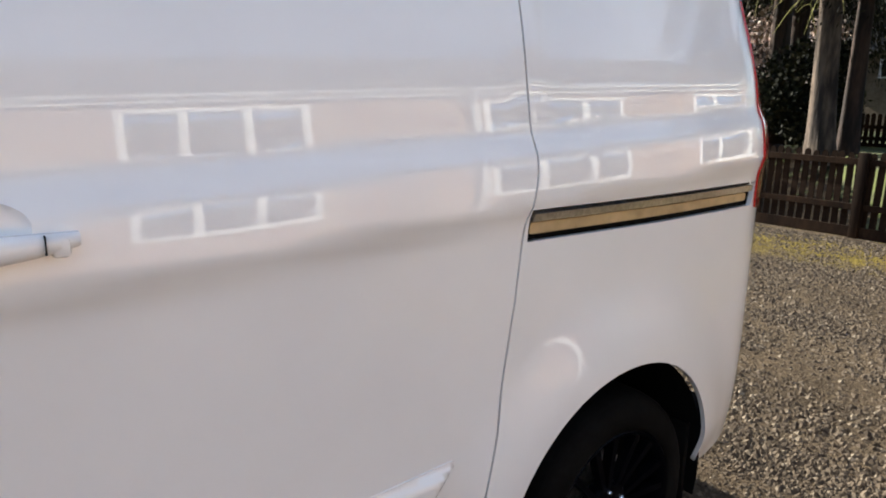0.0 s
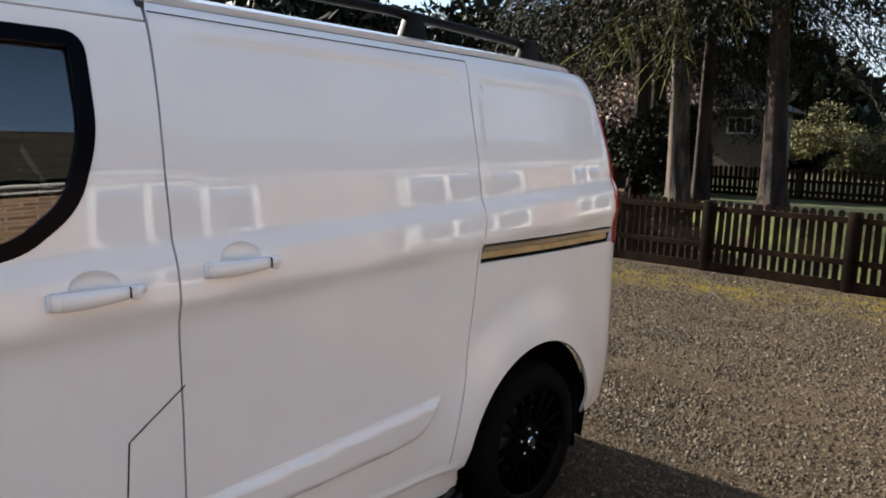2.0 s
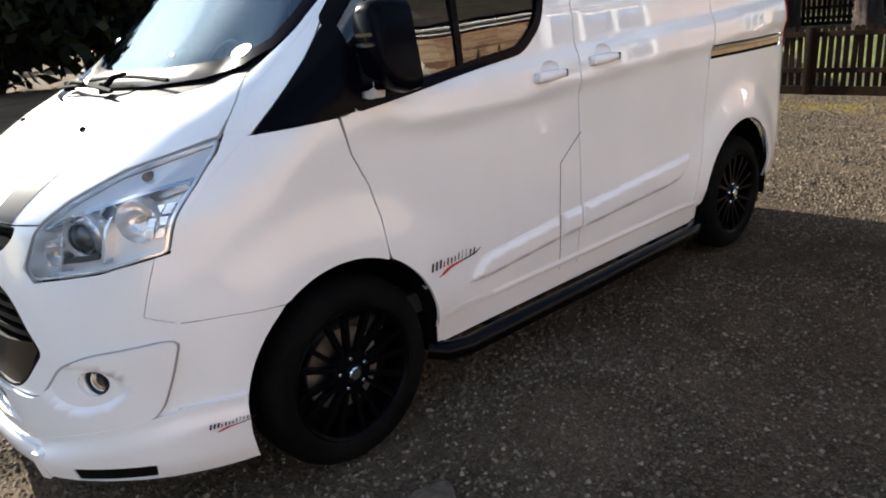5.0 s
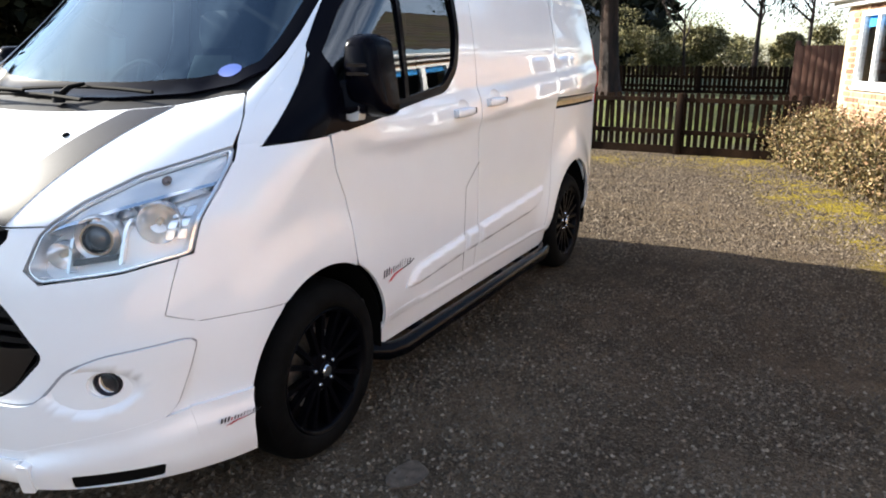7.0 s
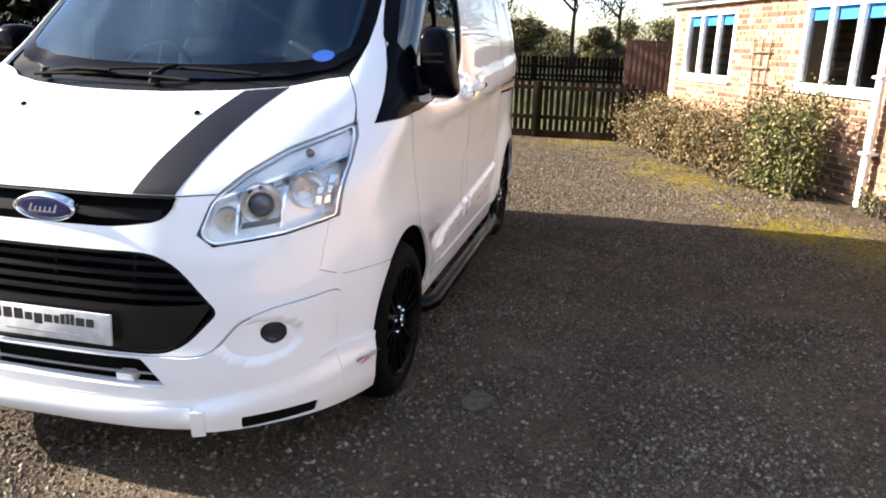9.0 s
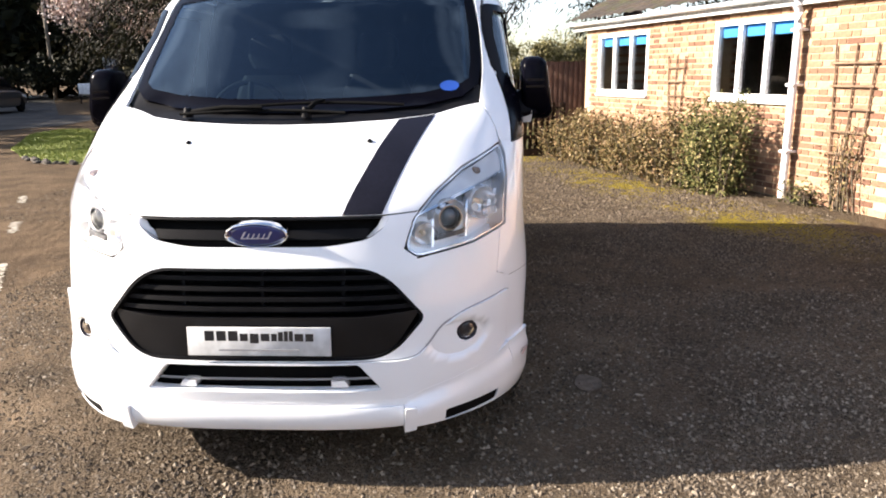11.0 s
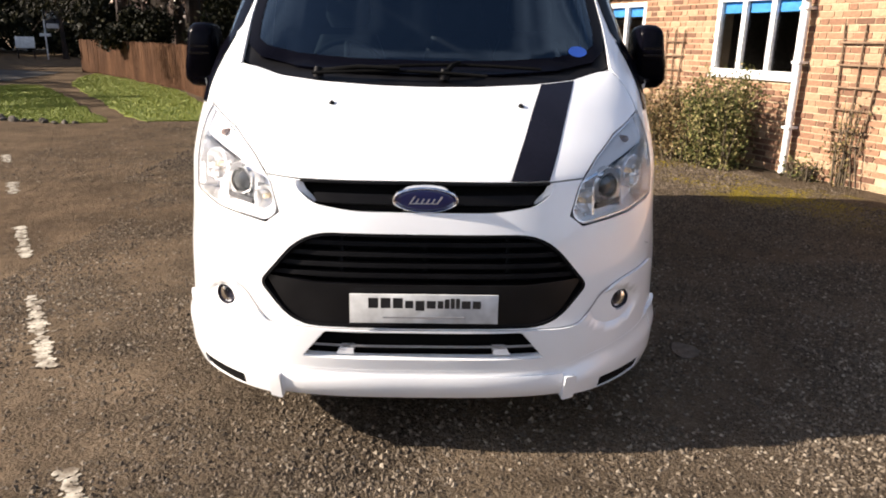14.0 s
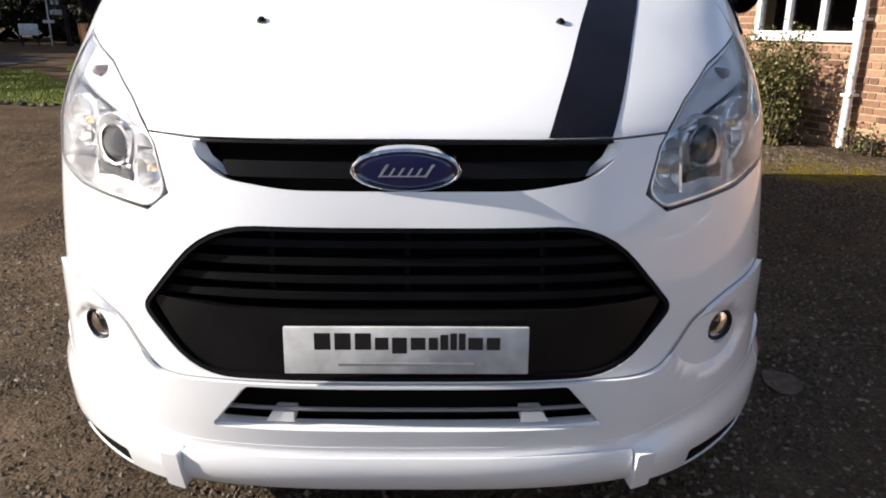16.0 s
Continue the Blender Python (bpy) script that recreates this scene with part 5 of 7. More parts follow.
    h = math_node(m, "ADD", h, math_node(m, "MULTIPLY", noise_tex(m, v, 13.0, 7.0, 0.65), 2.2))
    bump(m, h, 1.0, 0.020)
    return m


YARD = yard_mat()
# one sheet to the horizon, gently uneven near the van and rising behind the picket fence
gx = np.concatenate([[-450, -120, -40, -20], np.arange(-12, 12.5, 0.5), np.arange(13, 40, 1.5), [45, 60, 90, 160, 450]])
gy = np.concatenate([[-450, -120, -40, -22], np.arange(-12, 14.5, 0.5), np.arange(15, 42, 1.5), [48, 60, 90, 160, 450]])


def ground_z(x, y):
    z = 0.012 * noise.noise((x * 0.45, y * 0.45, 0.0)) + 0.006 * noise.noise((x * 1.7, y * 1.7, 3.0))
    z *= smooth_step(60, 12, abs(x) + abs(y)) if abs(x) + abs(y) > 12 else 1.0
    garden = smooth_step(11.25, 14.2, x) * smooth_step(0.3, 1.6, min(0.53 * x - 2.7, 0.73 * x - 6.4) - y - 0.1) * smooth_step(-16, -8, y)
    return z + 0.62 * garden * (1 - smooth_step(60, 120, x))


gv = [(x, y, ground_z(x, y)) for x in gx for y in gy]
ny = len(gy)
gf = [(i * ny + j, (i + 1) * ny + j, (i + 1) * ny + j + 1, i * ny + j + 1) for i in range(len(gx) - 1) for j in range(ny - 1)]
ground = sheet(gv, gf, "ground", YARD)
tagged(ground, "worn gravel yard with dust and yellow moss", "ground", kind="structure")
for p in ground.data.polygons:
    p.use_smooth = True

# loose stones on the yard
STONE = mottled("loose_stone", (0.07, 0.06, 0.05), (0.24, 0.21, 0.18), 30, 0.85, 6)
bsdf(STONE).inputs["Specular IOR Level"].default_value = 0.15
geo = STONE.node_tree.nodes.new("ShaderNodeNewGeometry")
chip = ramp(STONE, geo.outputs["Random Per Island"], ((0.0, (0.050, 0.038, 0.027)), (0.50, (0.100, 0.079, 0.058)), (0.85, (0.165, 0.133, 0.099)), (1.0, (0.26, 0.222, 0.172))))
sep = STONE.node_tree.nodes.new("ShaderNodeSeparateXYZ")
link(STONE, coords(STONE), sep.inputs[0])
# chips toned down over the same stretch, partly as painted shade
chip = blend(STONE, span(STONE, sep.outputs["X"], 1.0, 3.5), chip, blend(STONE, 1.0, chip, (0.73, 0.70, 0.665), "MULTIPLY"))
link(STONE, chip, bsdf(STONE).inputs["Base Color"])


def scatter_stones(n, box4, smin, smax, power):
    x0, x1, y0, y1 = box4
    P = np.stack([rng.uniform(x0, x1, n), rng.uniform(y0, y1, n)], 1)
    S = smin + (smax - smin) * rng.random(n) ** power
    oct_v = np.array([(1, 0, 0), (0, 1, 0), (-1, 0, 0), (0, -1, 0), (0, 0, 1), (0.6, 0.6, 0.55), (-0.6, 0.6, 0.55), (-0.6, -0.6, 0.55), (0.6, -0.6, 0.55)])
    oct_f = np.array([(0, 1, 5), (1, 2, 6), (2, 3, 7), (3, 0, 8), (0, 5, 8), (1, 6, 5), (2, 7, 6), (3, 8, 7), (5, 6, 4), (6, 7, 4), (7, 8, 4), (8, 5, 4)])
    a = rng.uniform(0, 6.28, n)
    ax, ay, az = rng.uniform(0.7, 1.3, n), rng.uniform(0.6, 1.0, n), rng.uniform(0.35, 0.7, n)
    V = oct_v[None] * (1 + 0.25 * rng.standard_normal((n, 9, 1)).clip(-1, 1))
    V = V * np.stack([ax, ay, az], 1)[:, None] * S[:, None, None]
    X = V[..., 0] * np.cos(a)[:, None] - V[..., 1] * np.sin(a)[:, None]
    Y = V[..., 0] * np.sin(a)[:, None] + V[..., 1] * np.cos(a)[:, None]
    Z = V[..., 2] + np.array([ground_z(px, py) for px, py in P])[:, None] - 0.15 * S[:, None]
    V = np.stack([X + P[:, :1], Y + P[:, 1:], Z], -1).reshape(-1, 3)
    F = (oct_f[None] + 9 * np.arange(n)[:, None, None]).reshape(-1, 3)
    return V.tolist(), F.tolist()


near_v, near_f = scatter_stones(30000, (-1.8, 5.2, -4.6, 3.0), 0.0035, 0.016, 2.6)
ob = sheet(near_v, near_f, "loose_gravel", STONE)
tagged(ob, "loose brown and grey gravel stones", "gravel", kind="stuff")
far_v, far_f = scatter_stones(22000, (5.0, 10.9, -4.6, 5.0), 0.006, 0.022, 2.6)
ob = sheet(far_v, far_f, "loose_gravel", STONE)
tagged(ob, "loose brown and grey gravel stones by the fence", "gravel", kind="stuff")


def scatter_chips(n, box4, smin, smax):
    """Small angular chips, thick on the ground in loose drifts."""
    x0, x1, y0, y1 = box4
    P = np.stack([rng.uniform(x0, x1, n * 2), rng.uniform(y0, y1, n * 2)], 1)
    d = np.array([noise.noise((a * 0.9, b * 0.9, 7.0)) + 0.6 * noise.noise((a * 3.1, b * 3.1, 1.0)) for a, b in P])
    keep = np.clip(0.5 + 0.9 * d, 0.08, 1.0) * np.where(P[:, 1] - 0.3 * P[:, 0] > 0.5, 0.7, 1.0)
    P = P[rng.random(n * 2) < keep][:n]
    n = len(P)
    S = smin + (smax - smin) * rng.random(n) ** 2
    a = rng.uniform(0, 6.28, n)
    base = np.array([ground_z(px, py) for px, py in P])
    V = np.zeros((n, 5, 3))
    for k in range(4):
        r = S * rng.uniform(0.6, 1.3, n)
        V[:, k] = np.c_[P[:, 0] + r * np.cos(a + k * 1.571), P[:, 1] + r * np.sin(a + k * 1.571), base - 0.001]
    V[:, 4] = np.c_[P[:, 0] + S * rng.uniform(-0.4, 0.4, n), P[:, 1] + S * rng.uniform(-0.4, 0.4, n), base + S * rng.uniform(0.5, 1.1, n)]
    F = np.array([(0, 1, 4), (1, 2, 4), (2, 3, 4), (3, 0, 4)])[None] + 5 * np.arange(n)[:, None, None]
    return V.reshape(-1, 3).tolist(), F.reshape(-1, 3).tolist()


for area, n, big, lab in (((-1.8, 5.4, -4.4, 2.6), 170000, 0.014, "small brown and grey gravel chips round the van"), ((5.0, 10.75, -4.0, 3.2), 90000, 0.021, "small gravel chips towards the fence")):
    cv, cf = scatter_chips(n, area, 0.0035, big)
    tagged(sheet(cv, cf, "gravel_chips", STONE), lab, "gravel", kind="stuff")
# patched ring in the tarmac beside the van
bm = bmesh.new()
prism(bm, [(1.0 + 0.092 * math.cos(a) * (1 + 0.14 * math.sin(3 * a)), -1.32 + 0.070 * math.sin(a) * (1 + 0.1 * math.cos(2 * a + 1))) for a in (2 * math.pi * k / 24 for k in range(24))], -0.02, 0.007, "z")
tagged(part("tarmac_patch", bm, mottled("patch_tar", (0.062, 0.047, 0.034), (0.115, 0.090, 0.066), 20, 0.9, 6, 0.002)), "small round worn tarmac patch", "ground patch", kind="structure")

# worn white dashes across the yard
LINE_WHITE = mottled("worn_line_paint", (0.12, 0.09, 0.06), (0.46, 0.42, 0.34), 14, 0.9, 5, 0.001, (0.36, 0.60))
u = Vector((4.66, 2.76)).normalized()
for k, (a, b, w) in enumerate(((-0.85, 0.12, 0.032), (1.04, 2.12, 0.036), (3.0, 3.95, 0.036), (5.35, 5.95, 0.045), (7.3, 7.9, 0.045))):
    bm = bmesh.new()
    for _ in range(int((b - a) * 270)):
        s, e = rng.uniform(a, b), w * (rng.random() + rng.random() - 1) * 1.25
        if rng.random() < 0.35 * (1 + math.sin(s * 9.0 + k)) * 0.6:
            continue
        r, t0 = rng.uniform(0.008, 0.024), rng.uniform(0, 6.28)
        q = []
        for i in range(6):
            g = t0 + i * 1.047
            rr = r * rng.uniform(0.6, 1.2)
            p = Vector((-0.16, 1.19)) + u * (s + rr * math.cos(g)) + Vector((-u.y, u.x)) * (e + rr * math.sin(g))
            q.append(bm.verts.new((p.x, p.y, ground_z(p.x, p.y) + 0.005 + 0.002 * rng.random())))
        bm.faces.new(q)
    tagged(part("road_marking", bm, LINE_WHITE), "worn white painted dash on the yard", "road marking", group="painted dashes", kind="structure")

# road beyond the verge
ROAD = mottled("tarmac_road", (0.040, 0.038, 0.036), (0.075, 0.070, 0.064), 0.8, 0.85, 40, 0.003)
bsdf(ROAD).inputs["Specular IOR Level"].default_value = 0.1
bm = bmesh.new()
for poly in ([(20.4, 12.9), (26.0, 13.9), (27.2, 17.0), (50, 31), (95, 66), (88, 76), (42, 37), (22, 23), (12, 20), (17.5, 13.8)],):
    bm.faces.new([bm.verts.new((x, y, 0.016)) for x, y in poly[::-1]])
bmesh.ops.recalc_face_normals(bm, faces=bm.faces[:])
tagged(part("road", bm, ROAD), "grey tarmac lane beyond the grass", "road", kind="structure")

# grass verges
GRASS = mottled("grass", (0.078, 0.104, 0.008), (0.160, 0.188, 0.014), 2.6, 0.9, 40, 0.006)
BLADE = principled("grass_blade", (0.105, 0.140, 0.010), 0.7)
geo = BLADE.node_tree.nodes.new("ShaderNodeNewGeometry")
link(BLADE, ramp(BLADE, geo.outputs["Random Per Island"], ((0.0, (0.075, 0.108, 0.007)), (0.6, (0.165, 0.205, 0.015)), (1.0, (0.27, 0.265, 0.045)))), bsdf(BLADE).inputs["Base Color"])


def lawn(poly, label, blades, h=0.022):
    outline = []
    for (ax, ay), (bx, by) in zip(poly, poly[1:] + poly[:1]):
        n = max(2, int(math.hypot(bx - ax, by - ay) / 0.35))
        for k in range(n):
            outline.append((ax + (bx - ax) * k / n + rng.uniform(-0.07, 0.07), ay + (by - ay) * k / n + rng.uniform(-0.07, 0.07)))
    bm = bmesh.new()
    prism(bm, outline, -0.02, h, "z", 0.0)
    ob = part("grass_verge", bm, GRASS)
    tagged(ob, label, "grass", kind="structure")
    xs, ys = [p[0] for p in outline], [p[1] for p in outline]
    P = np.stack([rng.uniform(min(xs), max(xs), blades * 3), rng.uniform(min(ys), max(ys), blades * 3)], 1)
    P = P[inside(outline, P[:, 0], P[:, 1])][:blades]
    n = len(P)
    a, hh, wv = rng.uniform(0, 6.28, n), rng.uniform(0.015, 0.050, n), rng.uniform(0.005, 0.011, n)
    lean = rng.uniform(-0.04, 0.04, (n, 2))
    base = np.c_[P, np.full(n, h)]
    dx = np.c_[np.cos(a) * wv, np.sin(a) * wv, np.zeros(n)]
    V = np.stack([base - dx, base + dx, base + np.c_[lean, hh]], 1).reshape(-1, 3)
    F = np.arange(3 * n).reshape(-1, 3)
    bl = sheet(V.tolist(), F.tolist(), "grass_blades", BLADE)
    tagged(bl, "short green and straw grass blades", "grass", kind="stuff")


lawn([(9.95, 5.95), (10.24, 7.07), (11.15, 8.15), (13.0, 9.6), (15.4, 10.85), (16.95, 11.6), (18.6, 11.75), (18.5, 10.9), (14.94, 8.5), (10.7, 5.83), (10.17, 5.5)], "short green grass island with an edge of stones", 34000)
lawn([(10.4, 4.85), (10.96, 5.38), (14.28, 7.42), (19.72, 10.65), (22.78, 11.75), (25.3, 12.4), (23.1, 10.65), (19.5, 8.0), (17.9, 6.85), (13.5, 4.75), (11.3, 3.6), (10.7, 3.9)], "green grass strip below the brown fence", 34000)
# edging stones
ROCK = mottled("edging_rock", (0.02, 0.016, 0.012), (0.11, 0.09, 0.07), 9, 0.9, 5, 0.004)
for k in range(15):
    t = k / 14
    x, y = 9.90 + 0.30 * t + 0.85 * t ** 3 + rng.uniform(-0.06, 0.06), 5.95 + 2.1 * t + rng.uniform(-0.05, 0.05)
    bm = bmesh.new()
    bmesh.ops.create_icosphere(bm, subdivisions=2, radius=1.0)
    for v in bm.verts:
        v.co *= 1 + 0.28 * noise.noise(v.co * 1.3 + Vector((k * 7.1, 0, 0)))
        v.co.z = max(v.co.z, -0.35)
    bmesh.ops.scale(bm, vec=(0.04 + 0.04 * rng.random(), 0.04 + 0.05 * rng.random(), 0.03 + 0.05 * rng.random()), verts=bm.verts[:])
    st = part("edging_stone", smooth_all(bm, 60), ROCK)
    st.matrix_basis = pose(x, y, 0.02, 0, 0, rng.uniform(0, 360))
    tagged(st, "rough grey stone edging the grass", "stone", "edging stones")


# ---- plants ----
def leaf_mat(name, stops, rough=0.6):
    m = principled(name, stops[0][1], rough, spec=0.08)
    geo = m.node_tree.nodes.new("ShaderNodeNewGeometry")
    link(m, ramp(m, geo.outputs["Random Per Island"], stops), bsdf(m).inputs["Base Color"])
    return m


BARK = mottled("bark", (0.008, 0.004, 0.003), (0.042, 0.022, 0.014), 5.0, 0.95, 6, 0.03, (0.38, 0.62), stretch=(1, 1, 0.22))
PALE_BARK = mottled("pale_bark", (0.014, 0.009, 0.007), (0.110, 0.080, 0.058), 5.0, 0.95, 6, 0.03, (0.38, 0.62), stretch=(1, 1, 0.22))
TWIG = mottled("twig", (0.06, 0.045, 0.03), (0.13, 0.10, 0.06), 4.0, 0.9, 7)
LICHEN = mottled("lichen_twig", (0.16, 0.15, 0.035), (0.34, 0.30, 0.09), 3.0, 0.9, 7)
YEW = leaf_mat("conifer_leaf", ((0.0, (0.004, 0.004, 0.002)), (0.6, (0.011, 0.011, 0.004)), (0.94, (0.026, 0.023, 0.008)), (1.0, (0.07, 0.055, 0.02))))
SHRUB = leaf_mat("shrub_leaf", ((0.0, (0.035, 0.032, 0.014)), (0.40, (0.125, 0.100, 0.042)), (0.70, (0.25, 0.18, 0.085)), (0.90, (0.21, 0.125, 0.07)), (1.0, (0.42, 0.34, 0.22))))
GREEN_SHRUB = leaf_mat("green_shrub_leaf", ((0.0, (0.030, 0.036, 0.012)), (0.5, (0.092, 0.098, 0.034)), (0.85, (0.19, 0.165, 0.065)), (1.0, (0.38, 0.30, 0.16))))
SCRUB = leaf_mat("scrub_leaf", ((0.0, (0.05, 0.045, 0.022)), (0.5, (0.125, 0.112, 0.048)), (0.8, (0.18, 0.162, 0.07)), (1.0, (0.30, 0.26, 0.16))))
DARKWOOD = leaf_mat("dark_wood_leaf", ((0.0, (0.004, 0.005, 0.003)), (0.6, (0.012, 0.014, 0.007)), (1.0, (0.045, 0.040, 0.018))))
BLOSSOM = leaf_mat("blossom", ((0.0, (0.10, 0.07, 0.05)), (0.35, (0.34, 0.24, 0.20)), (0.75, (0.58, 0.46, 0.42)), (1.0, (0.75, 0.68, 0.62))))


def leaves(P, D, length, width, jitter=0.5):
    """Folded leaves at points P along directions D."""
    n = len(P)
    D = D + jitter * rng.standard_normal((n, 3))
    D /= np.linalg.norm(D, axis=1)[:, None] + 1e-9
    A = np.cross(D, rng.standard_normal((n, 3)))
    A /= np.linalg.norm(A, axis=1)[:, None] + 1e-9
    N = np.cross(D, A)
    L, W = length * rng.uniform(0.6, 1.3, n)[:, None], width * rng.uniform(0.6, 1.3, n)[:, None]
    mid = P + D * L * 0.5
    V = np.stack([P, mid + A * W * 0.5 + N * W * 0.18, P + D * L, mid - A * W * 0.5 + N * W * 0.18], 1).reshape(-1, 3)
    k = 4 * np.arange(n)[:, None]
    F = np.concatenate([k + [0, 1, 2], k + [0, 2, 3]], 0)
    return V, F


def leaf_object(name, V, F, material, parent=None, label=""):
    me = bpy.data.meshes.new(name)
    V = np.asarray(V, np.float32)
    F = np.asarray(F, np.int32)
    me.vertices.add(len(V))
    me.vertices.foreach_set("co", V.ravel())
    me.loops.add(F.size)
    me.loops.foreach_set("vertex_index", F.ravel())
    me.polygons.add(len(F))
    me.polygons.foreach_set("loop_start", np.arange(0, F.size, 3, dtype=np.int32))
    me.update(calc_edges=True)
    me.materials.append(material)
    ob = new(name, me)
    if parent:
        ob.parent = parent
    return tagged(ob, label)


def trunk_mesh(base, height, r0, lean=(0, 0), flare=1.35, n=16, rows=16):
    """A fluted, tapered trunk."""
    bm, rings = bmesh.new(), []
    ph = rng.uniform(0, 6.28, 3)
    for i in range(rows + 1):
        t = i / rows
        z = height * t ** 1.25
        r = r0 * (1 - 0.75 * t) * (1 + (flare - 1) * math.exp(-z / (r0 * 1.6)))
        c = Vector((base[0] + lean[0] * t * height + 0.06 * math.sin(3 * t + ph[0]), base[1] + lean[1] * t * height + 0.06 * math.sin(2.3 * t + ph[1]), base[2] - 0.1 + z))
        rings.append([bm.verts.new(c + Vector((math.cos(a), math.sin(a), 0)) * r * (1 + 0.13 * math.sin(4 * a + ph[2] + 1.6 * t) + 0.08 * math.sin(7 * a + ph[1] - 2.0 * t) + 0.03 * math.sin(13 * a + ph[0] + 3.0 * t))) for a in (2 * math.pi * k / n for k in range(n))])
    for a, b in zip(rings, rings[1:]):
        for k in range(n):
            bm.faces.new((a[k], a[(k + 1) % n], b[(k + 1) % n], b[k]))
    bm.faces.new(rings[-1])
    return smooth_all(bm, 60)


def conifer(x, y, z, height, r0, reach, low, limbs, per, label, bare=0, lean=(0, 0), leaf=YEW, size=(0.16, 0.035), flare=1.35, bark=BARK):
    """An old spreading conifer: fluted trunk, drooping limbs, hanging sprays."""
    tree = thing("conifer_tree", label, "tree", pose(x, y, z))
    part("trunk", trunk_mesh((0, 0, 0), height, r0, lean, flare, 28, 26), bark, tree)
    bm, P, D = bmesh.new(), [], []
    for k in range(limbs):
        t = (k + rng.random()) / limbs
        h0 = low + 1.2 + (height - low - 1.2) * t
        a = 2.4 * k + rng.uniform(-0.5, 0.5)
        r = reach * (1 - 0.62 * t) * rng.uniform(0.55, 1.1)
        c0 = Vector((lean[0] * h0, lean[1] * h0, h0))
        out = Vector((math.cos(a), math.sin(a), 0))
        droop = rng.uniform(0.25, 0.55)
        pts = [c0 + out * r * s + Vector((0, 0, 0.30 * r * s * (1 - s) * 1.6 - droop * r * s * s)) for s in (0, 0.25, 0.5, 0.75, 1.0)]
        tube(bm, pts, [0.10 * r0 / 0.3 * (1 - 0.5 * t), 0.065, 0.045, 0.025, 0.008], 5, False)
        m = int(per * (0.4 + r / reach))
        s = 0.22 + 0.80 * rng.random(m) ** 0.75
        q = np.array([np.array(pts[0]) + (np.array(out) * r * si + np.array((0, 0, 0.48 * r * si * (1 - si) - droop * r * si * si))) for si in s])
        clump = rng.standard_normal((m, 3)) * np.array((0.20, 0.20, 0.10)) * (0.5 + s)[:, None]
        hang = -np.abs(rng.standard_normal(m)) * 0.42 * s
        q = q + clump + np.c_[np.zeros(m), np.zeros(m), hang]
        q[:, 2] = np.maximum(q[:, 2], low * rng.uniform(0.8, 1.15, m))
        P.append(q)
        D.append(np.tile(np.array((out.x * 0.5, out.y * 0.5, -0.9)), (m, 1)))
    part("limb_work", smooth_all(bm, 60), BARK, tree)
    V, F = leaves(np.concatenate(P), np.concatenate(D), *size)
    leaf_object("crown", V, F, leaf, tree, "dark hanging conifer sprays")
    if bare:
        bm = bmesh.new()
        for k in range(bare):
            a = rng.uniform(math.pi * 0.62, math.pi * 1.30)
            h0 = rng.uniform(low + 0.4, low + 4.0)
            r = rng.uniform(0.8, 2.6)
            out = Vector((math.cos(a), math.sin(a), 0))
            p = Vector((0, 0, h0)) + out * r0
            pts = [p]
            for s in range(5):
                pts.append(pts[-1] + out * r * 0.2 + Vector((rng.uniform(-0.12, 0.12), rng.uniform(-0.12, 0.12), -0.03 - 0.09 * s * r * 0.5 + rng.uniform(-0.05, 0.05))))
            tube(bm, pts, [0.022, 0.018, 0.014, 0.011, 0.008, 0.004], 4, False)
            for i in (2, 3, 4, 5):
                for _ in range(2):
                    e = pts[i] + Vector((rng.uniform(-0.35, 0.35), rng.uniform(-0.35, 0.35), rng.uniform(-0.6, -0.1)))
                    tube(bm, [pts[i], pts[i].lerp(e, 0.5) + Vector((0, 0, 0.04)), e], [0.008, 0.006, 0.003], 3, False)
        part("bare_branch", smooth_all(bm, 60), LICHEN, tree, "bare lichen-yellow drooping branches")
    return tree


def shrub(m, w, d, h, n, label, material=SHRUB, group="wall shrubs", stems=46):
    """A twiggy shrub with many small leaves."""
    ob = thing("shrub", label, "shrub", m, group)
    bm, tips = bmesh.new(), []
    for k in range(stems):
        b = Vector((rng.uniform(-w, w) * 0.42, rng.uniform(-d, d) * 0.30, 0))
        e = b + Vector((rng.uniform(-0.3, 0.3) * w, rng.uniform(-0.4, 0.4) * d, h * rng.uniform(0.55, 1.08)))
        mid = b.lerp(e, 0.5) + Vector((rng.uniform(-0.06, 0.06), rng.uniform(-0.06, 0.06), 0.05))
        tube(bm, [b, mid, e], [0.010, 0.007, 0.003], 4, False)
        tips += [(b, mid, e)]
    part("stem_work", smooth_all(bm, 60), TWIG, ob)
    i = rng.integers(0, len(tips), n)
    t = 0.02 + 1.0 * rng.random(n) ** 0.9
    T = np.array([[tuple(p) for p in tip] for tip in tips])
    tt = t[:, None]
    P = (1 - tt) ** 2 * T[i, 0] + 2 * tt * (1 - tt) * T[i, 1] + tt ** 2 * T[i, 2]
    P = P + rng.standard_normal((n, 3)) * np.array((0.085, 0.085, 0.065))
    P[:, 2] = np.abs(P[:, 2])
    V, F = leaves(P, np.tile(np.array((0, 0.2, 0.2)), (n, 1)), 0.042, 0.027, 1.0)
    leaf_object("foliage", V, F, material, ob)
    return ob


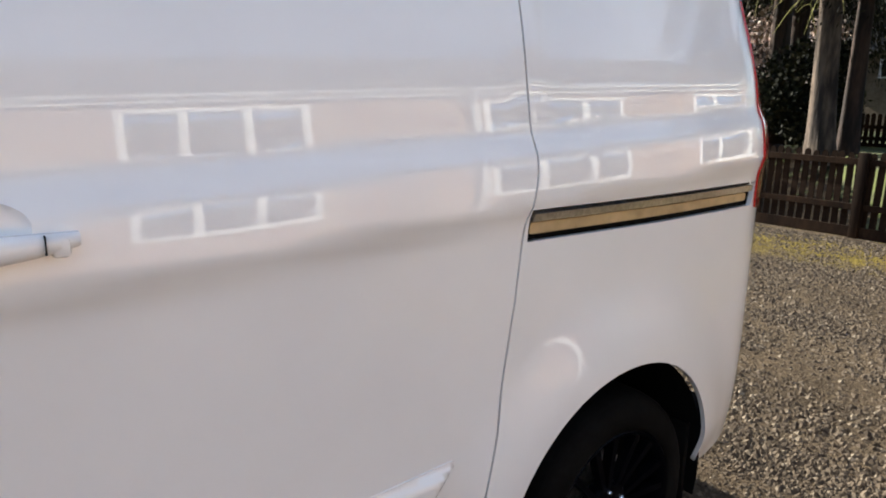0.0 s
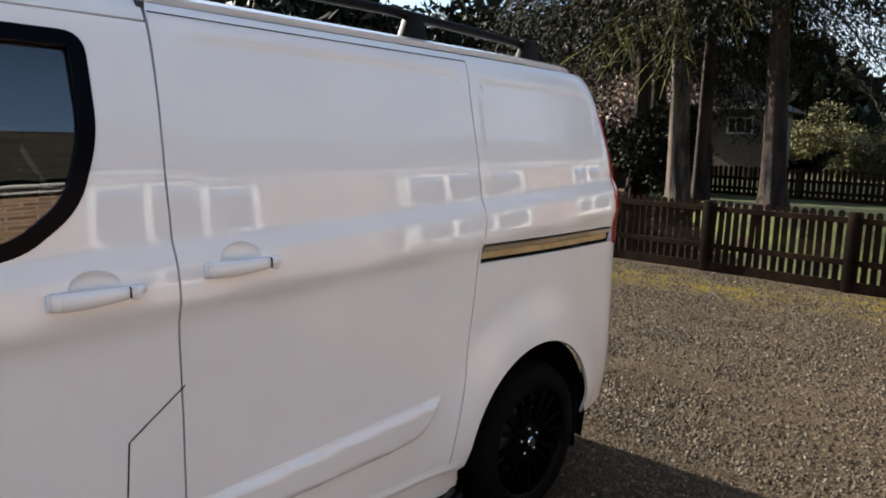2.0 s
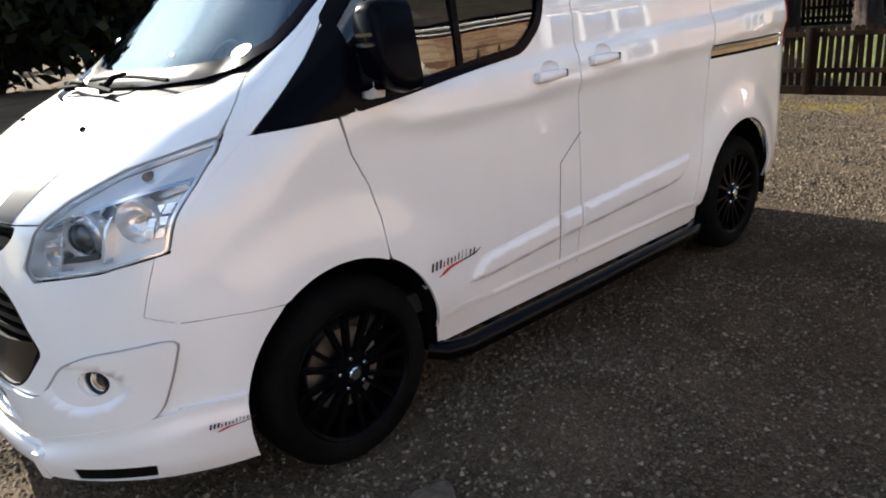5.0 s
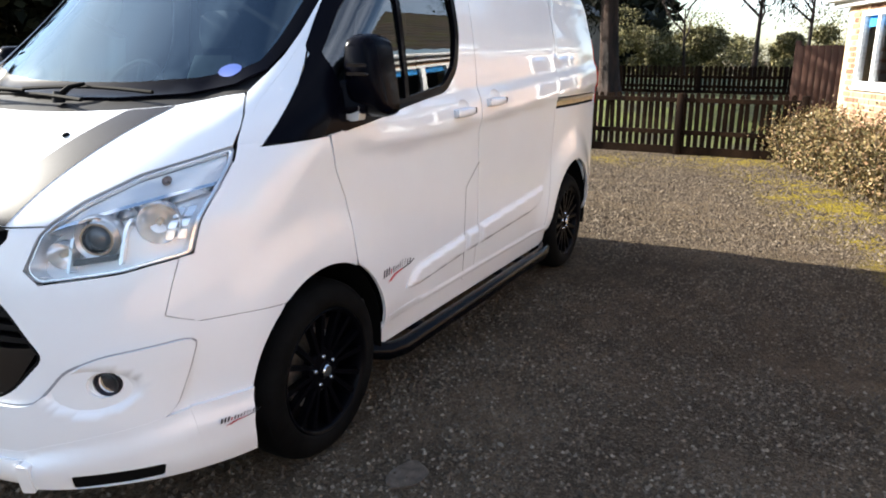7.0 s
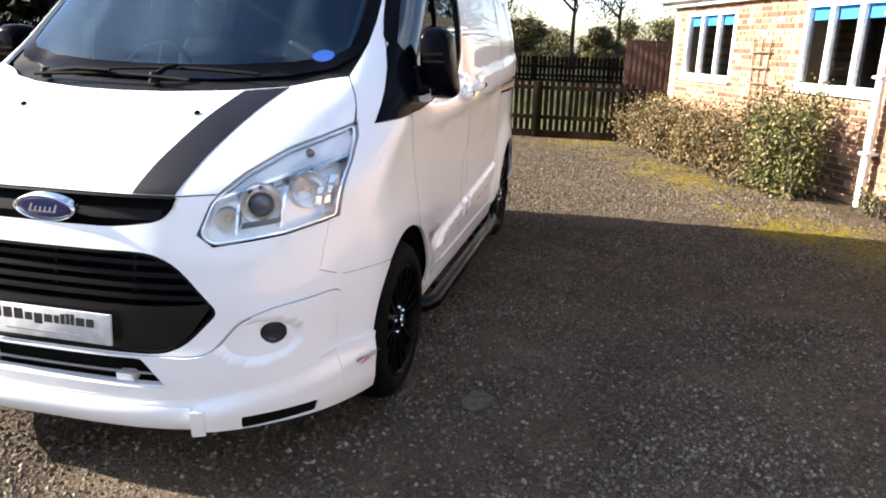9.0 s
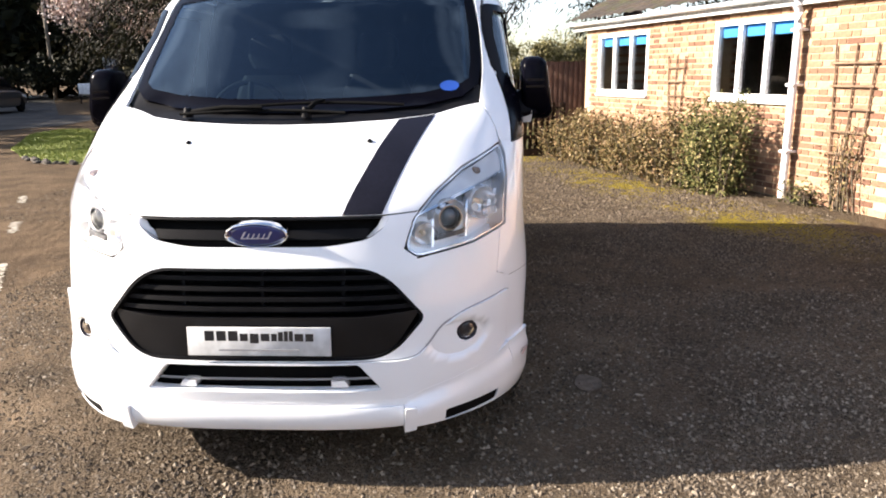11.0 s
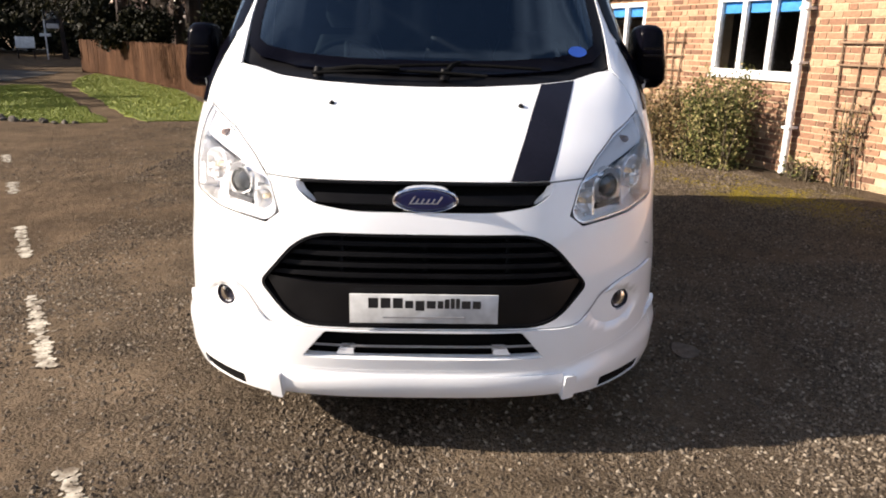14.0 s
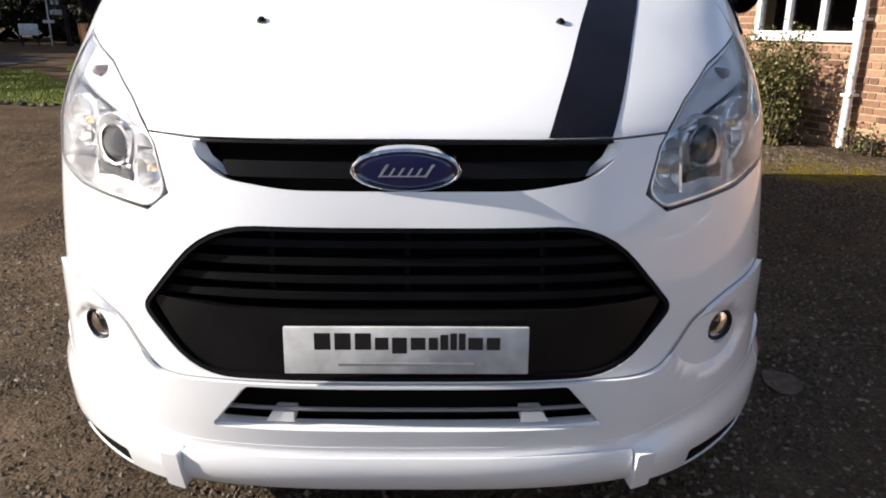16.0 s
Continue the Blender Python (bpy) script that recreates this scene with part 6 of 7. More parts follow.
def thicket(name, label, category, boxes, n, size, material, kind="stuff"):
    """A far mass of leaves: billows with an uneven top and gaps."""
    Ps = []
    for (x0, x1, y0, y1, z0, z1) in boxes:
        k = max(6, int((abs(x1 - x0) + abs(y1 - y0)) * 1.3))
        c = np.stack([rng.uniform(x0, x1, k), rng.uniform(y0, y1, k), z0 + (z1 - z0) * rng.uniform(0.15, 0.85, k)], 1)
        rr = (z1 - z0) * rng.uniform(0.14, 0.34, k)
        m = n // len(boxes)
        i = rng.integers(0, k, m)
        v = rng.standard_normal((m, 3))
        v /= np.linalg.norm(v, axis=1)[:, None]
        P = c[i] + v * (rr[i] * rng.uniform(0.55, 1.05, m))[:, None] * np.array((1.2, 1.2, 0.9))
        P[:, 2] = np.where(P[:, 2] < z0, z0 + rng.random(m) * 0.5 * (z1 - z0), P[:, 2])
        Ps.append(P)
    P = np.concatenate(Ps)
    V, F = leaves(P, np.tile(np.array((0, 0, 0.3)), (len(P), 1)), size, size * 0.6, 1.0)
    ob = leaf_object(name, V, F, material)
    return tagged(ob, label, category, kind=kind)


# ---- the brick bungalow: s runs along its front, away from the lane; the front looks to +t ----
WALL_A = math.atan2(1.62, 4.28)
WM = Matrix.Translation((6.19, -4.42, 0)) @ Euler((0, 0, WALL_A)).to_matrix().to_4x4()
S0, S1, SILL, HEAD_Z, EAVE = -27.0, 5.0, 1.13, 2.10, 2.20
WINS = [(0.12, 1.54), (3.06, 4.55), (-2.70, -1.30), (-5.60, -4.20), (-8.45, -7.05), (-11.3, -9.9), (-14.15, -12.75), (-17.0, -15.6)]
MORTAR = mottled("mortar", (0.38, 0.285, 0.185), (0.49, 0.375, 0.25), 6, 0.95, 14, 0.003)


def brick_color(m, src):
    return ramp(m, src, ((0.0, (0.13, 0.064, 0.039)), (0.24, (0.21, 0.108, 0.064)), (0.6, (0.30, 0.166, 0.098)), (1.0, (0.41, 0.265, 0.165))))


def brick_mat(name, use_object):
    m = principled(name, (0.4, 0.2, 0.1), 0.9)
    if use_object:
        src = m.node_tree.nodes.new("ShaderNodeObjectInfo").outputs["Random"]
    else:
        src = m.node_tree.nodes.new("ShaderNodeNewGeometry").outputs["Random Per Island"]
    v = coords(m)
    grain = ramp(m, noise_tex(m, v, 45, 5), ((0.3, (0.72, 0.70, 0.68)), (0.7, (1.12, 1.12, 1.12))))
    link(m, blend(m, 1.0, brick_color(m, src), grain, "MULTIPLY"), bsdf(m).inputs["Base Color"])
    bump(m, noise_tex(m, v, 60, 5), 0.5, 0.003)
    return m


BRICK_O, BRICK_J = brick_mat("brick_single", True), brick_mat("brick_courses", False)


def far_brick():
    m = principled("brick_far", (0.4, 0.2, 0.1), 0.9)
    v = coords(m)
    b = node(m, "ShaderNodeTexBrick", Scale=1.0, Mortar_Size=0.010, Brick_Width=0.225, Row_Height=0.075)
    rot = m.node_tree.nodes.new("ShaderNodeMapping")
    rot.inputs["Rotation"].default_value = (radians(90), 0, 0)
    link(m, v, rot.inputs["Vector"])
    link(m, rot.outputs["Vector"], b.inputs["Vector"])
    b.inputs["Color1"].default_value, b.inputs["Color2"].default_value, b.inputs["Mortar"].default_value = (0.20, 0.10, 0.06, 1), (0.36, 0.215, 0.135, 1), (0.40, 0.33, 0.26, 1)
    link(m, b.outputs["Color"], bsdf(m).inputs["Base Color"])
    return m


wall = bmesh.new()
box(wall, S0, S1, -0.28, 0, -0.1, SILL)
box(wall, S0, S1, -0.28, 0, HEAD_Z, EAVE + 0.12)
edges = sorted(WINS)
cuts = [S0] + [v for w in edges for v in w] + [S1]
for a, b in zip(cuts[::2], cuts[1::2]):
    box(wall, a, b, -0.28, 0, SILL, HEAD_Z)
wall_front = part("wall_front", wall, MORTAR)
wall_front.matrix_basis = WM
tagged(wall_front, "sunlit orange brick front wall of a bungalow", "wall", kind="structure")
bm = bmesh.new()
box(bm, S1 - 0.28, S1, -7.5, -0.28, -0.1, EAVE + 0.12)
w = part("wall_end", bm, far_brick())
w.matrix_basis = WM
tagged(w, "orange brick end wall of a bungalow", "wall", kind="structure")
w = part("wall_far", boxed(S0, -1.30, 0.001, 0.006, 0, SILL), far_brick())
w.matrix_basis = WM
tagged(w, "orange brick facing of the bungalow", "wall", kind="structure")
bm = bmesh.new()
box(bm, S0, -1.30, 0.001, 0.006, HEAD_Z, EAVE)
fc = [c for c in [S0] + [v for w2 in edges if w2[1] < -1.2 for v in w2]] + [-1.30]
fc = sorted(fc)
for a, b in zip(fc[::2], fc[1::2]):
    if b - a > 0.05:
        box(bm, a, b, 0.001, 0.006, SILL, HEAD_Z)
w = part("wall_facing", bm, far_brick())
w.matrix_basis = WM
tagged(w, "orange brick facing between the windows", "wall", kind="structure")

# dark rooms behind the windows
w = part("wall_room", box(bmesh.new(), S0 + 0.3, S1 - 0.3, -3.2, -3.1, 0, 2.3), mottled("room_wall", (0.10, 0.09, 0.08), (0.14, 0.13, 0.12), 2, 0.9))
w.matrix_basis = WM
tagged(w, "dim inner wall", "wall", kind="structure")
w = part("floor_room", box(bmesh.new(), S0 + 0.3, S1 - 0.3, -3.1, -0.28, 0.0, 0.04), mottled("room_floor", (0.06, 0.05, 0.04), (0.09, 0.08, 0.06), 2, 0.9))
w.matrix_basis = WM
tagged(w, "dim carpet floor", "floor", kind="structure")
w = part("ceiling_room", box(bmesh.new(), S0 + 0.3, S1 - 0.3, -3.1, -0.28, 2.24, 2.30), mottled("room_ceiling", (0.3, 0.3, 0.3), (0.36, 0.36, 0.36), 2, 0.9))
w.matrix_basis = WM
tagged(w, "plain ceiling", "ceiling", kind="structure")

UPVC = mottled("white_upvc", (0.74, 0.75, 0.76), (0.82, 0.83, 0.84), 3, 0.35, 8)
BLIND = mottled("blue_blind", (0.03, 0.22, 0.52), (0.05, 0.30, 0.62), 5, 0.8, 9)
PANE = glass_mat("window_pane", (0.80, 0.82, 0.82))
for i, (a, b) in enumerate(WINS):
    win = thing("window_%d" % (i + 1), "white three-light window with a blue blind", "window", WM, kind="structure")
    wd = b - a
    fr = bmesh.new()
    for q in ((a, b, SILL, SILL + 0.065), (a, b, HEAD_Z - 0.065, HEAD_Z), (a, a + 0.065, SILL + 0.065, HEAD_Z - 0.065), (b - 0.065, b, SILL + 0.065, HEAD_Z - 0.065)):
        box(fr, q[0], q[1], -0.075, 0.012, q[2], q[3], 0.006)
    part("window_frame", smooth_all(fr, 25), UPVC, win)
    for k in (1, 2):
        x = a + wd * k / 3
        part("mullion", boxed(x - 0.036, x + 0.036, -0.05, 0.010, SILL + 0.065, HEAD_Z - 0.065, 0.006), UPVC, win)
    part("window_sill", boxed(a - 0.008, b + 0.008, -0.02, 0.05, SILL - 0.045, SILL - 0.002, 0.008), UPVC, win)
    for k in range(3):
        x0, x1 = a + 0.065 + (wd - 0.13) * k / 3 + (0.02 if k else 0), a + 0.065 + (wd - 0.13) * (k + 1) / 3 - (0.02 if k < 2 else 0)
        sheet_bm = bmesh.new()
        sheet_bm.faces.new([sheet_bm.verts.new(p) for p in ((x0, -0.036, SILL + 0.06), (x0, -0.036, HEAD_Z - 0.06), (x1, -0.036, HEAD_Z - 0.06), (x1, -0.036, SILL + 0.06))])
        pn = part("pane", sheet_bm, PANE, win)
        pn.visible_shadow = False
        part("blind", boxed(x0, x1, -0.062, -0.056, HEAD_Z - 0.205, HEAD_Z - 0.04), BLIND, win, "rolled blue blind")

# eaves, gutter, pipes
w = part("fascia", boxed(S0 - 0.1, S1 + 0.30, 0.08, 0.11, EAVE - 0.02, EAVE + 0.10, 0.004), UPVC)
w.matrix_basis = WM
tagged(w, "white fascia board under the roof edge", "fascia", kind="structure")
w = part("soffit", boxed(S0 - 0.1, S1 + 0.30, 0.0, 0.08, EAVE - 0.02, EAVE + 0.0, 0.0), UPVC)
w.matrix_basis = WM
tagged(w, "white soffit board", "soffit", kind="structure")
bm = bmesh.new()
n, prof = 10, []
for k in range(n + 1):
    t = math.pi + math.pi * k / n
    prof.append((0.17 + 0.058 * math.cos(t), EAVE + 0.10 + 0.050 * math.sin(t)))
prof += [(p[0] * 0.94 + 0.17 * 0.06, p[1] + 0.004) for p in prof[::-1]]
lo = [bm.verts.new((S0 - 0.1, y, z)) for y, z in prof]
hi = [bm.verts.new((S1 + 0.32, y, z)) for y, z in prof]
for k in range(len(prof)):
    bm.faces.new((lo[k], lo[(k + 1) % len(prof)], hi[(k + 1) % len(prof)], hi[k]))
bm.faces.new(lo)
bm.faces.new(hi[::-1])
bmesh.ops.recalc_face_normals(bm, faces=bm.faces[:])
gut = part("gutter", smooth_all(bm, 60), UPVC)
gut.matrix_basis = WM
tagged(gut, "white half-round plastic gutter", "gutter", kind="structure")
bm = bmesh.new()
tube(bm, [(0.02, 0.17, EAVE + 0.06), (0.02, 0.16, EAVE - 0.02), (0.02, 0.11, EAVE - 0.10), (0.02, 0.10, EAVE - 0.22), (0.02, 0.10, 0.02)], 0.043, 16)
pipe = tagged(part("downpipe", smooth_all(bm, 60), UPVC), "white plastic downpipe on the brick wall", "downpipe")
pipe.matrix_basis = WM
for z in (0.55, 1.30, 1.9):
    part("pipe_clip", boxed(-0.038, 0.078, 0.0, 0.156, z, z + 0.03, 0.004), UPVC, pipe)

# tiled roof with moss
TILE = mottled("mossy_tile", (0.020, 0.016, 0.013), (0.052, 0.038, 0.028), 1.6, 0.95, 9, 0.004)
v = coords(TILE)
moss_f = ramp(TILE, noise_tex(TILE, v, 2.6, 6), ((0.48, (0, 0, 0)), (0.62, (1, 1, 1))))
old = bsdf(TILE).inputs["Base Color"].links[0].from_socket
link(TILE, blend(TILE, moss_f, old, (0.034, 0.034, 0.014)), bsdf(TILE).inputs["Base Color"])
pitch, rows, cols = radians(27), 13, 640
V, F = [], []
for r in range(rows):
    for e in (0, 1):
        d = 0.32 * (r + e)
        lift = 0.035 if e == 0 else 0.0
        for c in range(cols + 1):
            s = S0 - 0.15 + (S1 + 0.45 - S0 + 0.15) * c / cols
            y = 0.21 - d * math.cos(pitch)
            z = EAVE + 0.11 + d * math.sin(pitch) + lift + 0.030 * abs(math.sin(s * math.pi / 0.30)) ** 0.7
            V.append((s, y, z))
for r in range(rows * 2 - 1):
    for c in range(cols):
        i = r * (cols + 1) + c
        F.append((i, i + 1, i + cols + 2, i + cols + 1))
roof = sheet(V, F, "roof_slope", TILE)
roof.matrix_basis = WM
tagged(roof, "brown ribbed roof tiles with moss", "roof", kind="structure")
bm = bmesh.new()
y0, z0 = 0.21 - 0.32 * rows * math.cos(pitch), EAVE + 0.11 + 0.32 * rows * math.sin(pitch)
box(bm, S0, S1 + 0.3, y0 - 4.0, y0, z0 - 0.12, z0 + 0.02, 0.0)
w = part("roof_back", bm, TILE)
w.matrix_basis = WM
tagged(w, "roof ridge behind", "roof", kind="structure")
w = part("wall_back", box(bmesh.new(), S0, S1, -7.6, -7.5, 0, z0), MORTAR)
w.matrix_basis = WM
tagged(w, "back wall of the bungalow", "wall", kind="structure")

# trellises
LATH = mottled("weathered_lath", (0.12, 0.075, 0.045), (0.24, 0.16, 0.10), 8, 0.9, 6, 0.002)


def trellis(s, z0, z1, w0, w1, label):
    t = thing("trellis", label, "trellis", WM @ Matrix.Translation((s, 0.03, 0)), "wall trellises")
    for k in (0, 1, 2):
        f = k / 2 - 0.5
        bm = bmesh.new()
        tube(bm, [(f * w0, 0, z0), (f * w1, 0, z1)], 0.011, 5)
        part("upright", bm, LATH, t)
    n = 5
    for k in range(n):
        z = z0 + (z1 - z0) * (0.18 + 0.17 * k)
        w = w0 + (w1 - w0) * (z - z0) / (z1 - z0) + 0.08
        part("rung", boxed(-w / 2, w / 2, 0.008, 0.022, z - 0.011, z + 0.011, 0.003), LATH, t)


trellis(2.31, 0.55, 1.69, 0.22, 0.40, "thin wooden fan trellis on the brick wall")
trellis(-0.72, 0.35, 1.74, 0.36, 0.52, "wooden trellis with a dry climber on the brick wall")
shrub(WM @ Matrix.Translation((-0.80, 0.08, 0)), 0.42, 0.10, 0.95, 420, "dry twiggy climber on a trellis", SHRUB, stems=12)

# shrubs in the bed
for s, w, d, h, n, mat, lab in ((0.80, 0.95, 0.70, 1.10, 10500, GREEN_SHRUB, "tall green leafy shrub below a window"), (1.70, 1.00, 0.70, 0.86, 7200, SHRUB, "olive and red twiggy shrub by the wall"), (2.58, 1.05, 0.70, 0.80, 6600, SHRUB, "olive and straw twiggy shrub by the wall"), (3.5, 1.05, 0.75, 0.82, 6600, SHRUB, "straw-coloured shrub by the wall"), (4.45, 1.05, 0.75, 0.78, 6600, SHRUB, "brown and olive shrub at the bed's end"), (5.35, 0.9, 0.7, 0.60, 4600, SHRUB, "low brown shrub at the fence")):
    shrub(WM @ Matrix.Translation((s, 0.50, 0)), w, d, h, n, lab, mat)
shrub(WM @ Matrix.Translation((-0.30, 0.16, 0)), 0.4, 0.2, 0.22, 220, "small weeds at the wall's foot", GREEN_SHRUB)


# ---- fences and the far surroundings ----
FENCE_WOOD = mottled("dark_fence_wood", (0.009, 0.005, 0.003), (0.032, 0.017, 0.009), 3, 0.85, 9, 0.003, stretch=(1, 1, 0.3))
bsdf(FENCE_WOOD).inputs["Specular IOR Level"].default_value = 0.08
PANEL_WOOD = mottled("dark_panel_wood", (0.052, 0.021, 0.012), (0.100, 0.040, 0.022), 2.4, 0.85, 9, 0.003, stretch=(1, 1, 0.3))
BROWN_WOOD = mottled("red_brown_wood", (0.046, 0.021, 0.010), (0.092, 0.045, 0.023), 2.4, 0.8, 9, 0.003, stretch=(1, 1, 0.3))


def picket_mesh(w, h, t=0.018):
    bm = bmesh.new()
    prism(bm, rounded([(-w / 2, 0), (w / 2, 0), (w / 2, h - w * 0.35), (0.0, h), (-w / 2, h - w * 0.35)], [0, 0, 0.03, 0.03, 0.03], 2), -t / 2, t / 2, "y")
    me = bpy.data.meshes.new("picket")
    bm.to_mesh(me)
    bm.free()
    return me


def picket_fence(p, q, h, pitch, w, wood, label, lift=lambda x, y: 0.0, single=True, rails=(0.30, 0.62)):
    p, q = Vector((*p, 0)), Vector((*q, 0))
    L, a = (q - p).length, math.atan2(q.y - p.y, q.x - p.x)
    f = thing("picket_fence", label, "fence", Matrix.Translation(p) @ Euler((0, 0, a)).to_matrix().to_4x4())
    me = picket_mesh(w, h - 0.05)
    me.materials.append(wood)
    n = int(L / pitch)
    big = bmesh.new()
    for k in range(n):
        x = pitch * (k + 0.5)
        wp = p.lerp(q, x / L)
        m = Matrix.Translation((x, 0.028, 0.05 + lift(wp.x, wp.y) + rng.uniform(-0.012, 0.012))) @ Euler((0, radians(rng.uniform(-1.2, 1.2)), 0)).to_matrix().to_4x4()
        if single:
            ob = new("picket", me)
            ob.parent, ob.matrix_basis = f, m
        else:
            k0 = len(big.verts)
            big.from_mesh(me)
            big.verts.ensure_lookup_table()
            bmesh.ops.transform(big, matrix=m, verts=big.verts[k0:])
    if single:
        big.free()
    else:
        tagged(part("picket_infill", big, wood, f), kind="stuff")
    posts = max(2, round(L / 1.85))
    for k in range(posts + 1):
        x = L * k / posts
        wp = p.lerp(q, k / posts)
        z = lift(wp.x, wp.y)
        part("post", boxed(x - 0.05, x + 0.05, -0.075, 0.012, z - 0.1, z + h - 0.01, 0.008), wood, f)
    for k in range(posts):
        x0, x1 = L * k / posts, L * (k + 1) / posts
        za, zb = (lift(*p.lerp(q, t).to_2d()) for t in (k / posts, (k + 1) / posts))
        for r in rails:
            bm = bmesh.new()
            box(bm, 0, x1 - x0, -0.022, 0.018, r * h - 0.035, r * h + 0.035)
            for v in bm.verts:
                v.co.z += za + (zb - za) * v.co.x / (x1 - x0)
                v.co.x += x0
            part("rail", bm, wood, f)
        part("gravel_board", boxed(x0 + 0.05, x1 - 0.05, -0.030, -0.004, za - 0.02, za + 0.13, 0.0), wood, f)
    return f


bsdf(BROWN_WOOD).inputs["Specular IOR Level"].default_value = 0.08

picket_fence((10.98, 3.05), (10.85, -2.25), 0.97, 0.104, 0.071, FENCE_WOOD, "dark brown wooden picket fence along the yard", rails=(0.36, 0.88))
picket_fence((18.0, 6.2), (18.0, -5.5), 0.72, 0.112, 0.082, FENCE_WOOD, "dark picket fence across the garden behind", lift=lambda x, y: 0.60, single=False)
picket_fence((11.3, 3.2), (18.0, 6.75), 1.25, 0.105, 0.080, BROWN_WOOD, "reddish-brown close picket fence at the garden corner", single=False, rails=(0.25, 0.8))
picket_fence((25.6, 12.35), (26.3, 13.3), 1.25, 0.105, 0.092, BROWN_WOOD, "short return of the reddish-brown fence", single=False, rails=(0.25, 0.8))
picket_fence((18.0, 6.75), (25.6, 12.35), 1.25, 0.105, 0.080, BROWN_WOOD, "reddish-brown close picket fence beside the grass", single=False, rails=(0.25, 0.8))

# tall brown screen between fence and bungalow
scr = thing("fence_panel", "tall red-brown boarded fence panel", "fence", Matrix.Translation((12.9, -1.98, 0)) @ Euler((0, 0, radians(-92))).to_matrix().to_4x4())
for k in range(19):
    part("board", boxed(k * 0.103, k * 0.103 + 0.100, 0, 0.02, 0.05, 1.70 + 0.004 * (k % 3), 0.003), PANEL_WOOD, scr)
for x in (-0.05, 0.98, 1.95):
    part("post", boxed(x, x + 0.09, 0.02, 0.11, -0.05, 1.78, 0.006), PANEL_WOOD, scr)
for z in (0.25, 0.9, 1.5):
    part("rail", boxed(0.03, 1.95, 0.02, 0.06, z, z + 0.08, 0.003), PANEL_WOOD, scr)

# garden lawn behind the picket fence
bm = bmesh.new()
xs, ys = np.arange(11.35, 40, 0.6), np.arange(-8, 12.0, 0.6)
vv = {}
for i, x in enumerate(xs):
    for j, y in enumerate(ys):
        vv[i, j] = bm.verts.new((x, y, ground_z(x, y) + 0.03))
for i in range(len(xs) - 1):
    for j in range(len(ys) - 1):
        if ys[j] + 0.6 < min(0.53 * xs[i] - 2.9, 0.73 * xs[i] - 6.5) - 0.1:
            bm.faces.new((vv[i, j], vv[i + 1, j], vv[i + 1, j + 1], vv[i, j + 1]))
bmesh.ops.delete(bm, geom=[v for v in bm.verts if not v.link_faces], context="VERTS")
GARDEN = mottled("garden_grass", (0.026, 0.025, 0.008), (0.080, 0.098, 0.014), 1.8, 0.95, 40, 0.006)
tagged(part("garden_lawn", smooth_all(bm, 60), GARDEN), "green garden lawn behind the picket fence", "lawn", kind="structure")

# trees behind the fence
conifer(15.0, 3.57, 0.55, 11.5, 0.22, 4.4, 2.75, 74, 1300, "tall dark conifer with a pale split trunk", bare=55, lean=(0.0, 0.05), size=(0.10, 0.026), bark=PALE_BARK)
conifer(15.7, 3.42, 0.55, 10.5, 0.17, 3.6, 2.8, 44, 1000, "second dark conifer stem close behind", size=(0.10, 0.026))
conifer(14.5, 1.60, 0.55, 12.0, 0.195, 2.3, 2.45, 60, 1200, "old dark yew with a flared trunk", lean=(0.01, 0.06), size=(0.10, 0.026), flare=1.7)
conifer(20.5, 7.0, 0.28, 13.0, 0.30, 5.0, 2.0, 70, 800, "tall dark conifer over the brown fence")
conifer(18.9, 6.6, 0.06, 12.5, 0.26, 4.2, 3.9, 60, 900, "dark conifer in the garden corner")
conifer(17.0, -4.6, 0.5, 10.0, 0.26, 4.2, 2.2, 56, 700, "dark conifer behind the brown panel")
conifer(28.5, 12.4, 0.0, 13.0, 0.34, 4.2, 3.2, 50, 520, "dark conifer behind the brown fence")
conifer(25.5, 9.3, 0.4, 12.0, 0.30, 4.2, 3.4, 46, 480, "dark conifer beside the far house")


def bare_tree(x, y, z, h, r, label, material=BARK, tips=None, n=0):
    t = thing("bare_tree", label, "tree", pose(x, y, z))
    part("trunk", trunk_mesh((0, 0, 0), h * 0.6, r, (0.05, 0.03), 1.3, 8, 8), material, t)
    bm, ends = bmesh.new(), []

    def grow_branch(p, d, l, rr, depth):
        e = p + d * l
        m = p.lerp(e, 0.5) + Vector((rng.uniform(-0.1, 0.1), rng.uniform(-0.1, 0.1), 0.05)) * l
        tube(bm, [p, m, e], [rr, rr * 0.8, rr * 0.55], 4, False)
        if depth == 0:
            ends.append(e)
            return
        for _ in range(3):
            nd = (d + Vector((rng.uniform(-0.8, 0.8), rng.uniform(-0.8, 0.8), rng.uniform(-0.25, 0.5)))).normalized()
            grow_branch(e, nd, l * rng.uniform(0.55, 0.8), rr * 0.5, depth - 1)
    for k in range(5):
        a = k * 1.26
        grow_branch(Vector((0.05 * h * 0.4, 0.03 * h * 0.4, h * (0.32 + 0.06 * k))), Vector((math.cos(a) * 0.8, math.sin(a) * 0.8, 0.75)).normalized(), h * 0.22, r * 0.4, 3)
    part("limb_work", bm, material, t)
    if n:
        E = np.array([tuple(e) for e in ends])
        P = E[rng.integers(0, len(E), n)] + rng.standard_normal((n, 3)) * 0.34
        V, F = leaves(P, np.tile(np.array((0, 0, 0.2)), (n, 1)), 0.16, 0.12, 1.0)
        leaf_object("blossom_crown", V, F, tips, t, "pale pink blossom")


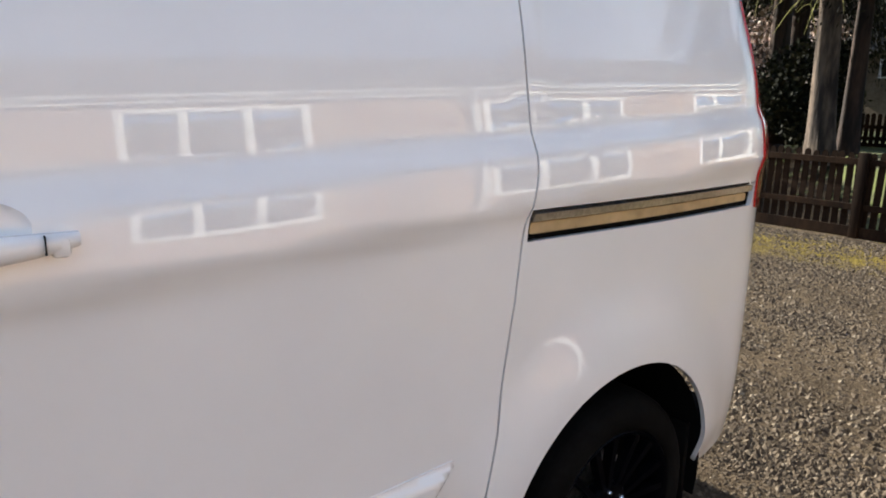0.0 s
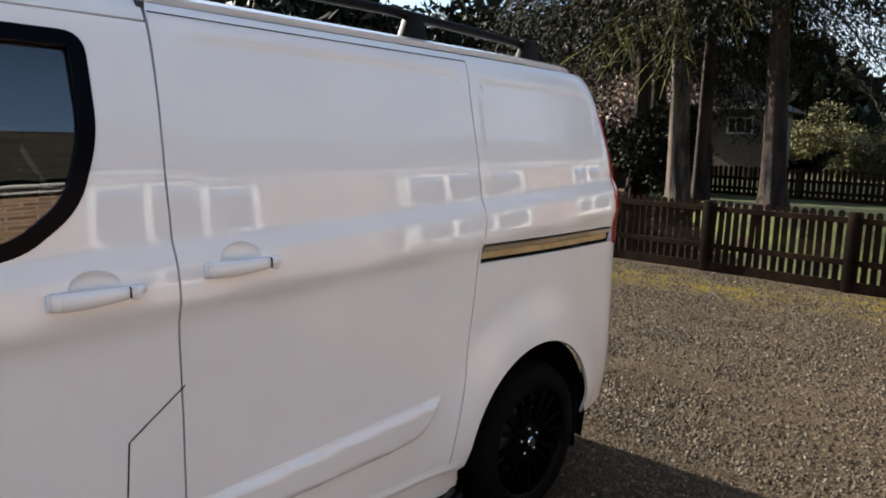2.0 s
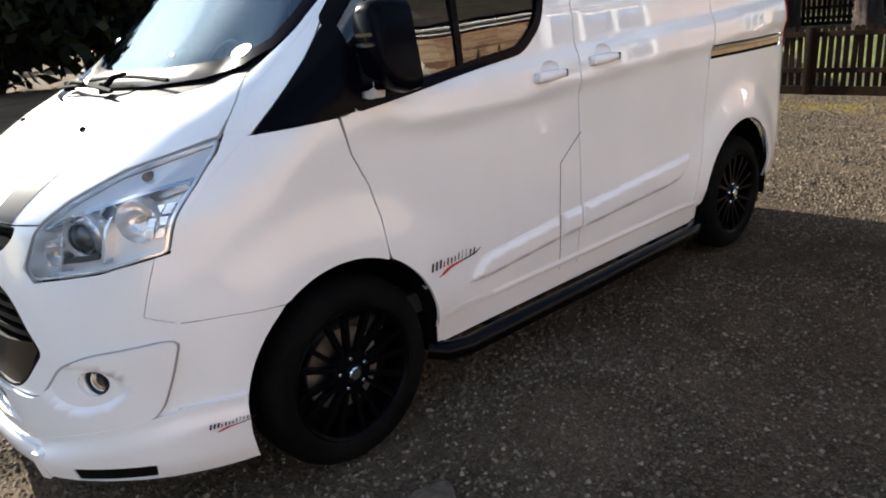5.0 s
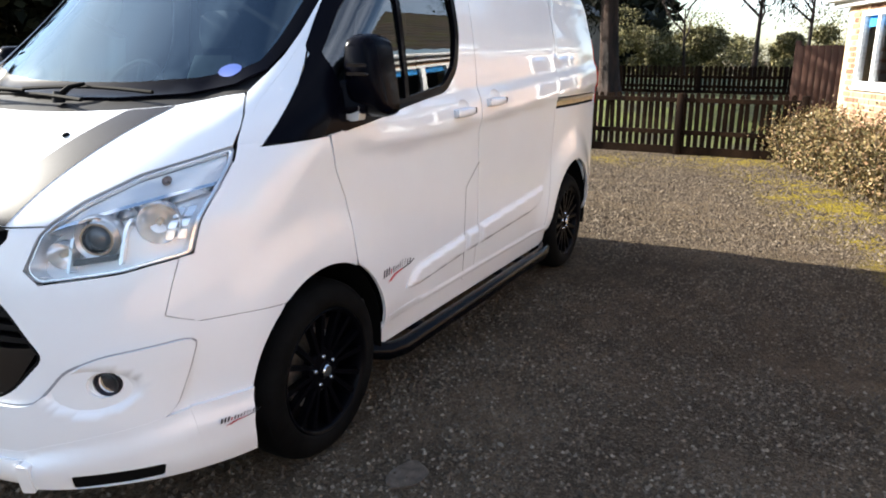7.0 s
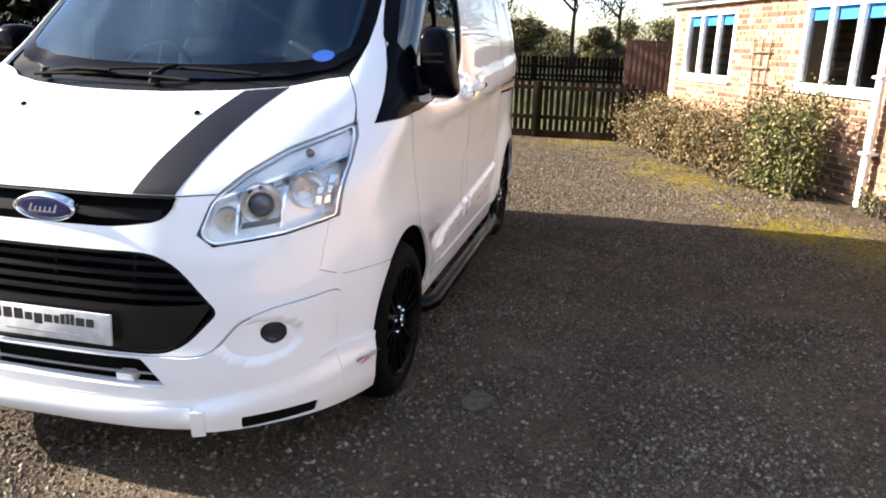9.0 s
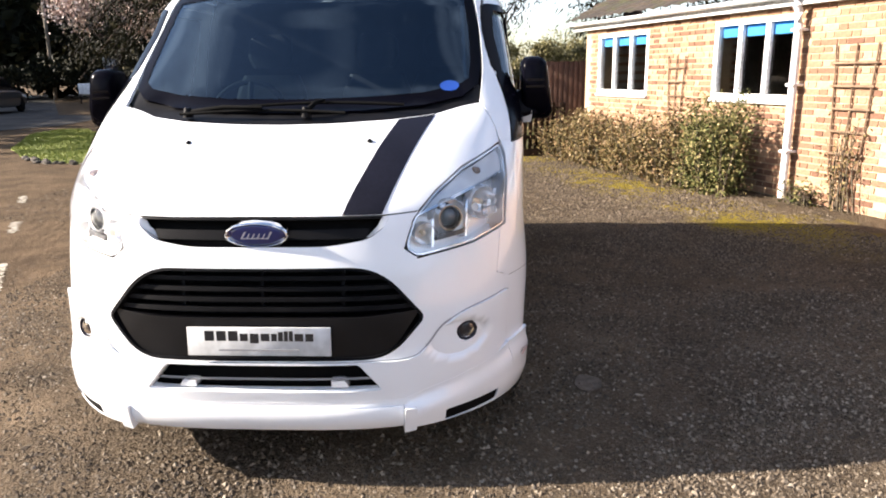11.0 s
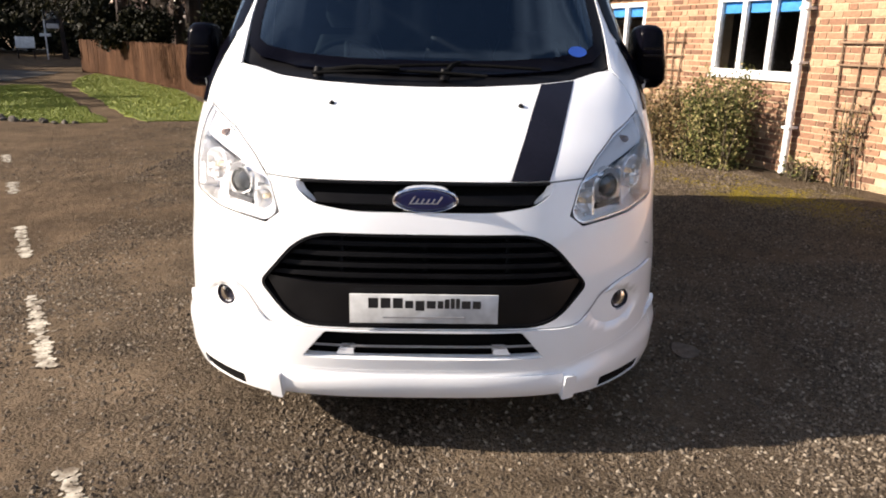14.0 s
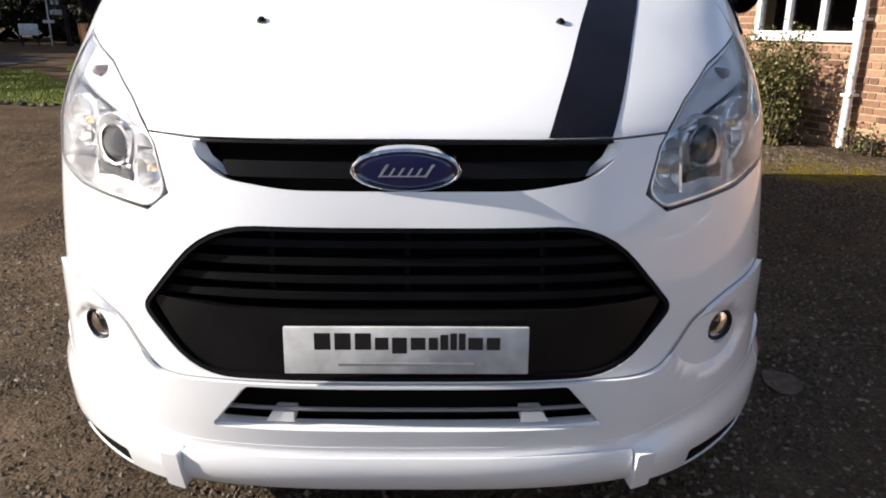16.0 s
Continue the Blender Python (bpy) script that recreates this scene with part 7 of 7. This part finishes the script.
bare_tree(30.0, 0.1, 0.6, 6.5, 0.14, "slim bare tree in the scrub")
bare_tree(27.0, -1.8, 0.6, 5.5, 0.10, "thin bare tree beyond the garden")
bare_tree(31.0, 3.0, 0.6, 5.0, 0.10, "leaning bare tree in the scrub")
bare_tree(40.0, 20.6, 0.0, 7.2, 0.16, "blossoming cherry tree by the lane", BARK, BLOSSOM, 9000)
bare_tree(25.9, 10.65, 0.0, 8.0, 0.14, "pale bare trunk behind the brown fence")
bare_tree(23.0, 8.8, 0.15, 4.0, 0.10, "blossoming shrub beside the far house", BARK, BLOSSOM, 1600)

thicket("far_scrub", "olive and yellow spring scrub on rising land", "scrub", [(33, 38, -14, 8, 0.4, 3.0), (42, 52, -20, 16, 0.4, 4.4), (26, 30, -9, -4, 0.4, 2.4), (30, 34, -3, 4, 0.4, 2.6)], 130000, 0.15, SCRUB)
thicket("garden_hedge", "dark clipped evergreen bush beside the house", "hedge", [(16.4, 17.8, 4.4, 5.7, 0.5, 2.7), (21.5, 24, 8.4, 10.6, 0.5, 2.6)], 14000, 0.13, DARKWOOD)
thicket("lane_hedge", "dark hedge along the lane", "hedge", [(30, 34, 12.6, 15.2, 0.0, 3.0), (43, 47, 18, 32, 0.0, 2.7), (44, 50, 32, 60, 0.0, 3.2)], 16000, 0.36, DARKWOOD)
# the last block is added out of view to help shade the lane
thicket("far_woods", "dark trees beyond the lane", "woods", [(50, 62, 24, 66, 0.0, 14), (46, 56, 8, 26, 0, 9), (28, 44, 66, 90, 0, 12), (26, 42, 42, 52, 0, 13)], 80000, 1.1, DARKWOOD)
# tall foliage added out of view, only to cast shade on the lane
thicket("lane_trees", "unseen trees added to shade the lane", "woods", [(3, 26, 30, 35, 0, 10.5)], 14000, 0.9, DARKWOOD)
# two unseen belts added to close the surroundings for reflections
thicket("rear_woods", "unseen tree belt added behind the yard for reflections", "woods", [(-48, -40, -40, 40, 0, 9), (-40, 6, -52, -44, 0, 9), (8, 60, -46, -36, 0, 9)], 26000, 1.0, DARKWOOD)
thicket("side_woods", "unseen tree belt added across the lane for reflections", "woods", [(-38, 20, 62, 74, 0, 9)], 14000, 1.0, DARKWOOD)


# plastered house behind the trees
def far_house():
    h = thing("far_house", "buff plastered house with a dark tiled roof behind trees", "house", pose(27.0, 6.2, 0.5))
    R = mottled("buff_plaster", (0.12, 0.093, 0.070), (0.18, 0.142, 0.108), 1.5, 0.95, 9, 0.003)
    D = 2.6
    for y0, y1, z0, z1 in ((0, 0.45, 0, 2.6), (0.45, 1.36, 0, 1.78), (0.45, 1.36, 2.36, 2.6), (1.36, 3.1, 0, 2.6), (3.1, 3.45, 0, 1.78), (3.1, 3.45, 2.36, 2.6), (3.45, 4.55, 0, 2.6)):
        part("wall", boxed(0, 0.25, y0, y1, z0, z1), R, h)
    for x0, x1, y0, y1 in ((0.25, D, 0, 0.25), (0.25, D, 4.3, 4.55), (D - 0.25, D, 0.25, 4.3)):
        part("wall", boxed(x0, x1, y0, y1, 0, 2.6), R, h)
    bm = bmesh.new()
    e = 0.35
    vs = [bm.verts.new(p) for p in ((-e, -e, 2.6), (D + e, -e, 2.6), (D + e, 4.55 + e, 2.6), (-e, 4.55 + e, 2.6), (D / 2, 1.4, 3.7), (D / 2, 3.2, 3.7))]
    for q in ((0, 1, 4), (1, 2, 5, 4), (2, 3, 5), (3, 0, 4, 5), (3, 2, 1, 0)):
        bm.faces.new([vs[i] for i in q])
    bmesh.ops.recalc_face_normals(bm, faces=bm.faces[:])
    part("roof", bm, mottled("dark_roof_tile", (0.035, 0.032, 0.03), (0.085, 0.075, 0.065), 2, 0.9, 12, 0.01), h)
    for y, wd in ((0.45, 0.91), (3.1, 0.35)):
        w = new("window")
        w.parent = h
        fr = bmesh.new()
        bars = [(y, y + wd, 1.78, 1.83), (y, y + wd, 2.31, 2.36), (y, y + 0.05, 1.83, 2.31), (y + wd - 0.05, y + wd, 1.83, 2.31)]
        if wd > 0.5:
            bars += [(y + 0.27, y + 0.32, 1.83, 2.31), (y + 0.58, y + 0.63, 1.83, 2.31)]
        for a, b, c, d in bars:
            box(fr, -0.02, 0.06, a, b, c, d)
        part("frame", fr, UPVC, w)
        part("pane", boxed(0.05, 0.06, y, y + wd, 1.80, 2.34), GLOSS_BLACK, w)


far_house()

# signs by the lane
SIGN_POST = mottled("sign_post_white", (0.55, 0.55, 0.55), (0.7, 0.7, 0.7), 4, 0.6)
sg = thing("estate_sign", "white post with dark and pale sign boards by the lane", "sign", pose(40, 21.55, 0, 0, 0, 28))
part("post", boxed(-0.04, 0.04, -0.04, 0.04, -0.1, 2.68, 0.01), SIGN_POST, sg)
part("board", boxed(-0.035, -0.01, -0.75, -0.06, 1.98, 2.62, 0.006), mottled("sign_navy", (0.012, 0.014, 0.03), (0.02, 0.024, 0.045), 4, 0.5), sg, "dark navy board")
part("lettering_bar", boxed(-0.045, -0.036, -0.62, -0.44, 2.22, 2.48), SIGN_POST, sg)
part("lettering_bar", boxed(-0.045, -0.036, -0.36, -0.18, 2.22, 2.48), SIGN_POST, sg)
part("lower_board", boxed(-0.035, -0.01, -0.72, -0.10, 1.68, 1.94, 0.006), mottled("sign_pale", (0.45, 0.42, 0.42), (0.6, 0.56, 0.56), 4, 0.6), sg)
part("arm_board", boxed(-0.035, -0.01, -0.28, 0.30, 1.24, 1.40, 0.006), SIGN_POST, sg)
wb = thing("notice_board", "white notice board on two short posts", "sign", pose(40, 22.75, 0, 0, 0, 28))
part("board", boxed(-0.03, 0.0, -0.48, 0.48, 0.58, 1.20, 0.01), mottled("board_white", (0.68, 0.69, 0.70), (0.8, 0.81, 0.82), 2, 0.6), wb)
for y in (-0.40, 0.40):
    part("post", boxed(0.0, 0.06, y - 0.04, y + 0.04, -0.1, 1.17, 0.008), BARK, wb)
pl = thing("telegraph_pole", "tall wooden telegraph pole beyond the lane", "pole", pose(47, 29.0, 0))
bm = bmesh.new()
tube(bm, [(0, 0, -0.1), (0, 0, 8.0)], [0.14, 0.10], 10)
part("mast", smooth_all(bm, 60), mottled("pole_wood", (0.10, 0.08, 0.06), (0.2, 0.17, 0.13), 3, 0.9), pl)
part("crossarm", boxed(-0.05, 0.05, -0.7, 0.7, 7.4, 7.5, 0.01), BARK, pl)


# dark estate car on the lane
def lane_car():
    c = thing("parked_car", "dark grey estate car standing on the lane", "car", pose(29.0, 21.3, 0.02, 0, 0, 12))
    P = principled("dark_car_paint", (0.035, 0.034, 0.036), 0.3, 0.0, 1.0)
    W = 0.90

    def ring(x, zb, zt, w):
        return [(x, y, z) for y, z in rounded([(-w, zb), (w, zb), (w * 0.98, zt), (-w * 0.98, zt)], 0.12, 3)]
    part("body", smooth_all(loft(bmesh.new(), [ring(-2.25, 0.45, 0.85, 0.80), ring(-2.15, 0.30, 1.0, 0.88), ring(-0.9, 0.25, 1.02, W), ring(1.3, 0.25, 0.98, W), ring(2.1, 0.30, 0.85, 0.86), ring(2.3, 0.42, 0.70, 0.74)]), 45), P, c)
    part("cabin", smooth_all(loft(bmesh.new(), [ring(-2.12, 0.98, 1.02, 0.80), ring(-1.95, 0.98, 1.48, 0.70), ring(-0.4, 0.98, 1.58, 0.70), ring(0.5, 0.98, 1.52, 0.68), ring(1.25, 0.96, 1.02, 0.76)]), 45), GLOSS_BLACK, c)
    part("roof", smooth_all(loft(bmesh.new(), [ring(-1.95, 1.47, 1.52, 0.68), ring(-0.4, 1.56, 1.62, 0.69), ring(0.45, 1.51, 1.56, 0.66)]), 45), P, c)
    for x in (-1.4, 1.4):
        for y in (-0.80, 0.80):
            bm = bmesh.new()
            lathe(bm, [(0.0, -0.10), (0.20, -0.10), (0.22, -0.09), (0.32, -0.09), (0.335, -0.05), (0.335, 0.05), (0.32, 0.09), (0.0, 0.09)], 24, "y", (x, y, 0.335))
            part("wheel", smooth_all(bm, 40), RUBBER, c)
    for y in (-0.68, 0.68):
        part("tail_light", boxed(-2.27, -2.15, y - 0.12, y + 0.12, 0.78, 0.95, 0.02), RED_LENS, c)


lane_car()


# ---- bricks of the near wall: the closest 300 single, the rest in one piece ----
bm = bmesh.new()
box(bm, -0.1055, 0.1055, 0.0, 0.006, -0.0295, 0.0295)
brick_me = bpy.data.meshes.new("brick")
bm.to_mesh(brick_me)
bm.free()
brick_me.materials.append(BRICK_O)
bm = bmesh.new()
box(bm, -0.049, 0.049, 0.0, 0.006, -0.0295, 0.0295)
half_me = bpy.data.meshes.new("brick")
bm.to_mesh(half_me)
bm.free()
half_me.materials.append(BRICK_O)
rest_v, rest_f, singles = [], [], 0
for row in range(29):
    z = 0.0425 + 0.075 * row
    # alternate long and short faces along each course
    s, k_in = -1.18 + (0.16875 if row % 2 else 0.0), 0
    while s < S1 - 0.11:
        c, wd, me = (s, 0.1055, brick_me) if k_in % 2 == 0 else (s, 0.049, half_me)
        s, k_in = s + 0.16875, k_in + 1
        lo, hi = c - wd, c + wd
        blocked = False
        for a, b in WINS[:2]:
            if SILL - 0.05 < z + 0.03 and z - 0.03 < HEAD_Z and lo < b and hi > a:
                if lo < a - 0.06:
                    hi = a
                elif hi > b + 0.06:
                    lo = b
                else:
                    blocked = True
        if blocked or z > EAVE - 0.05:
            continue
        whole = hi - lo > 2 * wd - 0.001
        c, wd = (lo + hi) / 2, (hi - lo) / 2
        dy = rng.uniform(0.0, 0.0035)
        if -1.65 < c < 0.62 and whole and singles < 300:
            ob = new("brick", me)
            ob.parent = wall_front
            ob.matrix_basis = Matrix.Translation((c, dy + 0.001, z))
            singles += 1
        else:
            k = len(rest_v)
            for x in (c - wd, c + wd):
                for y in (0.0, 0.007 + dy):
                    for zz in (z - 0.0295, z + 0.0295):
                        rest_v.append((x, y, zz))
            rest_f += [(k, k + 1, k + 3, k + 2), (k + 4, k + 6, k + 7, k + 5), (k, k + 4, k + 5, k + 1), (k + 2, k + 3, k + 7, k + 6), (k, k + 2, k + 6, k + 4), (k + 1, k + 5, k + 7, k + 3)]
rest = sheet(rest_v, rest_f, "brick_courses", BRICK_J, wall_front)
tagged(rest, "orange-brown brick courses", kind="stuff")
